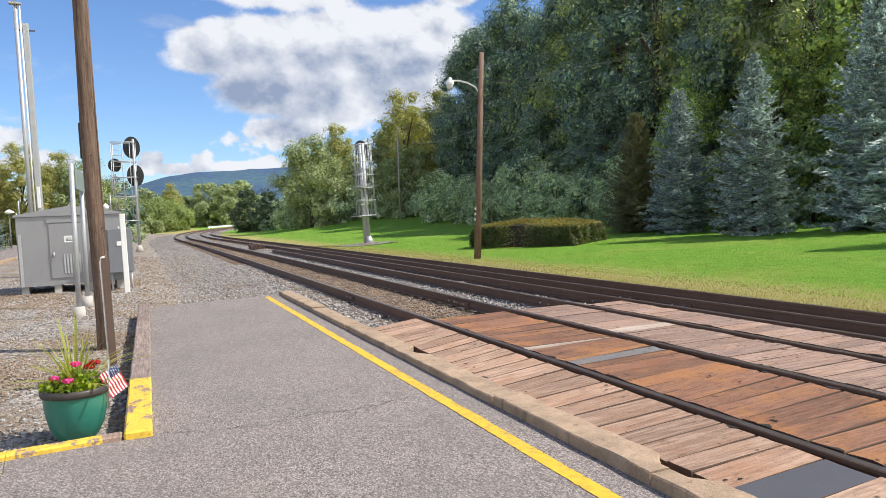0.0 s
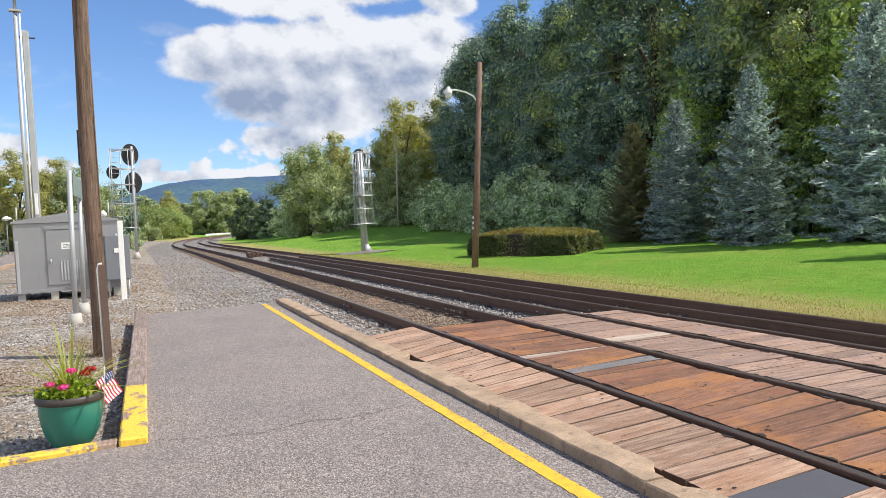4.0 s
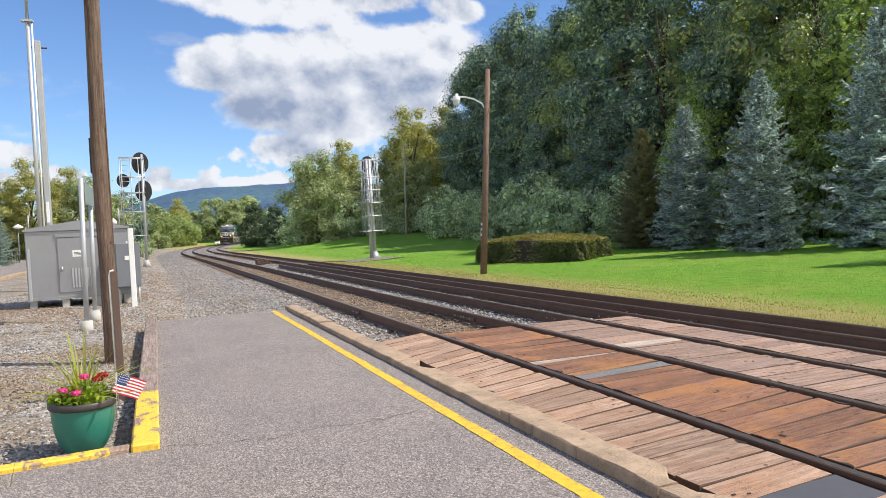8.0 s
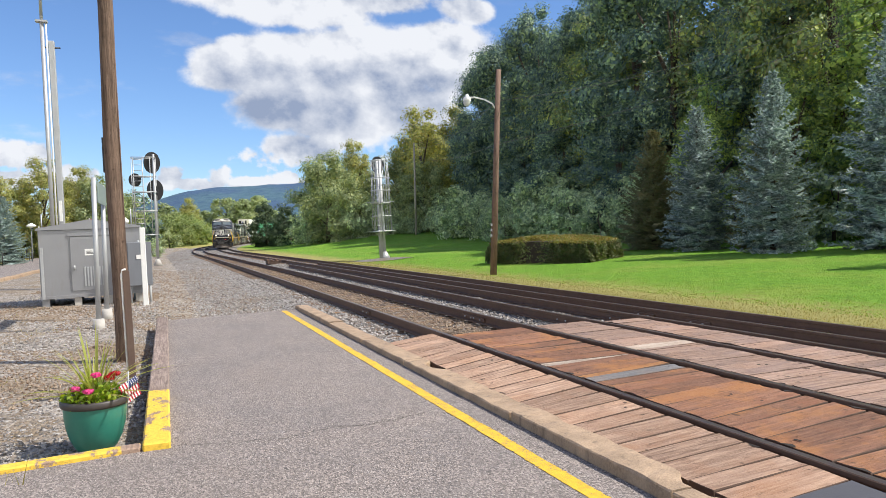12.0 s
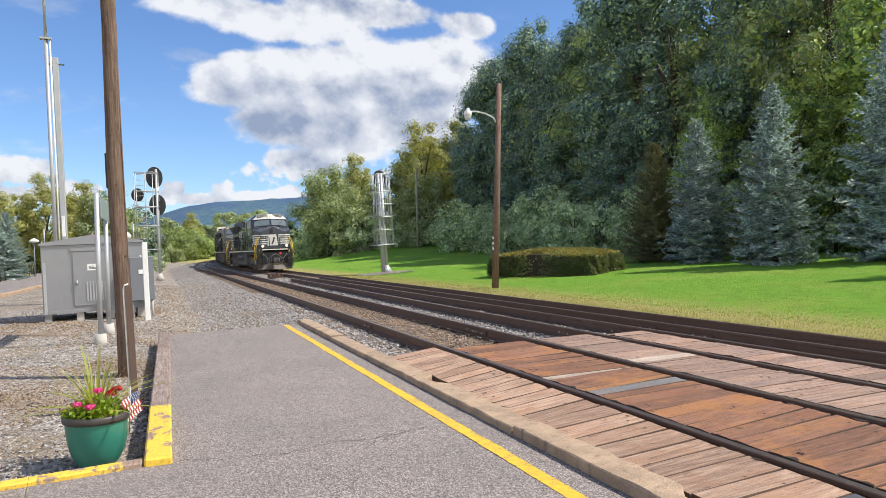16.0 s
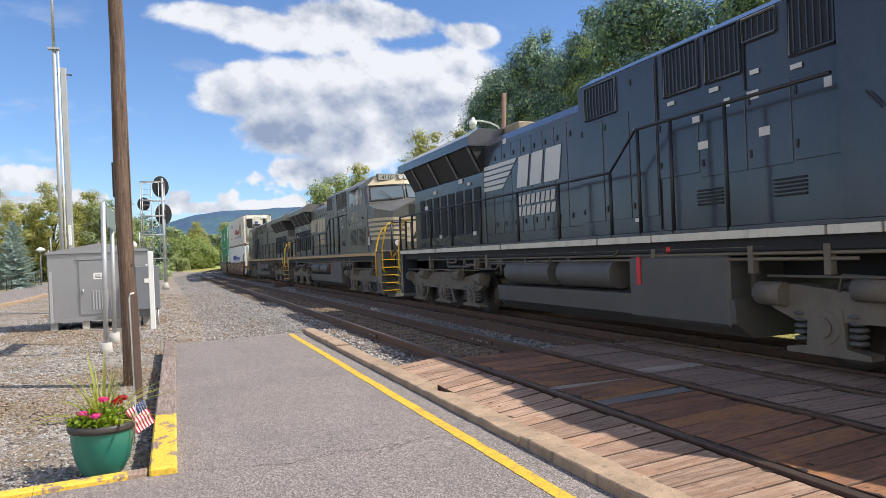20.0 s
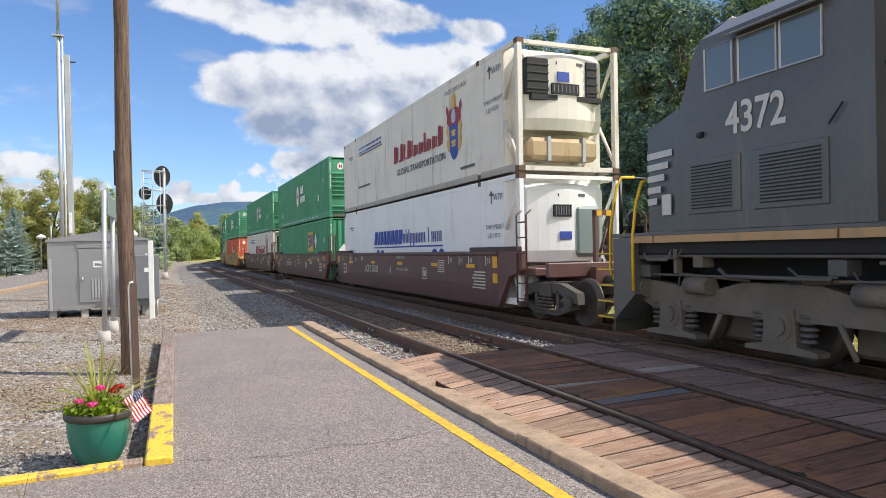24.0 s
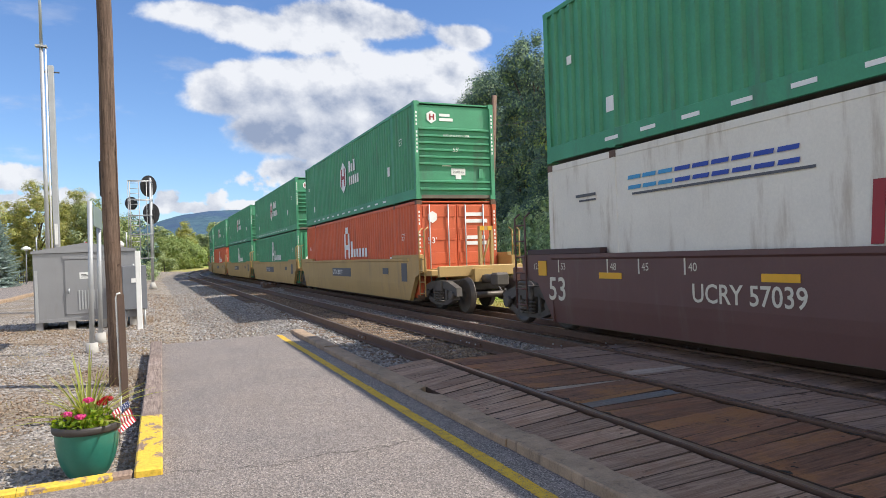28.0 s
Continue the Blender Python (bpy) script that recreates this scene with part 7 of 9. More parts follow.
    for sd in (-1, 1):
        q = [(sd * 0.0, 3.74, 4.30), (sd * 1.38, 3.95, 4.24), (sd * 1.08, 4.03, 4.56), (sd * 0.0, 3.90, 4.62)]
        slab(bm, *(q if sd > 0 else q[::-1]), 0.025)
    slab(bm, (-1.08, 4.05, 4.565), (1.08, 4.05, 4.565), (0.95, 4.25, 4.72), (-0.95, 4.25, 4.72), 0.015)
    part("roof_band", bm, M[stripe], cab, "pale band above the windshield")
    for sd in (-1, 1):
        bm = bmesh.new()
        box(bm, sd * 0.62 - 0.38, sd * 0.62 + 0.38, 3.88, 4.15, 4.42, 4.70, 0.03)
        nb = part("number_board", bm, M["lamp_rim"], cab)
        bm = bmesh.new()
        box(bm, sd * 0.62 - 0.34, sd * 0.62 + 0.34, 3.87, 3.882, 4.45, 4.67)
        part("number_face", bm, M["board"], nb, "white number board face")
        if number:
            lettering("road_number", number, 0.22, M["black"], nb, Matrix.Translation((sd * 0.62, 3.866, 4.485)) @ FRONT, "CENTER", "dark road number")
    bm = bmesh.new()
    box(bm, -0.21, 0.21, 3.84, 4.15, 4.43, 4.70, 0.04)
    part("headlight_box", bm, M[stripe], cab)
    for sd in (-1, 1):
        bm = bmesh.new()
        tube(bm, ((sd * 0.105, 3.78, 4.57), (sd * 0.105, 3.86, 4.57)), 0.10, 14)
        hl = part("headlight", bm, M["lamp_rim"], cab, "round headlight")
        bm = bmesh.new()
        tube(bm, ((sd * 0.105, 3.772, 4.57), (sd * 0.105, 3.782, 4.57)), 0.088, 14)
        part("lamp_glass", bm, M["lamp_halo"] if clean else M["lens"], hl)
        if clean:
            bm = bmesh.new()
            tube(bm, ((sd * 0.105, 3.764, 4.57), (sd * 0.105, 3.770, 4.57)), 0.045, 12)
            part("bulb", bm, M["lamp_on"], hl)
        # ditch lights
        bm = bmesh.new()
        tube(bm, ((sd * 0.95, 0.80, 2.02), (sd * 0.95, 1.0, 2.02)), 0.13, 14)
        dl = part("ditch_light", bm, M["lamp_rim"], lo, "round ditch light above the pilot")
        bm = bmesh.new()
        tube(bm, ((sd * 0.95, 0.79, 2.02), (sd * 0.95, 0.80, 2.02)), 0.105, 14)
        part("lamp_glass", bm, M["lamp_halo"] if clean else M["lens"], dl)
        if clean:
            bm = bmesh.new()
            tube(bm, ((sd * 0.95, 0.775, 2.02), (sd * 0.95, 0.785, 2.02)), 0.05, 12)
            part("bulb", bm, M["lamp_on"], dl)
        bm = bmesh.new()
        box(bm, sd * 0.95 - 0.16, sd * 0.95 + 0.16, 0.78, 1.05, 1.76, 1.90)
        part("light_bracket", bm, M["black"], lo)
    # cab side windows
    for sd in (-1, 1):
        for a, b in ((4.35, 4.72), (4.80, 5.25), (5.29, 5.72)):
            bm = bmesh.new()
            box(bm, sd * 1.525 - 0.01, sd * 1.525 + 0.01, a, b, 3.62, 4.18, 0.004)
            w = part("side_window", bm, M["glass"], cab)
            bm = bmesh.new()
            tube(bm, [(sd * 1.535, a, 3.62), (sd * 1.535, b, 3.62), (sd * 1.535, b, 4.18), (sd * 1.535, a, 4.18), (sd * 1.535, a, 3.62)], 0.018, 5)
            part("window_frame", bm, M["galv"], w, "pale aluminium frame")
        bm = bmesh.new()
        slab(bm, (sd * 1.50, 4.72, 4.30), (sd * 1.50, 5.80, 4.30), (sd * 1.70, 5.80, 4.20), (sd * 1.70, 4.72, 4.20), 0.02 * sd)
        part("sunshade", bm, P, cab)
        for a in (3.95, 4.95):
            bm = bmesh.new()
            box(bm, sd * 1.53 - 0.015, sd * 1.53 + 0.015, a, a + 0.85, 1.98, 2.72, 0.01)
            d = part("louvre_door", bm, P, cab)
            for k in range(14):
                bm = bmesh.new()
                box(bm, sd * 1.55 - 0.02, sd * 1.55 + 0.006, a + 0.1, a + 0.75, 2.05 + k * 0.044, 2.066 + k * 0.044)
                part("louvre", bm, M["grille"], d)
        bm = bmesh.new()
        box(bm, sd * 1.528 - 0.008, sd * 1.528 + 0.008, 3.25, 3.52, 2.0, 2.3)
        part("notice_plate", bm, M["stripe"], cab, "small pale notice plate")
        bm = bmesh.new()
        tube(bm, [(sd * 1.56, 5.85, 2.85), (sd * 1.56, 6.1, 3.05)], 0.015, 5)
        tube(bm, [(sd * 1.54, 4.2, 3.05), (sd * 1.54, 4.3, 3.05)], 0.04, 8)
        part("grab_iron", bm, M["black"], cab)
    if number:
        lettering("road_number", number, 0.56, M[stripe], cab, Matrix.Translation((-1.532, 5.62, 2.98)) @ SIDE, "LEFT", "large pale road number", 0.85, 0.01)
        lettering("road_number", number, 0.56, M[stripe], cab, Matrix.Translation((1.532, 4.62, 2.98)) @ Matrix.Rotation(math.pi, 4, "Z") @ SIDE, "LEFT", "large pale road number", 0.85, 0.01)
        lettering("model_mark", "AC44C6M" if number == "4110" else "AC44CW", 0.18 if number == "4110" else 0.12, M[stripe], cab, Matrix.Translation((-1.532, 4.9 if number != "4110" else 4.95, 2.78)) @ SIDE, "LEFT", "small model lettering")
        if number == "4110":
            lettering("slogan", "DC to AC", 0.19, M[stripe], cab, Matrix.Translation((-1.532, 6.05, 2.76)) @ SIDE, "LEFT", "small pale lettering")
    # hood behind the cab: equipment cabinet a little wider and higher than the engine hood
    aux, end = 6.6, drawn(11.25)
    bm = bmesh.new()
    box(bm, -1.13, 1.13, aux, end, 1.76, 4.52, 0.02)
    cabinet = part("equipment_cabinet", bm, P, lo)
    bm = bmesh.new()
    prism(bm, [(-1.12, 4.52), (1.12, 4.52), (0.86, 4.68), (-0.86, 4.68)], "y", aux, end - 0.02)
    part("cabinet_roof", bm, P, cabinet)
    for sd in (-1, 1):
        for b_, a_, c, d in ((10.95, 10.10, 3.90, 4.42), (8.80, 8.12, 3.84, 4.46), (7.92, 7.33, 3.84, 4.46), (7.22, 6.74, 4.20, 4.44), (6.50, 5.93, 3.82, 4.46)):
            a, b = drawn(a_), drawn(b_)
            bm = bmesh.new()
            box(bm, sd * 1.135 - 0.01, sd * 1.135 + 0.01, a, b, c, d)
            g = part("intake_grille", bm, M["grille"], cabinet)
            k = max(3, int((b_ - a_) / 0.085))
            for i in range(k):
                yy = a + (b - a) * (i + 0.5) / k
                bm = bmesh.new()
                box(bm, sd * 1.145 - 0.012, sd * 1.145 + 0.012, yy - 0.011, yy + 0.011, c, d)
                part("grille_bar", bm, P, g)
            bm = bmesh.new()
            tube(bm, [(sd * 1.15, a - 0.03, c - 0.03), (sd * 1.15, b + 0.03, c - 0.03), (sd * 1.15, b + 0.03, d + 0.03), (sd * 1.15, a - 0.03, d + 0.03), (sd * 1.15, a - 0.03, c - 0.03)], 0.024, 5)
            part("grille_frame", bm, P, g)
        for a_, b_, c, d in ((5.75, 6.50, 2.52, 3.52), (6.54, 7.22, 2.50, 3.54), (7.26, 8.10, 2.50, 3.50), (8.14, 9.00, 2.58, 3.50), (9.06, 9.70, 2.02, 4.40), (9.74, 10.45, 2.02, 3.80), (10.49, 11.18, 2.02, 3.80)):
            a, b = drawn(a_), drawn(b_)
            bm = bmesh.new()
            box(bm, sd * 1.135 - 0.010, sd * 1.135 + 0.010, a, b, c, d, 0.005)
            dr = part("cabinet_door", bm, P, cabinet)
            for zz in (c + 0.15, d - 0.2):
                bm = bmesh.new()
                box(bm, sd * 1.148 - 0.01, sd * 1.148 + 0.012, b - 0.07, b - 0.03, zz, zz + 0.10)
                part("latch", bm, M["black"], dr)
        for a_, b_ in ((6.36, 6.83), (7.71, 8.20)):
            for k in range(5):
                bm = bmesh.new()
                box(bm, sd * 1.14 - 0.012, sd * 1.14 + 0.022, drawn(a_), drawn(b_), 2.10 + 0.05 * k, 2.125 + 0.05 * k)
                part("louvre", bm, M["grille"], cabinet)
        for yy, zz, hh in ((9.0, 1.8, 4.5), (7.24, 3.55, 4.5)):
            bm = bmesh.new()
            box(bm, sd * 1.14 - 0.012, sd * 1.14 + 0.006, drawn(yy) - 0.012, drawn(yy) + 0.012, zz, hh)
            part("seam", bm, M["grille"], cabinet)
        # notices
        for yy, zz, ww in ((8.6, 3.66, 0.16), (7.7, 3.66, 0.18), (7.0, 3.72, 0.17), (6.35, 3.62, 0.2), (9.5, 3.42, 0.1), (9.5, 1.95, 0.14)):
            bm = bmesh.new()
            box(bm, sd * 1.15 - 0.004, sd * 1.15 + 0.004, drawn(yy), drawn(yy) + ww, zz, zz + 0.06)
            part("notice", bm, M["stripe"], cabinet, "small white warning notice")
    h0, h1 = end, 17.2
    bm = bmesh.new()
    prism(bm, [(-1.05, 1.76), (1.05, 1.76), (1.05, 4.14), (0.80, 4.36), (-0.80, 4.36), (-1.05, 4.14)], "y", h0, h1)
    hood = part("engine_hood", bm, P, lo)
    for sd in (-1, 1):
        for k in range(9):
            a, b = drawn(11.32 + k * 0.475), drawn(11.32 + k * 0.475 + 0.45)
            bm = bmesh.new()
            box(bm, sd * 1.055 - 0.012, sd * 1.055 + 0.012, a, b, 1.98, 4.02, 0.006)
            dr = part("hood_door", bm, P, hood)
            for zz in (2.15, 3.72):
                bm = bmesh.new()
                box(bm, sd * 1.072 - 0.01, sd * 1.072 + 0.01, b - 0.12, b - 0.07, zz, zz + 0.1)
                part("latch", bm, M["black"], dr)
    # insignia as plain shapes: streaks with slanting ends, blocks and two bars
    px = -1.078
    for i in range(5):
        bm = bmesh.new()
        zz = 3.03 + i * 0.128
        slab(bm, (px, drawn(16.02 - 0.012 * i), zz), (px, drawn(14.62 - 0.16 * i), zz), (px, drawn(14.48 - 0.16 * i), zz + 0.092), (px, drawn(16.0 - 0.012 * i), zz + 0.092), 0.006)
        part("insignia_streak", bm, M[stripe], hood, "pale painted streak")
    for y0_, y1_ in ((13.90, 13.42), (13.30, 12.82), (12.70, 12.10)):
        bm = bmesh.new()
        slab(bm, (px, drawn(y0_), 2.95), (px, drawn(y1_), 2.95), (px, drawn(y1_ - 0.14), 3.63), (px, drawn(y0_ - 0.14), 3.63), 0.006)
        part("insignia_block", bm, M[stripe], hood, "pale slanted block")
    for zz in (2.57, 2.32):
        for k in range(8):
            bm = bmesh.new()
            a, b = drawn(13.90 - 0.207 * k), drawn(13.90 - 0.207 * k - 0.15)
            slab(bm, (px, a, zz), (px, b, zz), (px, b - 0.04, zz + 0.2), (px, a - 0.04, zz + 0.2), 0.006)
            part("insignia_bar", bm, M[stripe], hood, "pale plain bar")
    # exhaust stack
    bm = bmesh.new()
    box(bm, -0.50, 0.50, drawn(14.8), drawn(15.75), 4.33, 4.66, 0.03)
    part("exhaust_stack", bm, M["stack"], hood, "scorched tan exhaust stack")
    # radiator section with its overhanging wings
    bm = bmesh.new()
    box(bm, -1.10, 1.10, 17.2, drawn(20.85), 1.76, 3.55, 0.02)
    rad = part("radiator_body", bm, P, lo)
    bm = bmesh.new()
    prism(bm, [(-1.10, 3.55), (1.10, 3.55), (1.42, 4.15), (1.42, 4.2), (-1.42, 4.2), (-1.42, 4.15)], "y", 17.2, drawn(20.85))
    part("radiator_flare", bm, M["grille"], rad)
    bm = bmesh.new()
    prism(bm, [(-1.50, 4.17), (1.50, 4.17), (1.50, 4.42), (1.2, 4.60), (-1.2, 4.60), (-1.50, 4.40)], "y", drawn(15.55), drawn(21.25))
    part("radiator_wing", bm, P, rad, "overhanging radiator roof")
    for sd in (-1, 1):
        for k in range(8):
            a = 17.35 + k * 0.45
            bm = bmesh.new()
            box(bm, sd * 1.11 - 0.01, sd * 1.11 + 0.01, a, a + 0.30, 2.05, 3.2)
            part("radiator_grille", bm, M["grille"], rad)
        for k in range(4):
            bm = bmesh.new()
            x0 = sd * 1.12
            slab(bm, (x0, 17.25 + k * 1.1, 3.56), (x0, 17.33 + k * 1.1, 3.56), (sd * 1.44, 17.33 + k * 1.1, 4.16), (sd * 1.44, 17.25 + k * 1.1, 4.16), 0.03 * sd)
            part("flare_rib", bm, P, rad)
    # small pale labels along the body
    random.seed(77)
    for k in range(16):
        yy, zz = random.uniform(7, 20.5), random.choice((2.0, 2.9, 3.3, 3.4, 4.05))
        xx = -1.145 if yy < 9.7 else (-1.052 if yy < 17 else -1.122)
        bm = bmesh.new()
        box(bm, xx - 0.004, xx + 0.004, yy, yy + random.uniform(0.12, 0.25), zz, zz + random.uniform(0.06, 0.12))
        part("label_plate", bm, M["stripe"], lo, "small pale label")
    # railings
    for sd in (-1, 1):
        bm = bmesh.new()
        tube(bm, [(sd * 1.50, drawn(5.7), 3.36), (sd * 1.50, drawn(9.1), 3.36), (sd * 1.50, drawn(9.8), 2.78), (sd * 1.50, drawn(21.2), 2.78)], 0.024, 6)
        part("handrail", bm, M["black"], lo)
        for yy in (drawn(7.25), drawn(8.3), drawn(9.05), drawn(9.8), drawn(11.45), drawn(13.1), drawn(15.0), drawn(16.8), drawn(18.4), drawn(20.0), drawn(21.2)):
            bm = bmesh.new()
            tube(bm, ((sd * 1.50, yy, 1.72), (sd * 1.50, yy, 3.36 if yy < drawn(9.2) else 2.78)), 0.030, 6)
            part("stanchion", bm, M["black"], lo)
        # corner steps: treads between the pilot and a hanging side plate, with bent handrails
        for k, inner, outer, t0, t1, p0, p1 in ((1, 1.56, 0.90, 0.54, 0.98, 1.0, 1.56), (-1, 21.12, 21.5, 21.33, 21.84, 21.31, 21.08)):
            inner, outer, t0, t1, p0, p1 = [drawn(v) for v in (inner, outer, t0, t1, p0, p1)]
            if k > 0 or number == "4372":
                bm = bmesh.new()
                tube(bm, [(sd * 1.53, inner, 0.85), (sd * 1.53, inner, 1.72), (sd * 1.42, inner - 0.06 * k, 2.25), (sd * 1.26, inner - 0.14 * k, 2.58), (sd * 1.12, inner - 0.14 * k, 2.62)], 0.028, 7)
                part("corner_handrail", bm, M["handrail"], lo, "yellow corner handrail")
            bm = bmesh.new()
            tube(bm, [(sd * 1.26, outer, 0.98), (sd * 1.42, outer - 0.02 * k, 1.02), (sd * 1.48, outer - 0.03 * k, 1.16), (sd * 1.48, outer, 1.85), (sd * 1.34, outer - 0.01 * k, 2.55), (sd * 1.24, outer - 0.02 * k, 2.71), (sd * 0.98, outer - 0.02 * k, 2.72)], 0.028, 7)
            part("corner_handrail", bm, M["handrail"], lo, "yellow corner handrail")
            bm = bmesh.new()
            tube(bm, [(sd * 1.15, outer - 0.15 * k, 1.45), (sd * 1.2, outer - 0.2 * k, 1.72), (sd * 1.05, outer - 0.22 * k, 1.88), (sd * 0.98, outer - 0.2 * k, 1.72), (sd * 1.12, outer - 0.15 * k, 1.5)], 0.025, 7)
            part("cut_lever", bm, M["handrail"], lo, "yellow uncoupling lever")
            lo_y, hi_y = sorted((t0, t1))
            x0, x1 = sorted((sd * 1.03, sd * 1.48))
            for q in range(5):
                bm = bmesh.new()
                zz = 0.36 + q * 0.265
                box(bm, x0, x1, lo_y, hi_y, zz, zz + 0.03)
                st = part("step", bm, P, lo)
                bm = bmesh.new()
                xa, xb = sorted((sd * 1.482, sd * 1.505))
                box(bm, xa, xb, lo_y, hi_y, zz + 0.008, zz + 0.032)
                ya, yb = (lo_y - 0.022, lo_y - 0.002) if k > 0 else (hi_y + 0.002, hi_y + 0.022)
                box(bm, x0, x1, ya, yb, zz + 0.008, zz + 0.032)
                part("step_edge", bm, M["grille" if clean and k > 0 else "handrail"], st, "" if clean and k > 0 else "worn yellow step edge")
            bm = bmesh.new()
            xa, xb = sorted((sd * 1.005, sd * 1.025))
            box(bm, xa, xb, lo_y, hi_y, 0.34, 1.69)
            part("step_back", bm, P, lo)
            bm = bmesh.new()
            x0, x1 = sorted((sd * 1.0, sd * 1.50))
            prism(bm, [(p0, 0.35), (p1, 0.8 if k > 0 else 0.36), (p1, 1.69), (p0, 1.69)], "x", x0, x1)
            part("step_side", bm, P, lo)
    # end railings, couplers, hoses, plough
    for ye, k in ((0.80, 1), (drawn(21.66), -1)):
        for x in (-1.16, -0.42, 0.42, 1.16):
            bm = bmesh.new()
            tube(bm, ((x, ye, 1.75), (x, ye, 2.72)), 0.036, 6)
            part("end_stanchion", bm, M["black"], lo)
        for a, b in ((-1.16, -0.42), (0.42, 1.16)):
            bm = bmesh.new()
            tube(bm, ((a, ye, 2.72), (b, ye, 2.72)), 0.025, 6)
            part("end_rail", bm, M["black"], lo)
        bm = bmesh.new()
        box(bm, -1.02, 1.02, min(ye - 0.1 * k, ye), max(ye - 0.1 * k, ye), 1.69, 1.77)
        part("end_sill", bm, M[sill], lo, "pale painted end sill")
        bm = bmesh.new()
        box(bm, -1.05, 1.05, min(ye, ye + 0.12 * k), max(ye, ye + 0.12 * k), 0.6, 1.55)
        part("pilot", bm, M["grille"], lo)
        bm = bmesh.new()
        tube(bm, ((0, ye + 0.5 * k, 0.88), (0, ye - 0.25 * k, 0.88)), 0.13, 8)
        box(bm, -0.22, 0.20, min(ye - 0.25 * k, ye - 0.62 * k), max(ye - 0.25 * k, ye - 0.62 * k), 0.70, 1.06, 0.05)
        box(bm, 0.10, 0.24, min(ye - 0.5 * k, ye - 0.78 * k), max(ye - 0.5 * k, ye - 0.78 * k), 0.72, 1.04, 0.04)
        part("coupler", bm, M["tank"], lo)
        for sd in (-1, 1):
            bm = bmesh.new()
            tube(bm, [(sd * 0.95, ye, 1.36), (sd * 0.90, ye - 0.16 * k, 1.34), (sd * 0.62, ye - 0.25 * k, 1.02), (sd * 0.40, ye - 0.28 * k, 1.10), (sd * 0.22, ye - 0.28 * k, 1.30), (0.02, ye - 0.26 * k, 1.36)], 0.03, 7)
            part("air_hose", bm, M["rubber"], lo)
            bm = bmesh.new()
            tube(bm, ((sd * 0.95, ye, 1.36), (sd * 0.95, ye - 0.14 * k, 1.30)), 0.09, 10)
            part("cable_socket", bm, M["under"], lo)
        bm = bmesh.new()
        tube(bm, ((0.42, ye - 0.02 * k, 1.40), (0.42, ye - 0.12 * k, 1.40)), 0.09, 10)
        part("marker", bm, M["red_paint"], lo, "red marker")
    bm = bmesh.new()
    secs = []
    for x in np.linspace(-1.36, 1.36, 13):
        bow = 0.28 * (1 - (x / 1.36) ** 2)
        top = 0.66 if abs(x) < 0.5 else (0.80 if abs(x) < 0.75 else 1.08)
        secs.append([(x, 0.95 - bow, 0.12), (x, 0.80 - bow, 0.14), (x, 1.00 - bow * 0.8, 0.50), (x, 0.86 - bow * 0.3, top), (x, 0.92 - bow * 0.3, top), (x, 1.08 - bow * 0.8, 0.50)])
    loft(bm, secs)
    part("plough", bm, M["plough" if clean else "tank"], lo, "dusty curved snow plough blade")
    # tank and reservoirs
    bm = bmesh.new()
    prism(bm, [(-1.12, 0.28), (1.12, 0.28), (1.40, 0.48), (1.42, 0.80), (1.05, 0.84), (1.05, 1.40), (-1.05, 1.40), (-1.05, 0.84), (-1.42, 0.80), (-1.40, 0.48)], "y", 8.6, 15.0)
    part("fuel_tank", bm, M["tank"], lo)
    for sd in (-1, 1):
        for a, b in ((11.3, 12.85), (13.1, 14.6)):
            bm = bmesh.new()
            tube(bm, [(sd * 1.26, a, 1.1), (sd * 1.26, a + 0.02, 1.1), (sd * 1.26, b - 0.02, 1.1), (sd * 1.26, b, 1.1)], 0.25, 18)
            part("air_reservoir", bm, M["reservoir"], lo, "dusty grey-brown air reservoir")
        bm = bmesh.new()
        box(bm, min(sd * 1.0, sd * 1.44), max(sd * 1.0, sd * 1.44), 8.7, 10.9, 0.42, 1.40, 0.05)
        part("battery_box", bm, M["tank"], lo)
        bm = bmesh.new()
        box(bm, sd * 1.45 - 0.008, sd * 1.45 + 0.008, 10.55, 10.65, 0.95, 1.38)
        part("sight_glass", bm, M["red_paint"], lo, "red gauge strip")
        bm = bmesh.new()
        tube(bm, ((sd * 1.38, 9.9, 1.44), (sd * 1.38, 9.9, 1.52)), 0.06, 8)
        part("filler_cap", bm, M["red_paint"], lo, "red filler cap")
        bm = bmesh.new()
        for zz, a, b in ((1.40, 2.0, 20.5), (1.33, 6.5, 16.0), (1.48, 8.0, 19.0)):
            tube(bm, ((sd * 1.40, a, zz), (sd * 1.40, b, zz)), 0.022, 6)
        for yy in (3.4, 6.9, 8.2, 10.2, 15.4, 16.6, 19.6):
            box(bm, sd * 1.38 - 0.05, sd * 1.38 + 0.05, yy, yy + 0.1, 1.15, 1.5)
        part("pipework", bm, M["under"], lo)
    # fittings that crowd the underframe, and more hoses at the ends
    rnd = random.Random(len(number) + int(number))
    for sd in (-1, 1):
        for k in range(22):
            yy = rnd.uniform(2.2, 20.2)
            bm = bmesh.new()
            kind = rnd.randrange(3)
            zz = rnd.uniform(1.12, 1.42)
            if kind == 0:
                x0, x1 = sorted((sd * 1.20, sd * rnd.uniform(1.36, 1.46)))
                box(bm, x0, x1, yy, yy + rnd.uniform(0.1, 0.35), zz - rnd.uniform(0.05, 0.16), zz + 0.1, 0.01)
            elif kind == 1:
                L = rnd.uniform(0.5, 1.9)
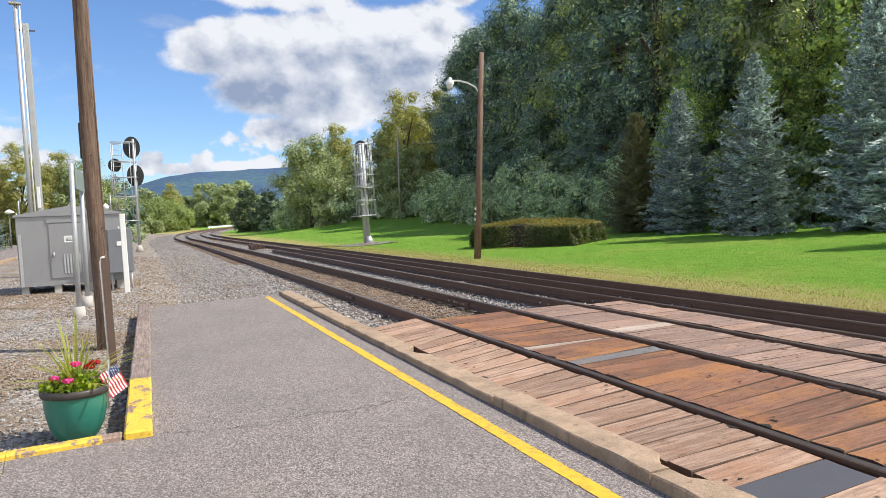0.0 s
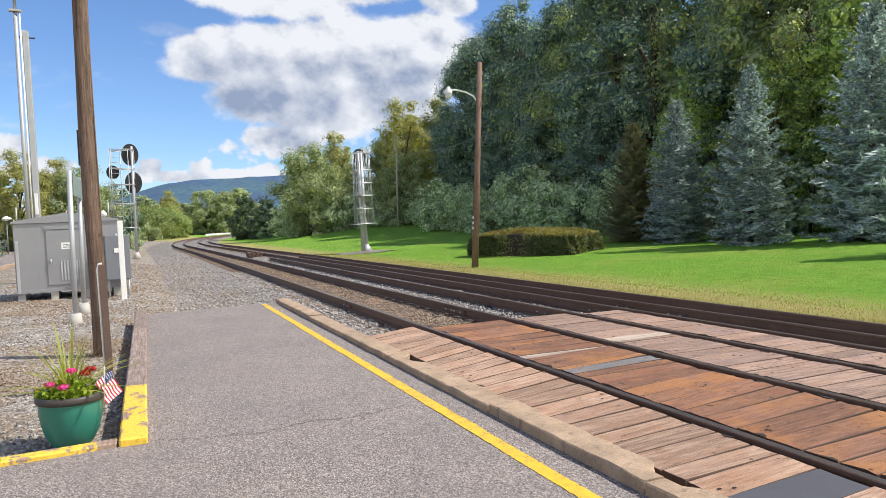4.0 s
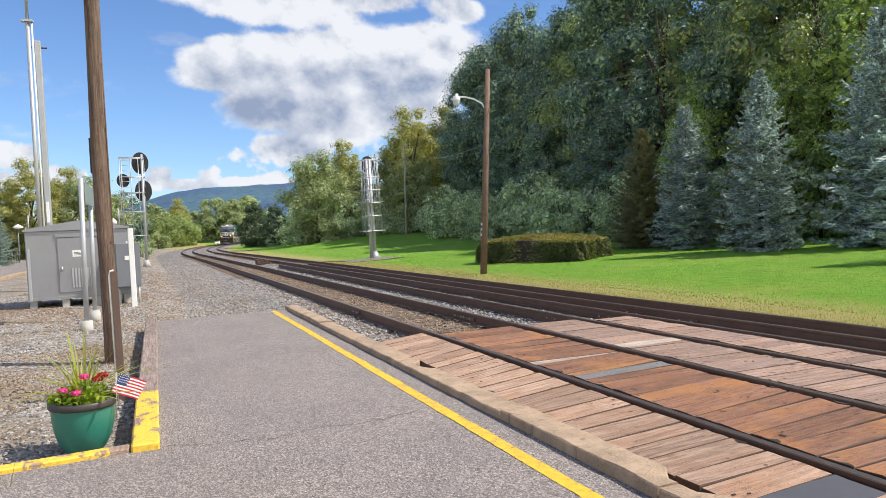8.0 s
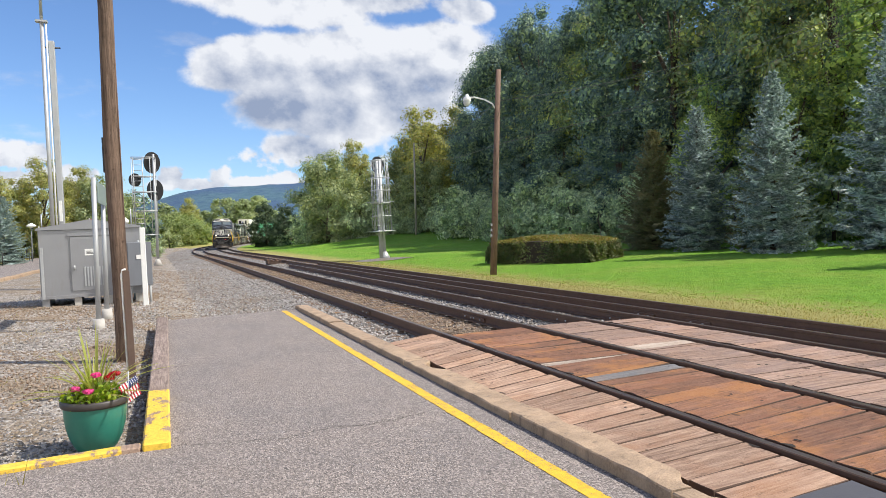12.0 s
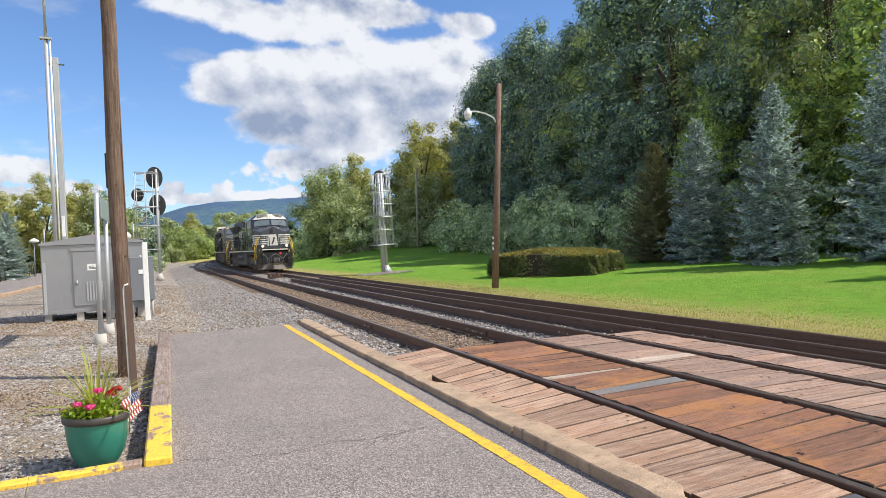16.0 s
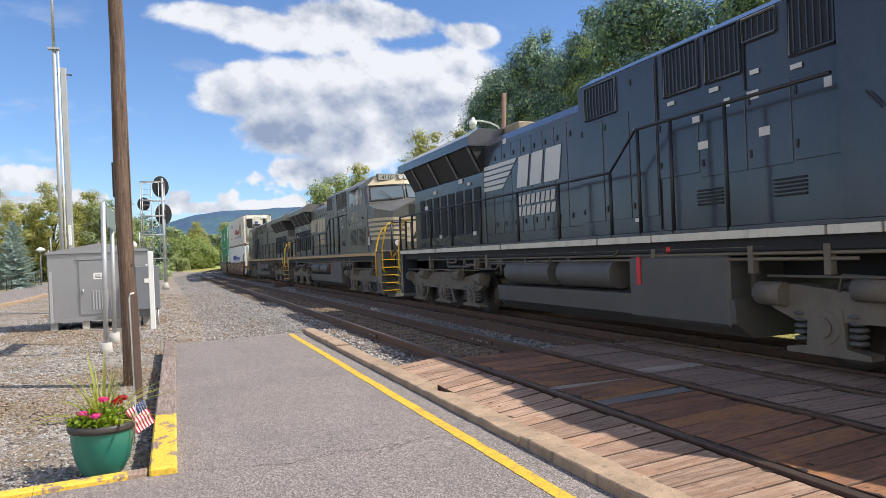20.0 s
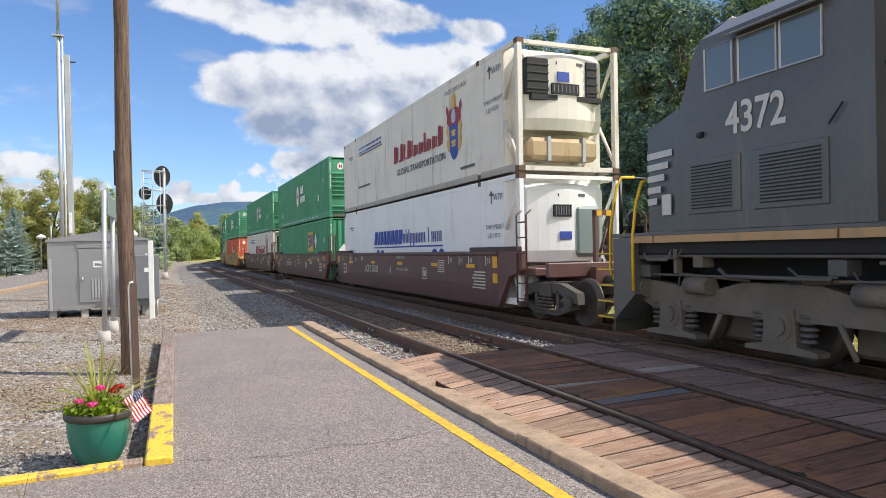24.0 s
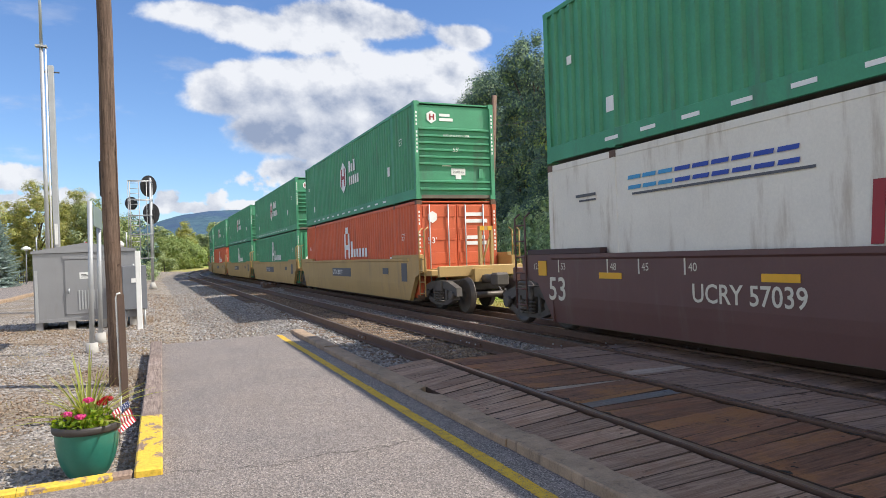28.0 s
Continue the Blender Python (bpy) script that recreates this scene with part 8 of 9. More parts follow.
                tube(bm, [(sd * 1.43, yy, zz + 0.1), (sd * 1.43, yy + 0.1, zz), (sd * 1.43, yy + L, zz), (sd * 1.40, yy + L + 0.1, zz + 0.14)], rnd.uniform(0.014, 0.03), 6)
            else:
                tube(bm, [(sd * 1.38, yy, 1.5), (sd * 1.41, yy, zz), (sd * 1.37, yy + 0.05, zz - 0.22)], rnd.uniform(0.018, 0.035), 6)
            part("underframe_fitting", bm, M["tank" if rnd.random() < 0.6 else "under"], lo)
    for ye, k in ((0.80, 1), (drawn(21.66), -1)):
        for i in range(3):
            for sd in (-1, 1):
                a = sd * (0.34 + 0.15 * i)
                bm = bmesh.new()
                tube(bm, [(a, ye, 1.05), (a, ye - 0.10 * k, 1.0), (a + 0.02, ye - 0.15 * k, 0.80 - 0.05 * i), (a + sd * 0.05, ye - 0.12 * k, 0.62)], 0.022, 6)
                part("brake_hose", bm, M["rubber"], lo)
    sets = loco_truck(lo, 5.0, 1) + loco_truck(lo, 18.0, -1)
    body_spacing(lo)
    return lo, sets


# ---- well cars and containers ----
M["maroon"] = plain("maroon_car_paint", (0.118, 0.056, 0.049), 0.5, 0, 0.14, 0.9, 30, 0.05, (0.15, 0.11, 0.09), 0.4)
M["ochre"] = plain("ochre_car_paint", (0.44, 0.29, 0.11), 0.6, 0, 0.14, 0.9, 30, 0.05, (0.26, 0.19, 0.11), 0.5)
M["green"] = plain("green_container", (0.060, 0.280, 0.150), 0.55, 0, 0.20, 0.8, 24, 0.14, (0.075, 0.150, 0.10), 0.7)
M["orange"] = plain("orange_container", (0.58, 0.115, 0.045), 0.55, 0, 0.16, 0.8, 24, 0.12, (0.34, 0.10, 0.06), 0.6)
M["reefer"] = plain("cream_reefer", (0.73, 0.685, 0.60), 0.55, 0, 0.11, 0.8, 30, 0.03, (0.40, 0.32, 0.23), 0.75)
M["reefer_new"] = plain("white_reefer", (0.82, 0.82, 0.80), 0.5, 0, 0.07, 0.8, 30, 0.03, (0.58, 0.54, 0.47), 0.4)
M["decal_white"] = plain("white_decal", (0.80, 0.80, 0.78), 0.6, 0, 0.06, 2, 30, 0.02)
M["decal_red"] = plain("dark_red_decal", (0.30, 0.03, 0.035), 0.6, 0, 0.08, 2, 30, 0.02)
M["decal_blue"] = plain("blue_decal", (0.03, 0.07, 0.36), 0.6, 0, 0.08, 2, 30, 0.02)
M["decal_grey"] = plain("grey_decal", (0.10, 0.10, 0.11), 0.6, 0, 0.08, 2, 30, 0.02)
M["decal_amber"] = plain("amber_reflector", (0.72, 0.38, 0.02), 0.5, 0, 0.06, 2, 30, 0.02)
M["decal_silver"] = plain("silver_decal", (0.42, 0.46, 0.52), 0.5, 0, 0.1, 2, 30, 0.02)
M["decal_sky"] = plain("light_blue_decal", (0.06, 0.30, 0.55), 0.6, 0, 0.08, 2, 30, 0.02)
M["decal_gold"] = plain("gold_decal", (0.62, 0.40, 0.08), 0.6, 0, 0.06, 2, 30, 0.02)
CL, CW, CH, POST = 16.154, 2.591, 2.896, 1.98


def at_side(y, z, out=0.0):
    """Writing on a container's platform side: y from its leading end, z from its floor."""
    return Matrix.Translation((-CW / 2 - 0.012 - out, y, z)) @ SIDE


def bars(bm, x, items, t=0.006):
    """Flat painted bars on the platform side: (y0, y1, z0, z1, slant)."""
    for y0, y1, z0, z1, sl in items:
        slab(bm, (x, y1, z0), (x, y0, z0), (x, y0 - sl, z1), (x, y1 - sl, z1), t)


def each_bar(name, mat, parent, x, items, label=""):
    """Every painted bar as a part of its own."""
    for it in items:
        bm = bmesh.new()
        bars(bm, x, (it,))
        part(name, bm, mat, parent, label)


def corrugated_side(bm, x, out, y0, y1, z0, z1, pitch=0.27, deep=0.052):
    n_ = max(1, round((y1 - y0) / pitch))
    p = (y1 - y0) / n_
    line = []
    for i in range(n_):
        a = y0 + i * p
        line += [(a, 0), (a + p * 0.30, 0), (a + p * 0.42, 1), (a + p * 0.88, 1)]
    line.append((y1, 0))
    lo = [bm.verts.new((x - out * d * deep, y, z0)) for y, d in line]
    hi = [bm.verts.new((x - out * d * deep, y, z1)) for y, d in line]
    for i in range(len(line) - 1):
        bm.faces.new((lo[i], lo[i + 1], hi[i + 1], hi[i]))


def castings(c, mat):
    for x in (-CW / 2, CW / 2):
        for z in (0.0, CH - 0.12):
            for y in (0.0, POST, CL - POST - 0.17, CL - 0.17):
                s = 1 if x > 0 else -1
                x0, x1 = sorted((x + 0.004 * s, x - s * 0.16))
                bm = bmesh.new()
                box(bm, x0, x1, y, y + 0.17, z, z + 0.12)
                part("corner_casting", bm, mat, c)


def dry_container(paint, label, front="ribs", mark="hex", lower=False):
    """A 53-foot corrugated box; y = 0 is the leading end."""
    m_ = M[paint]
    c = empty("shipping_container", label, "container", "shipping containers")
    H = CW / 2
    for sd in (-1, 1):
        bm = bmesh.new()
        for a, b in ((0.12, POST), (POST + 0.17, CL - POST - 0.17), (CL - POST, CL - 0.12)):
            corrugated_side(bm, sd * (H - 0.008), sd, a, b, 0.30 if not lower else 0.16, CH - 0.09)
        part("side_panel", bm, m_, c)
        bm = bmesh.new()
        x0, x1 = sorted((sd * H, sd * (H - 0.09)))
        box(bm, x0, x1, 0.1, CL - 0.1, 0.02, 0.31 if not lower else 0.17, 0.006)
        part("bottom_rail", bm, m_, c)
        bm = bmesh.new()
        box(bm, x0, x1, 0.1, CL - 0.1, CH - 0.10, CH - 0.01, 0.006)
        part("top_rail", bm, m_, c)
        for y in (0.0, POST, CL - POST - 0.17, CL - 0.14):
            bm = bmesh.new()
            xa, xb = sorted((sd * (H + 0.002), sd * (H - 0.12)))
            box(bm, xa, xb, y, y + (0.14 if y in (0.0,) or y > CL - 0.2 else 0.17), 0.1, CH - 0.1, 0.008)
            part("corner_post", bm, m_, c)
    castings(c, M["rail"] if paint == "orange" else m_)
    bm = bmesh.new()
    box(bm, -H + 0.02, H - 0.02, 0.05, CL - 0.05, CH - 0.06, CH - 0.02)
    part("roof", bm, m_, c)
    bm = bmesh.new()
    box(bm, -H + 0.05, H - 0.05, 0.05, CL - 0.05, 0.02, 0.12)
    part("floor", bm, M["under"], c)
    # ends
    bm = bmesh.new()
    box(bm, -H + 0.1, H - 0.1, CL - 0.08, CL - 0.03, 0.1, CH - 0.1)
    part("rear_end", bm, m_, c)
    bm = bmesh.new()
    box(bm, -H + 0.12, H - 0.12, 0.09, 0.14, 0.1, CH - 0.1)
    end = part("front_end", bm, m_, c)
    if front == "ribs":
        for k in range(6):
            bm = bmesh.new()
            zz = 2.10 - 0.21 * k
            prism(bm, [(0.10, zz - 0.045), (0.02, zz - 0.03), (0.02, zz + 0.015), (0.10, zz + 0.045)], "x", -H + 0.14, H - 0.14)
            part("end_rib", bm, m_, end)
        for zz in (0.52, 0.30):
            bm = bmesh.new()
            prism(bm, [(0.10, zz - 0.045), (0.02, zz - 0.03), (0.02, zz + 0.015), (0.10, zz + 0.045)], "x", -H + 0.14, H - 0.14)
            part("end_rib", bm, m_, end)
        bm = bmesh.new()
        box(bm, -0.12, 0.34, 0.075, 0.09, 0.72, 0.92)
        box(bm, 0.02, 0.2, 0.075, 0.09, 0.60, 0.72)
        pl = part("placard", bm, M["decal_white"], end, "white weight placard")
        lettering("weight", "24,000 lbs", 0.105, M["decal_grey"], pl, Matrix.Translation((0.11, 0.070, 0.78)) @ FRONT, "CENTER", squeeze=0.85)
        bm = bmesh.new()
        box(bm, 0.78, 0.92, 0.05, 0.09, 0.62, 0.92, 0.01)
        part("document_box", bm, M["green"], end)
        bm = bmesh.new()
        box(bm, -0.42, -0.12, 0.07, 0.09, 0.98, 1.06)
        part("marker_light", bm, M["decal_white"], end)
        lettering("size_mark", "53'", 0.17, M["decal_white"], end, Matrix.Translation((0.02, 0.010, 1.42)) @ FRONT, "CENTER")
        lettering("warning", "WARNING HIGH CUBE", 0.085, M["decal_white"], end, Matrix.Translation((0.05, 0.010, 1.87)) @ FRONT, "CENTER")
        bm = bmesh.new()
        k6 = [(-0.72 + 0.17 * math.sin(a), 2.45 + 0.19 * math.cos(a)) for a in (radians(60 * i) for i in range(6))]
        prism(bm, [(a, b) for a, b in k6], "y", 0.072, 0.088)
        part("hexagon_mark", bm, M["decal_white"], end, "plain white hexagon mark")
        bm = bmesh.new()
        for a in (-0.79, -0.67):
            box(bm, a, a + 0.045, 0.066, 0.071, 2.36, 2.54)
        box(bm, -0.75, -0.66, 0.066, 0.071, 2.43, 2.47)
        part("hexagon_core", bm, M["decal_red"], end)
        for x1, za, zb in ((-0.12, 2.48, 2.56), (-0.02, 2.34, 2.43)):
            bm = bmesh.new()
            box(bm, -0.46, x1, 0.078, 0.088, za, zb)
            part("name_bar", bm, M["decal_white"], end, "plain white bar")
    elif front == "doors":
        for k in range(2):
            bm = bmesh.new()
            x0 = -H + 0.14 + k * 1.16
            box(bm, x0, x0 + 1.13, 0.05, 0.09, 0.16, CH - 0.14, 0.01)
            d = part("door", bm, m_, end)
            for zz in (0.3, 1.0, 1.7, 2.4):
                bm = bmesh.new()
                box(bm, x0 + 0.05, x0 + 1.08, 0.035, 0.052, zz, zz + 0.35, 0.012)
                part("door_panel", bm, m_, d)
            for x in (0.25, 0.85):
                bm = bmesh.new()
                tube(bm, ((x0 + x, 0.0, 0.14), (x0 + x, 0.0, CH - 0.12)), 0.02, 6)
                part("lock_rod", bm, M["galv"], d)
        bm = bmesh.new()
        k6 = [(-0.80 + 0.16 * math.sin(a), 2.40 + 0.18 * math.cos(a)) for a in (radians(60 * i) for i in range(6))]
        prism(bm, k6, "y", 0.02, 0.034)
        part("hexagon_mark", bm, M["decal_white"], end, "plain white hexagon mark")
        for a, b, zz in ((0.25, 0.85, 2.42), (0.25, 1.0, 2.22), (0.3, 0.9, 1.72), (0.3, 0.95, 1.55)):
            bm = bmesh.new()
            box(bm, a, b, 0.022, 0.032, zz, zz + 0.11)
            part("name_bar", bm, M["decal_white"], end, "plain white bar")
        lettering("size_mark", "53'", 0.26, M["decal_white"], end, Matrix.Translation((-0.98, 0.03, 1.62)) @ FRONT)
    else:
        bm = bmesh.new()
        n_ = 9
        for k in range(n_):
            x = -H + 0.2 + k * (2 * H - 0.4) / (n_ - 1)
            prism(bm, [(x - 0.09, 0.10), (x - 0.05, 0.04), (x + 0.05, 0.04), (x + 0.09, 0.10)], "z", 0.16, CH - 0.12)
        part("end_corrugation", bm, m_, end)
        bm = bmesh.new()
        prism(bm, [(-0.60 + 0.26 * c, 1.35 + 0.30 * s) for c, s in ((1, 0), (0, 1), (-1, 0), (0, -1))], "y", 0.02, 0.034)
        part("diamond_placard", bm, M["decal_white"], end, "white diamond placard")
        bm = bmesh.new()
        box(bm, -0.05, 0.55, 0.02, 0.034, 1.75, 2.45)
        part("square_mark", bm, M["decal_gold"], end, "plain gold square mark")
    # id characters down the front posts as bars
    for sd in (-1, 1):
        for k in range(11):
            if k == 4:
                continue
            zz = CH - 0.38 - k * 0.115
            bm = bmesh.new()
            box(bm, sd * (H - 0.065) - 0.022, sd * (H - 0.065) + 0.022, -0.006, 0.002, zz, zz + 0.07)
            part("identity_bar", bm, M["decal_white"], c, "plain white identity bar")
    # platform side marks
    if mark == "hex":
        yc, zc, r = 8.45, 1.60, 0.62
        bm = bmesh.new()
        prism(bm, [(yc + r * 0.86 * math.sin(a), zc + r * math.cos(a)) for a in (radians(60 * i) for i in range(6))], "x", -H - 0.012, -H - 0.004)
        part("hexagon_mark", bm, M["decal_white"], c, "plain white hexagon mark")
        bm = bmesh.new()
        bars(bm, -H - 0.014, ((yc - 0.30, yc - 0.16, zc - 0.36, zc + 0.36, 0), (yc + 0.16, yc + 0.30, zc - 0.36, zc + 0.36, 0), (yc - 0.3, yc + 0.3, zc - 0.07, zc + 0.07, 0)))
        part("hexagon_core", bm, M["decal_red"], c)
        each_bar("name_bar", M["decal_white"], c, -H - 0.006, [(yc - 1.12 - 0.34 * k, yc - 0.90 - 0.34 * k, 1.70, 2.02 + (0.12 if k in (0, 2) else 0), 0) for k in range(3)]
                 + [(yc - 1.10 - 0.30 * k, yc - 0.90 - 0.30 * k, 1.20, 1.54, 0) for k in range(5)], "plain white bar")
    elif mark == "square":
        bm = bmesh.new()
        bars(bm, -H - 0.006, ((3.95, 5.45, 1.30, 2.35, 0),))
        part("square_mark", bm, M["decal_gold"], c, "plain gold rectangle mark")
        bm = bmesh.new()
        bars(bm, -H - 0.012, ((4.85, 5.25, 1.5, 1.66, 0), (4.85, 5.25, 1.77, 1.93, 0), (4.85, 5.25, 2.04, 2.2, 0)))
        part("mark_dark", bm, M["decal_grey"], c)
        bm = bmesh.new()
        bars(bm, -H - 0.012, ((4.62, 4.76, 1.6, 2.2, 0.05), (4.42, 4.54, 1.6, 2.2, 0.05), (4.20, 4.34, 1.6, 2.2, 0.05)))
        part("mark_blue", bm, M["decal_blue"], c)
        bm = bmesh.new()
        prism(bm, [(3.35 + 0.27 * a, 1.85 + 0.36 * b) for a, b in ((1, 0), (0, 1), (-1, 0), (0, -1))], "x", -H - 0.02, -H - 0.006)
        part("diamond_placard", bm, M["decal_white"], c, "white diamond placard")
    elif mark == "tall":
        each_bar("name_bar", M["decal_white"], c, -H - 0.006, [(8.35, 8.55, 1.25, 2.25, 0), (7.75, 7.95, 1.25, 2.25, 0), (7.95, 8.35, 1.60, 1.80, 0), (7.95, 8.35, 2.25, 2.5, 0)]
                 + [(7.3 - 0.40 * k, 7.55 - 0.40 * k, 1.3, 1.62 + 0.3 * (k in (0,)), 0) for k in range(6)], "plain white bar")
    lettering("size_mark", "53'", 0.30, M["decal_white"], c, at_side(1.42, 1.75))
    each_bar("small_mark", M["decal_white"], c, -H - 0.006, ((2.4, 2.62, 0.95, 1.25, 0), (14.0, 14.2, 0.6, 0.85, 0), (15.2, 15.35, 1.7, 1.85, 0)))
    if not lower:
        each_bar("reflector", M["decal_white"], c, -H - 0.004, [(POST + 0.9 + 0.92 * k, POST + 1.25 + 0.92 * k, 0.13, 0.19, 0) for k in range(13)])
    return c


def reefer_container(paint, label, mark, low=False):
    """A smooth-sided refrigerated box with its cooling unit in the leading end frame."""
    m_ = M[paint]
    c = empty("refrigerated_container", label, "container", "shipping containers")
    H = CW / 2
    for sd in (-1, 1):
        bm = bmesh.new()
        for a, b in ((0.75, POST), (POST + 0.15, CL - POST - 0.15), (CL - POST, CL - 0.05)):
            x0, x1 = sorted((sd * (H - 0.01), sd * (H - 0.07)))
            box(bm, x0, x1, a, b, 0.17, CH - 0.11)
        part("side_panel", bm, m_, c)
        bm = bmesh.new()
        x0, x1 = sorted((sd * H, sd * (H - 0.09)))
        box(bm, x0, x1, 0.1, CL, CH - 0.12, CH - 0.01, 0.005)
        part("top_rail", bm, m_, c)
        bm = bmesh.new()
        box(bm, x0, x1, 0.1, CL, 0.02, 0.17, 0.005)
        part("bottom_rail", bm, M["reefer_rail"] if paint == "reefer" else m_, c)
        bm = bmesh.new()
        n_ = 150
        for k in range(n_):
            y = 0.8 + k * (CL - 1.0) / n_
            box(bm, sd * (H + 0.002) - 0.004, sd * (H + 0.002) + 0.004, y, y + 0.014, 0.135, 0.15)
        part("rivets", bm, m_, c)
        for y in (0.0, POST, CL - POST - 0.15, CL - 0.14):
            bm = bmesh.new()
            xa, xb = sorted((sd * (H + 0.003), sd * (H - 0.11)))
            box(bm, xa, xb, y, y + 0.14, 0.1, CH - 0.1, 0.008)
            part("corner_post", bm, m_, c)
        bm = bmesh.new()
        tube(bm, ((sd * (H - 0.05), 0.1, CH - 0.2), (sd * (H - 0.05), 0.72, CH - 1.2)), 0.04, 6)
        tube(bm, ((sd * (H - 0.05), 0.1, 0.2), (sd * (H - 0.05), 0.72, 1.2)), 0.04, 6)
        part("brace", bm, m_, c)
    castings(c, M["rail"])
    bm = bmesh.new()
    box(bm, -H + 0.02, H - 0.02, 0.75, CL - 0.03, CH - 0.06, CH - 0.02)
    part("roof", bm, m_, c)
    bm = bmesh.new()
    box(bm, -H + 0.05, H - 0.05, 0.7, CL - 0.05, 0.02, 0.12)
    part("floor", bm, M["under"], c)
    bm = bmesh.new()
    box(bm, -H + 0.03, H - 0.03, CL - 0.08, CL - 0.02, 0.1, CH - 0.1)
    part("rear_end", bm, m_, c)
    bm = bmesh.new()
    box(bm, -H + 0.03, H - 0.03, 0.72, 0.80, 0.05, CH - 0.05)
    part("front_end", bm, m_, c)
    bm = bmesh.new()
    box(bm, -H + 0.1, H - 0.1, 0.02, 0.12, CH - 0.12, CH - 0.03)
    part("end_header", bm, m_, c)
    bm = bmesh.new()
    box(bm, -H + 0.1, H - 0.1, 0.02, 0.12, 0.02, 0.12)
    part("end_sill", bm, m_, c)
    # cooling unit
    bm = bmesh.new()
    secs = []
    for x in np.linspace(-0.98, 0.98, 9):
        b = 0.16 * (1 - (x / 0.98) ** 2)
        secs.append([(x, 0.72, 0.95), (x, 0.32 - b, 0.95), (x, 0.25 - b, 1.2), (x, 0.25 - b, 2.55), (x, 0.40 - b, 2.70), (x, 0.72, 2.72)])
    loft(bm, secs)
    unit = part("cooling_unit", bm, m_, c, "white rounded cooling unit")
    if mark == "crest":
        for a, b in (((-0.96, -0.12),) if low else ((-1.02, -0.47), (0.50, 0.80))):
            bm = bmesh.new()
            box(bm, a, b, 0.10, 0.30, 1.10 if low else 1.72, 2.52, 0.02)
            g = part("air_grille", bm, M["grille"], unit, "black slatted air grille")
            for k in range(4):
                bm = bmesh.new()
                box(bm, a, b, 0.085, 0.105, 1.82 + k * 0.18, 1.85 + k * 0.18)
                part("slat", bm, M["black"], g)
        if not low:
            bm = bmesh.new()
            box(bm, -0.9, 0.9, 0.10, 0.3, 1.60, 1.72)
            part("dark_band", bm, M["grille"], unit)
    else:
        bm = bmesh.new()
        box(bm, 0.15, 0.85, 0.05, 0.3, 1.05, 2.2, 0.08)
        part("air_cover", bm, M["reefer_cover"], unit, "grey-green rounded cover")
    if not low:
        bm = bmesh.new()
        box(bm, -0.40, 0.30 if mark == "crest" else 0.05, 0.065, 0.12, 1.74 if mark == "crest" else 1.95, 1.98 if mark == "crest" else 2.22)
        panel = part("panel", bm, M["grille"], unit)
        for k in range(7):
            bm = bmesh.new()
            xx = -0.36 + k * (0.1 if mark == "crest" else 0.065)
            box(bm, xx, xx + 0.02, 0.058, 0.066, 1.78 if mark == "crest" else 1.99, 1.94 if mark == "crest" else 2.18)
            part("fin", bm, M["grey_dark"], panel)
    bm = bmesh.new()
    bx = 0.55 if low else 0.0
    box(bm, bx - 0.25, bx + 0.05, 0.075, 0.12, 2.02 if mark == "crest" else 1.45, 2.24 if mark == "crest" else 1.62)
    part("plain_badge", bm, M["decal_blue"], unit, "plain blue and white badge")
    bm = bmesh.new()
    box(bm, -0.28, 0.42, 0.10, 0.14, 2.40, 2.47)
    part("name_bar", bm, M["decal_grey"], unit, "plain dark bar")
    bm = bmesh.new()
    box(bm, -0.95, 0.85, 0.15, 0.72, 0.28, 0.78, 0.10)
    tank = part("fuel_tank", bm, M["tank_tan"] if paint == "reefer" else M["reefer_new"], c, "dented tan fuel tank")
    for x in (-0.45, 0.45):
        bm = bmesh.new()
        box(bm, x - 0.04, x + 0.04, 0.13, 0.72, 0.26, 0.80)
        part("tank_strap", bm, M["galv"], tank)
    # side marks
    X = -H - 0.006
    if mark == "crest":
        yy, k0 = (9.70, 0.94) if low else (8.95, 0.80)
        z0 = 1.22
        for w, h in ((0.62, 1.0), (0.10, 0.12), (0.66, 1.0), (0.10, 0.12), (0.66, 1.0), (0.52, 0.62), (0.52, 0.62), (0.20, 1.0), (0.50, 0.62), (0.52, 0.62), (0.50, 1.0)):
            w, h = w * k0, h * k0 * 0.72
            if w < 0.25:
                pieces = [(yy - w, yy, z0, z0 + h, 0.03)]
            else:
                pieces = [(yy - w * 0.28, yy - w * 0.04, z0, z0 + h, 0.05), (yy - w * 0.62, yy - w * 0.38, z0, z0 + h * 0.94, 0.05), (yy - w * 0.94, yy - w * 0.76, z0 + 0.03, z0 + h * 0.88, 0.05)]
            each_bar("name_bar", M["decal_red"], c, X, pieces, "dark red bar")
            yy -= w + 0.06
        # crest of plain shapes: shield, scrolls, mantle, helmet and gold finial
        yc, kc, zc = (3.32, 1.0, 0.0) if low else (3.62, 0.92, 0.02)

        def crest(name, mat, pts, lift, label):
            for sd in (-1, 1):
                q = [(yc + sd * a_ * kc, zc + b_ * kc) for a_, b_ in pts]
                bm = bmesh.new()
                prism(bm, q if sd > 0 else q[::-1], "x", X - 0.004 - lift, X - lift)
                part(name, bm, M[mat], c, label)
        crest("crest_mantle", "decal_red", ((0.0, 1.74), (0.34, 1.70), (0.52, 1.86), (0.50, 2.06), (0.58, 2.22), (0.54, 2.40), (0.44, 2.30), (0.38, 2.14), (0.24, 2.22), (0.0, 2.24)), 0.0, "plain dark red mantle shape")
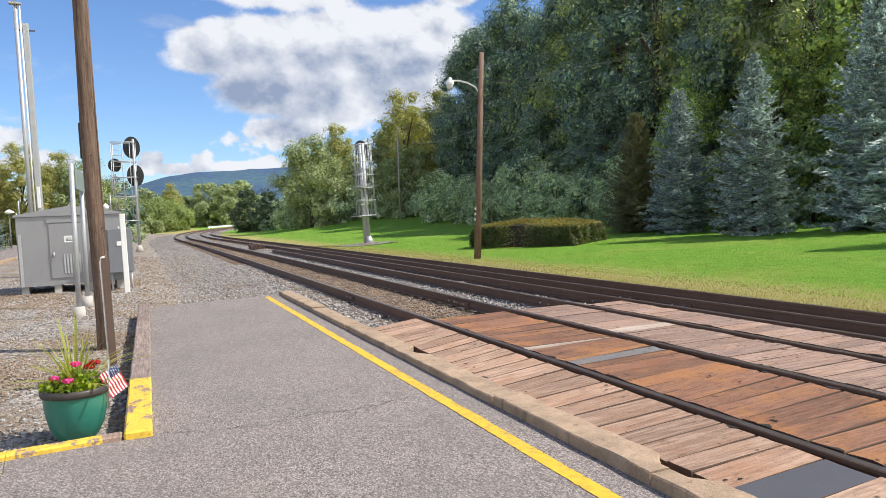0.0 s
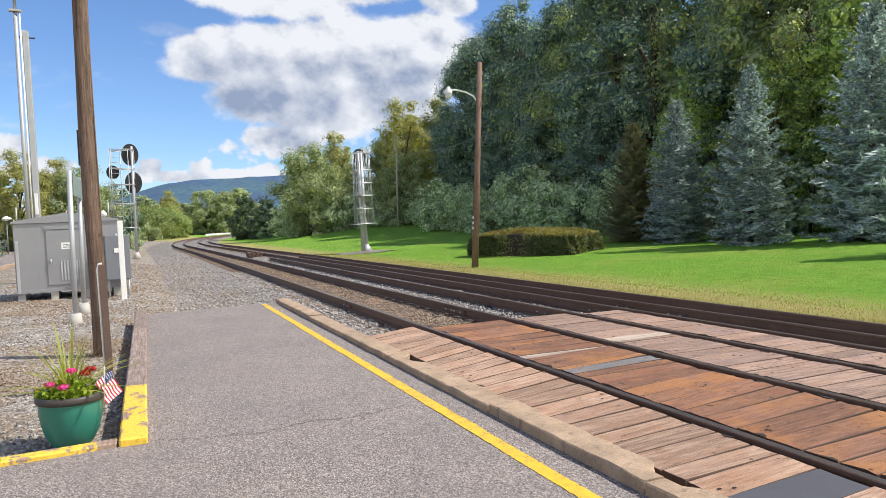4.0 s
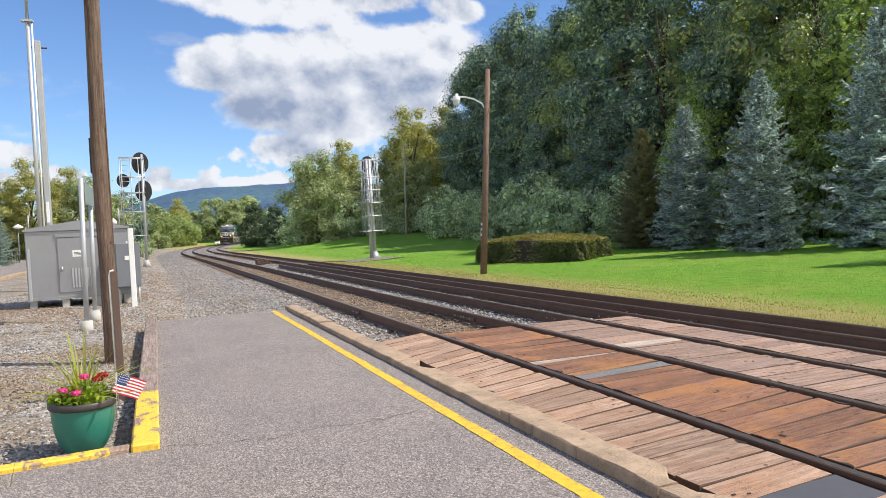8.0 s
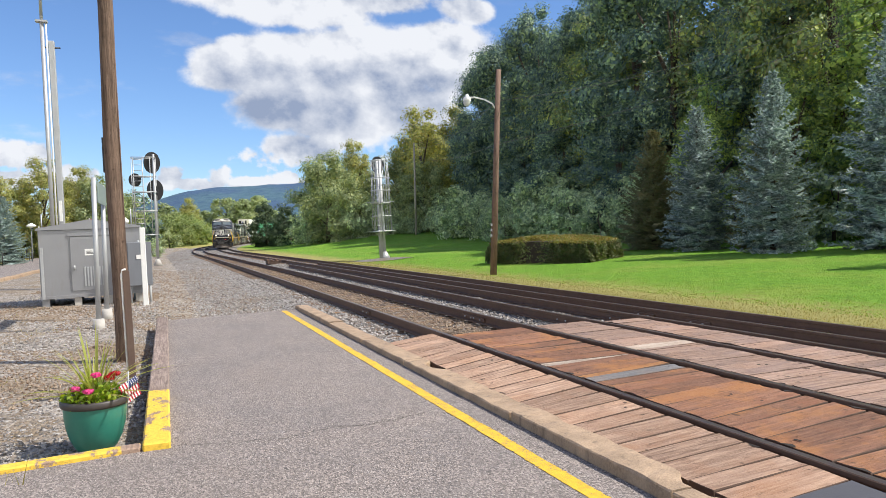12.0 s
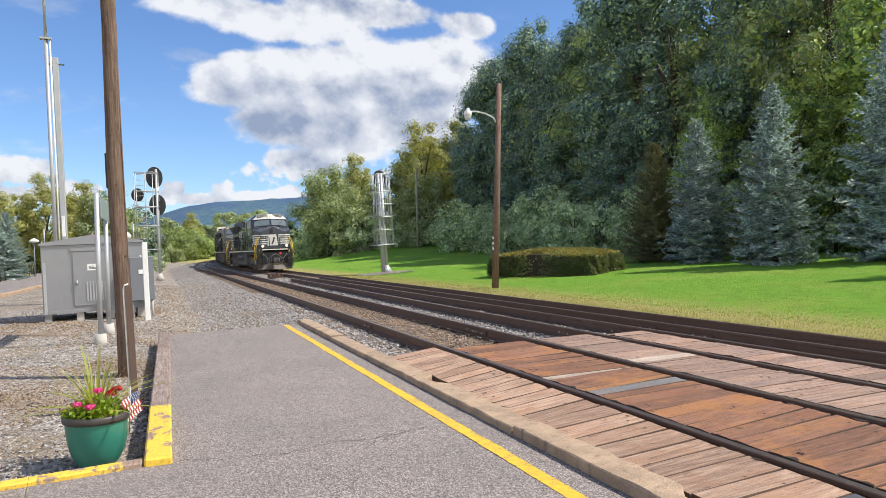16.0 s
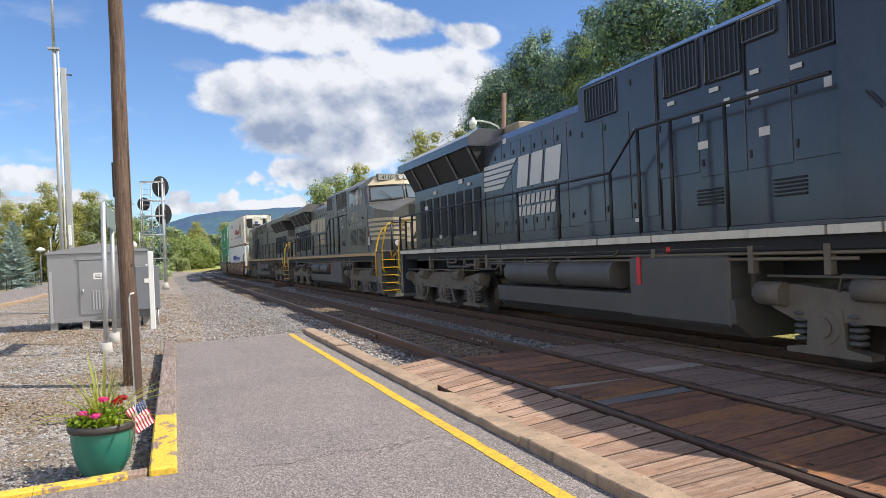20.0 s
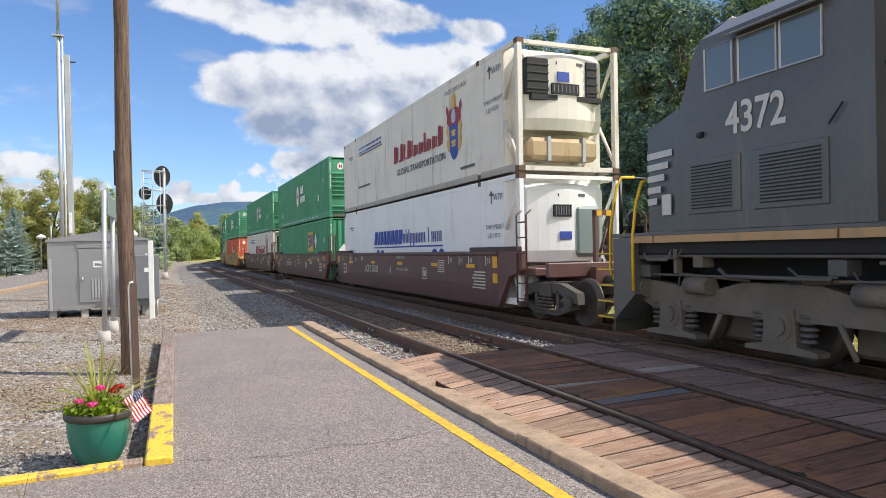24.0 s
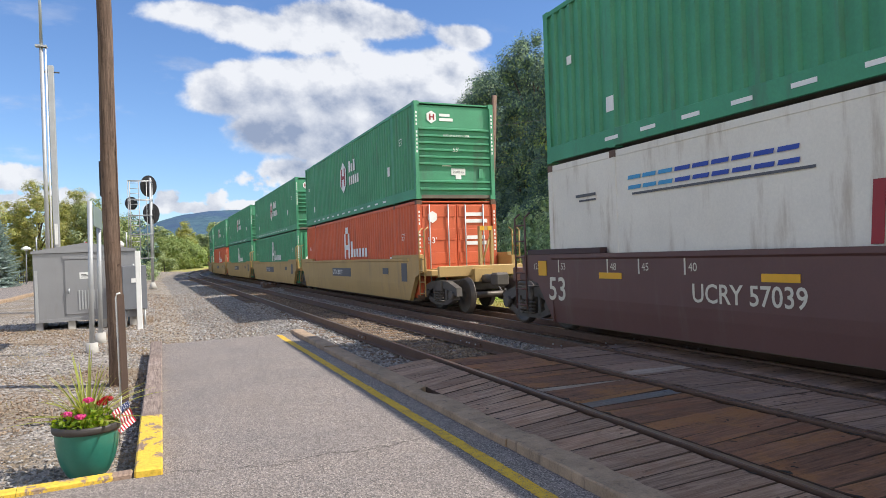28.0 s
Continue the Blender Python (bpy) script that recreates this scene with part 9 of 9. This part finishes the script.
        crest("crest_scroll", "decal_gold", ((0.26, 0.98), (0.44, 1.02), (0.56, 1.26), (0.46, 1.44), (0.58, 1.62), (0.50, 1.80), (0.36, 1.76), (0.28, 1.60)), 0.003, "plain gold scroll shape")
        crest("crest_shield", "decal_blue", ((0.0, 0.72), (0.18, 0.84), (0.30, 1.02), (0.31, 1.76), (0.0, 1.76)), 0.006, "plain blue shield shape")
        crest("crest_helmet", "decal_silver", ((0.0, 1.80), (0.14, 1.84), (0.16, 2.02), (0.10, 2.18), (0.0, 2.20)), 0.006, "plain silver helmet shape")
        crest("crest_finial", "decal_gold", ((0.0, 2.20), (0.15, 2.24), (0.12, 2.40), (0.16, 2.52), (0.08, 2.64), (0.0, 2.66)), 0.009, "plain gold finial shape")
        for zz in (1.12, 1.42):
            crest("crest_charge", "decal_gold", ((0.0, zz), (0.16, zz + 0.02), (0.10, zz + 0.08), (0.20, zz + 0.16), (0.0, zz + 0.20)), 0.010, "plain gold charge shape")
        for k in range(9):
            ya = 13.60 - 0.36 * k + (0.1 if low else 0.0)
            each_bar("maker_bar", M["decal_sky" if k < 3 else "decal_blue"], c, X, ((ya - 0.30, ya, 2.36, 2.42, 0.02), (ya - 0.30, ya, 2.20, 2.26, 0.02)), "blue bar")
        each_bar("small_bar", M["decal_grey"], c, X, ((10.3, 13.6, 2.11, 2.145, 0), (11.95, 13.65, 0.84, 0.91, 0)))
        if not low:
            lettering("caption", "GLOBAL TRANSPORTATION", 0.28, M["black"], c, at_side(8.60, 0.80), "LEFT", "black caption lettering", 1.22, 0.004)
        lettering("stack_limit", "STACK LIMIT 3 HIGH", 0.17, M["decal_grey"], c, at_side(4.3, 2.50))
    else:
        yy = 11.50
        for k in range(8):
            w = 0.42 if k not in (1, 2, 3) else 0.30
            each_bar("name_bar", M["decal_blue"], c, X, ((yy - w + 0.06, yy, 1.47, 1.95, 0.13),), "bold blue bar")
            yy -= w + 0.045
        yy -= 0.06
        for k in range(12):
            up, dn = (0.13 if k in (1, 2, 8) else 0.0), (0.14 if k in (3, 4) else 0.0)
            if k == 8:
                yy -= 0.18
            each_bar("thin_bar", M["decal_blue"], c, X, ((yy - 0.055, yy, 1.50 - dn, 1.80 + up, 0),), "blue bar")
            if k not in (2, 8):
                each_bar("thin_bar", M["decal_blue"], c, X, ((yy - 0.20, yy - 0.145, 1.50, 1.80, 0),), "blue bar")
            yy -= 0.29 if k != 2 else 0.15
        each_bar("underline", M["decal_blue"], c, X, ((yy, 11.5, 1.36, 1.405, 0),))
        for yc in (11.0, 10.45, 5.2, 4.65):
            bm = bmesh.new()
            ring_pts = [(yc + 0.25 * math.cos(a), 1.06 + 0.24 * math.sin(a)) for a in (2 * math.pi * k / 18 for k in range(18))]
            prism(bm, ring_pts, "x", X - 0.006, X)
            part("disc_mark", bm, M["decal_blue"], c, "plain blue disc")
    lettering("lift_mark", "WTP", 0.22, M["decal_grey"], c, at_side(1.28, 2.38))
    bm = bmesh.new()
    slab(bm, (X, 1.42, 2.30), (X, 1.38, 2.30), (X, 1.38, 2.56), (X, 1.42, 2.56), 0.004)
    slab(bm, (X, 1.52, 2.50), (X, 1.28, 2.50), (X, 1.40, 2.62), (X, 1.40, 2.62 + 0.001), 0.004)
    part("arrow", bm, M["decal_grey"], c)
    bm = bmesh.new()
    bars(bm, X, ((14.6, 15.2, 2.2, 2.25, 0), (14.6, 15.1, 2.12, 2.15, 0), (2.3, 3.2, 0.38, 0.45, 0)))
    part("small_bars", bm, M["decal_grey"], c, "small dark bars of print")
    lettering("tare_mark", "TARE WEIGHT", 0.15, M["decal_grey"], c, at_side(1.72, 1.72))
    lettering("tare_mark", "(LB) 13230", 0.15, M["decal_grey"], c, at_side(1.62, 1.52))
    return c


M["reefer_rail"] = plain("stained_rail", (0.40, 0.37, 0.31), 0.6, 0, 0.15, 1.2, 30, 0.05, (0.20, 0.16, 0.12), 0.7)
M["reefer_cover"] = plain("cover_grey", (0.20, 0.25, 0.24), 0.5, 0, 0.05, 2, 30, 0.03)
M["tank_tan"] = plain("tan_tank", (0.46, 0.34, 0.20), 0.4, 0.3, 0.12, 2, 30, 0.05, (0.28, 0.17, 0.08), 0.6)
PITCH = 18.85
WELL = 0.30          # floor of the well over the rail


def car_truck(parent, yc):
    bm = bmesh.new()
    for sd in (-1, 1):
        x0, x1 = sorted((sd * 0.98, sd * 1.14))
        for k in (-1, 1):
            prism(bm, [(yc, 0.64), (yc, 0.84), (yc + k * 0.55, 0.84), (yc + k * 1.15, 0.68), (yc + k * 1.18, 0.46), (yc + k * 0.92, 0.50), (yc + k * 0.48, 0.64)][::k], "x", x0, x1)
            prism(bm, [(yc, 0.20), (yc, 0.30), (yc + k * 0.42, 0.30), (yc + k * 0.95, 0.50), (yc + k * 1.0, 0.36), (yc + k * 0.46, 0.20)][::-k], "x", x0, x1)
            box(bm, x0, x1, min(yc + k * 0.38, yc + k * 0.48), max(yc + k * 0.38, yc + k * 0.48), 0.25, 0.70)
        for k in (-1, 1):
            tube(bm, ((sd * 1.10, yc + k * 0.89, 0.48), (sd * 1.22, yc + k * 0.89, 0.48)), 0.12, 12)
    box(bm, -1.2, 1.2, yc - 0.22, yc + 0.22, 0.55, 0.85, 0.03)
    t = part("truck", bm, M["truck"], parent)
    for sd in (-1, 1):
        bm = bmesh.new()
        for k in range(3):
            for q in range(4):
                lathe(bm, [(0.03, 0.28 + q * 0.07), (0.075, 0.30 + q * 0.07), (0.075, 0.315 + q * 0.07), (0.03, 0.335 + q * 0.07)], 8, (sd * 1.17, yc - 0.2 + 0.2 * k, 0))
        part("spring_group", bm, M["spring"], t)
    return [wheelset(parent, yc + k * 0.89, 0.46) for k in (-1, 1)]


M["spring"] = plain("dusty_spring", (0.11, 0.097, 0.085), 0.7, 0.2, 0.2, 3, 40, 0.2)
M["truck"] = plain("grey_truck", (0.095, 0.083, 0.072), 0.7, 0.2, 0.2, 3, 40, 0.2)


def well_car(paint, unit, label, lead_end, tail_end, marks=True, number="UCRY 57039", slip=0.0):
    """One unit of a well car; y = 0 is the leading end of its containers."""
    m_ = M[paint]
    c = empty("well_car", label, "freight car", "well cars")
    HW = 1.48
    for sd in (-1, 1):
        bm = bmesh.new()
        prism(bm, [(sd * (HW - 0.12), 0.24), (sd * (HW - 0.05), 0.24), (sd * (HW - 0.012), 0.56), (sd * HW, 0.72), (sd * HW, 1.40), (sd * (HW + 0.03), 1.43), (sd * (HW + 0.03), 1.50), (sd * (HW - 0.12), 1.50)], "y", 0.35, CL - 0.35)
        side = part("side_sill", bm, m_, c)
        for a, b in ((-0.55, 1.9), (CL - 1.9, CL + 0.55)):
            bm = bmesh.new()
            x0, x1 = sorted((sd * (HW + 0.01), sd * (HW - 0.14)))
            box(bm, x0, x1, a, b, 1.50, 1.60, 0.01)
            part("top_chord", bm, M["maroon_dark"] if paint == "maroon" else m_, side)
        for e, k in ((0.35, -1), (CL - 0.35, 1)):
            bm = bmesh.new()
            x0, x1 = sorted((sd * HW, sd * (HW - 0.12)))
            prism(bm, [(e, 0.24), (e, 1.50), (e + k * 1.15, 1.50), (e + k * 1.15, 1.10), (e + k * 0.55, 0.95)], "x", x0, x1)
            part("end_plate", bm, m_, c)
    bm = bmesh.new()
    box(bm, -HW + 0.1, HW - 0.1, 0.35, CL - 0.35, 0.22, WELL)
    part("well_floor", bm, M["under"], c)
    for e, k in ((0.2, -1), (CL - 0.2, 1)):
        bm = bmesh.new()
        a, b = sorted((e, e + k * 1.35))
        box(bm, -HW + 0.12, HW - 0.12, a, b, 0.98, 1.14, 0.02)
        box(bm, -0.35, 0.35, a, b, 0.75, 1.1)
        part("bulkhead_deck", bm, m_, c)
        for x in (-1.2, -0.6, 0.6, 1.2):
            bm = bmesh.new()
            tube(bm, ((x, e + k * 0.1, 1.1), (x * 0.6, e + k * 1.2, 1.16)), 0.05, 6)
            part("deck_brace", bm, m_, c)
    # end ladders, brake stand
    for sd in (-1, 1):
        for e, k in ((-0.62, -1), (CL + 0.62, 1)):
            bm = bmesh.new()
            x = sd * (HW + 0.02)
            for dy in (0.0, 0.42):
                tube(bm, [(x, e + k * dy, 0.42), (x, e + k * dy, 2.25), (x - sd * 0.12, e + k * dy, 2.35)], 0.02, 6)
            for q in range(6):
                tube(bm, ((x, e, 0.5 + q * 0.32), (x, e + k * 0.42, 0.5 + q * 0.32)), 0.016, 6)
            part("end_ladder", bm, m_, c)
    bm = bmesh.new()
    for x in (0.25, 0.62):
        box(bm, x, x + 0.08, -0.95, -0.83, 1.1, 2.35)
    box(bm, 0.25, 0.70, -0.95, -0.83, 2.25, 2.37)
    tube(bm, ((0.3, -0.9, 1.2), (0.66, -0.9, 2.2)), 0.03, 6)
    st = part("brake_stand", bm, m_, c)
    bm = bmesh.new()
    for x in (0.28, 0.52):
        box(bm, x, x + 0.13, -0.958, -0.95, 2.24, 2.36)
    part("reflector", bm, M["decal_amber"], st, "amber reflector")
    sets = []
    ends = []
    if lead_end:
        ends.append((-1.45, -1))
    if tail_end:
        ends.append((CL + 1.45, 1))
    for e, k in ends:
        bm = bmesh.new()
        tube(bm, ((0, e + k * 0.2, 0.88), (0, e + k * 1.0, 0.88)), 0.12, 8)
        box(bm, -0.2, 0.2, min(e + k * 1.0, e + k * 1.35), max(e + k * 1.0, e + k * 1.35), 0.7, 1.05, 0.05)
        part("coupler", bm, M["truck"], c)
        bm = bmesh.new()
        box(bm, -1.3, 1.3, min(e, e + k * 0.12), max(e, e + k * 0.12), 0.95, 1.25, 0.02)
        box(bm, -0.3, 0.3, min(e - k * 1.2, e + k * 0.3), max(e - k * 1.2, e + k * 0.3), 0.8, 1.15)
        part("end_beam", bm, m_, c)
        bm = bmesh.new()
        tube(bm, [(0.3, e + k * 0.2, 0.85), (0.35, e + k * 0.7, 0.45), (0.2, e + k * 1.1, 0.6)], 0.03, 6)
        part("air_hose", bm, M["rubber"], c)
        sets += car_truck(c, e - k * 0.25)
    if not lead_end:
        sets += car_truck(c, -1.35)
    X = -HW - 0.005
    if marks:
        def on(y, z):
            return Matrix.Translation((X - 0.002, y, z)) @ SIDE
        lettering("size_mark", "53", 0.60, M["decal_cream"], c, on(15.35 + 2 * slip, 0.66), "LEFT", "large cream numerals", 1.05, 0.006)
        lettering("reporting_mark", number, 0.36, M["decal_cream"], c, on(11.85 + slip, 0.80), "LEFT", "cream reporting mark", 0.95, 0.004)
        if unit:
            lettering("unit_letter", unit, 0.36, M["decal_cream"], c, on(8.65, 0.80), "LEFT")
            lettering("load_limit", "WELL LD LMT 118,200", 0.13, M["decal_cream"], c, on(7.9, 0.92), "LEFT")
            lettering("small_mark", number + "  " + unit, 0.13, M["decal_cream"], c, on(7.9, 1.30), "LEFT")
        for y, t in ((15.5, "53"), (14.0, "48"), (13.2, "45"), (12.2, "40"), (0.9, "53"), (1.9, "48"), (2.5, "45"), (3.2, "40")):
            lettering("length_mark", t, 0.17, M["decal_cream"], c, on(y, 1.22), "LEFT")
            bm = bmesh.new()
            bars(bm, X, ((y + 0.05, y + 0.08, 1.17, 1.40, 0),))
            part("length_tick", bm, M["decal_cream"], c)
        each_bar("reflector", M["decal_amber"], c, X, ((13.7, 14.3, 1.08, 1.18, 0), (10.4, 10.95, 1.10, 1.20, 0), (7.25, 7.75, 1.10, 1.20, 0), (4.1, 4.6, 1.10, 1.20, 0), (1.6, 2.1, 1.10, 1.20, 0), (0.36, 0.6, 1.12, 1.38, 0), (0.36, 0.6, 0.78, 1.0, 0), (16.0, 16.3, 1.10, 1.38, 0)), "amber reflector")
        for k in range(6):
            each_bar("stencil_bar", M["decal_cream"], c, X, ((1.0, 1.75 - 0.06 * (k % 3), 0.62 + 0.075 * k, 0.65 + 0.075 * k, 0), (3.6, 4.1 - 0.05 * (k % 2), 0.95 + 0.06 * k, 0.975 + 0.06 * k, 0)))
        bm = bmesh.new()
        bars(bm, X, ((5.0, 5.03, 0.72, 1.05, 0), (5.3, 5.33, 0.72, 1.05, 0), (5.0, 5.33, 0.72, 0.75, 0), (5.0, 5.33, 1.02, 1.05, 0), (5.08, 5.25, 0.8, 0.97, 0)))
        part("framed_stencil", bm, M["decal_cream"], c, "small framed stencil")
        lettering("weight_mark", "125 T", 0.17, M["decal_cream"], c, Matrix.Translation((X - 0.002, CL + 0.35, 1.22)) @ SIDE)
    elif number:
        bm = bmesh.new()
        bars(bm, X, ((7.0, 10.0, 0.85, 1.18, 0),))
        part("mark_panel", bm, M["decal_grey"], c, "dark panel")
        lettering("reporting_mark", number, 0.27, M["decal_white"], c, Matrix.Translation((X - 0.012, 9.9, 0.92)) @ SIDE)
        each_bar("stencil_bar", M["decal_grey"], c, X, ((2.3, 2.9, 1.0, 1.2, 0), (0.5, 1.0, 0.8, 1.35, 0)))
    return c, sets


M["maroon_dark"] = plain("dark_maroon", (0.055, 0.026, 0.025), 0.55, 0, 0.12, 2, 30, 0.05)
M["decal_cream"] = plain("cream_decal", (0.62, 0.58, 0.48), 0.6, 0, 0.06, 2, 30, 0.02)


def build_train():
    """All vehicles, with the distance of their y = 0 behind the leading coupler."""
    train = []          # thing, offset, reach of the two guide points, reversed, wheelsets with radius, height
    lead, w1 = locomotive("4551", "loco", "stripe", "cream", "glossy black diesel locomotive with white nose bands, headlights lit")
    train.append((lead, 0.0, (4.1, 18.3), False, [(w, 0.53) for w in w1], 0.0))
    second, w2 = locomotive("4110", "loco_dusty", "dusty_cream", "tan_stripe", "dusty black diesel locomotive with cream nose bands", False)
    train.append((second, 22.5, (4.1, 18.3), False, [(w, 0.53) for w in w2], 0.0))
    third, w3 = locomotive("4372", "loco_dusty", "stripe", "tan_stripe", "dark dusty diesel locomotive running cab last", False)
    train.append((third, 44.75, (4.1, 18.3), True, [(w, 0.53) for w in w3], 0.0))
    first = 69.9
    top_a = reefer_container("reefer", "stained cream refrigerated container stacked on top", "crest")
    low_a = reefer_container("reefer_new", "white refrigerated container with blue bars in the well", "blue")
    top_c = dry_container("green", "green corrugated 53-foot container stacked on top", "ribs", "hex")
    low_c = dry_container("green", "green corrugated container with gold mark in the well", "posts", "square", True)
    low_b = reefer_container("reefer", "cream refrigerated container with red bars and crest in the well", "crest", True)
    low_d = dry_container("orange", "orange corrugated container with doors forward in the well", "doors", "tall", True)
    low_e = dry_container("green", "green corrugated container in the well", "posts", "tall", True)

    def dup(ob):
        return copy_thing(ob, Matrix.Identity(4))
    stacks = [("maroon", "A", low_a, top_a), ("maroon", "C", low_c, top_c), ("maroon", "B", low_b, dup(top_c)),
              ("ochre", "", low_d, dup(top_c)), ("ochre", "", low_e, dup(top_c)), ("ochre", "", dup(low_e), dup(top_c)),
              ("maroon", "", dup(low_d), dup(top_c)), ("ochre", "", dup(low_e), dup(top_c)), ("ochre", "", dup(low_d), dup(top_c)), ("ochre", "", dup(low_e), dup(top_c))]
    spots = [first, first + PITCH, first + 2 * PITCH] + [131.15 + k * 18.9 for k in range(7)]
    for i, ((paint, unit, low, top), at) in enumerate(zip(stacks, spots)):
        if i < 4:
            car, sets = well_car(paint, unit, ("maroon" if paint == "maroon" else "ochre yellow") + " articulated well car carrying two stacked containers",
                                 i in (0, 3), i in (2,), i < 3, "UCRY 57039" if i < 3 else "DTTX 788277", (0.0, -0.08, 0.3, 0.0)[i])
            train.append((car, at, (-1.4, CL + 1.4), False, [(w, 0.46) for w in sets], 0.0))
            if i == 3:
                spare = car
        else:
            car = dup(spare)
            train.append((car, at, (-1.4, CL + 1.4), False, [], 0.0))
        at -= 0.4 if i == 0 else 0.0
        train.append((low, at, (-1.4, CL + 1.4), False, [], WELL))
        train.append((top, at, (-1.4, CL + 1.4), False, [], WELL + CH + 0.045))
    return train


SPEED, S0, T0 = 14.0, 20.6, 18.5      # metres a second, and where the leading coupler is at T0
RAIL_LIFT = 0.055


def vehicle_pose(s, guides, back, lift):
    """Stand a vehicle, whose y = 0 is at s, on the line by its two guide points."""
    (a, _), (b, _) = along(s + guides[0], 0, 0), along(s + guides[1], 0, 0)
    d = b - a
    h = math.atan2(d.x, d.y)
    tilt = math.atan2(d.z, math.hypot(d.x, d.y))
    m = Matrix.Rotation(-h, 4, "Z") @ Matrix.Rotation(tilt, 4, "X") @ Matrix.Rotation(radians(-0.5), 4, "Y")
    p = a - (m @ Vector((0, guides[0], 0)))
    m = Matrix.Translation(p + Vector((0, 0, RAIL_LIFT))) @ m
    if back:
        m = m @ Matrix.Translation((0, LOCO_LENGTH, 0)) @ Matrix.Rotation(math.pi, 4, "Z")
    return m @ Matrix.Translation((0, 0, lift))


def motions():
    times = [k * 0.7 for k in range(40)] + [28.0]
    turn_rows = [0.0] + [17.0 + k / 30 for k in range(331)]
    for ob, off, guides, back, sets, lift in TRAIN:
        g = guides if not back else (LOCO_LENGTH - guides[1], LOCO_LENGTH - guides[0])
        walk(ob, [(t, vehicle_pose(S0 + SPEED * (T0 - t) + off, g, back, lift)) for t in times])
        if off < 160:
            for w, r in sets:
                base = w.matrix_basis.copy()
                walk(w, [(t, base @ Matrix.Rotation((1 if not back else -1) * (max(t, 17.0) - 17.0) * SPEED / r, 4, "X")) for t in turn_rows])
    # flag: strips swing one after another
    _, strips, w = FLAG
    rows = [[] for _ in strips]
    for k in range(113):
        t = k * 0.25
        blow = min(1, 0.22 + 0.45 * math.exp(-((t - 2.2) / 1.0) ** 2) + 0.72 * math.exp(-((t - 7.2) / 1.6) ** 2) + 0.3 * math.exp(-((t - 9.4) / 0.9) ** 2) + 0.15 * math.exp(-((t - 25) / 1.0) ** 2))
        at = Matrix.Rotation(radians(22 + 12 * (1 - blow) + 8 * math.sin(t * 2.1)), 4, "Z") @ Matrix.Rotation(radians(62 * (1 - blow) + 14), 4, "Y")
        for i in range(len(strips)):
            if i:
                a = (1 - blow) * (44 if i % 2 else -50) + (8 + 10 * blow) * math.sin(t * 5.0 - i * 1.1)
                at = at @ Matrix.Translation((w, 0, 0)) @ Matrix.Rotation(radians(a), 4, "Z")
            rows[i].append((t, Matrix.Translation((0, 0, 0.19)) @ at @ Matrix.Translation((0, 0, -0.19))))
    for s, r in zip(strips, rows):
        walk(s, r)


make_ground()
make_distance()
make_tracks()
make_platform()
make_planter()
FLAG = make_flag()
make_posts()
make_cabinets()
make_towers()
make_left_distance()
make_signals()
make_lamp_pole()
make_track_details()
make_hedge()
make_woods()
make_grass()
TRAIN = build_train()
make_stones()
make_ties()
make_crossing()
motions()
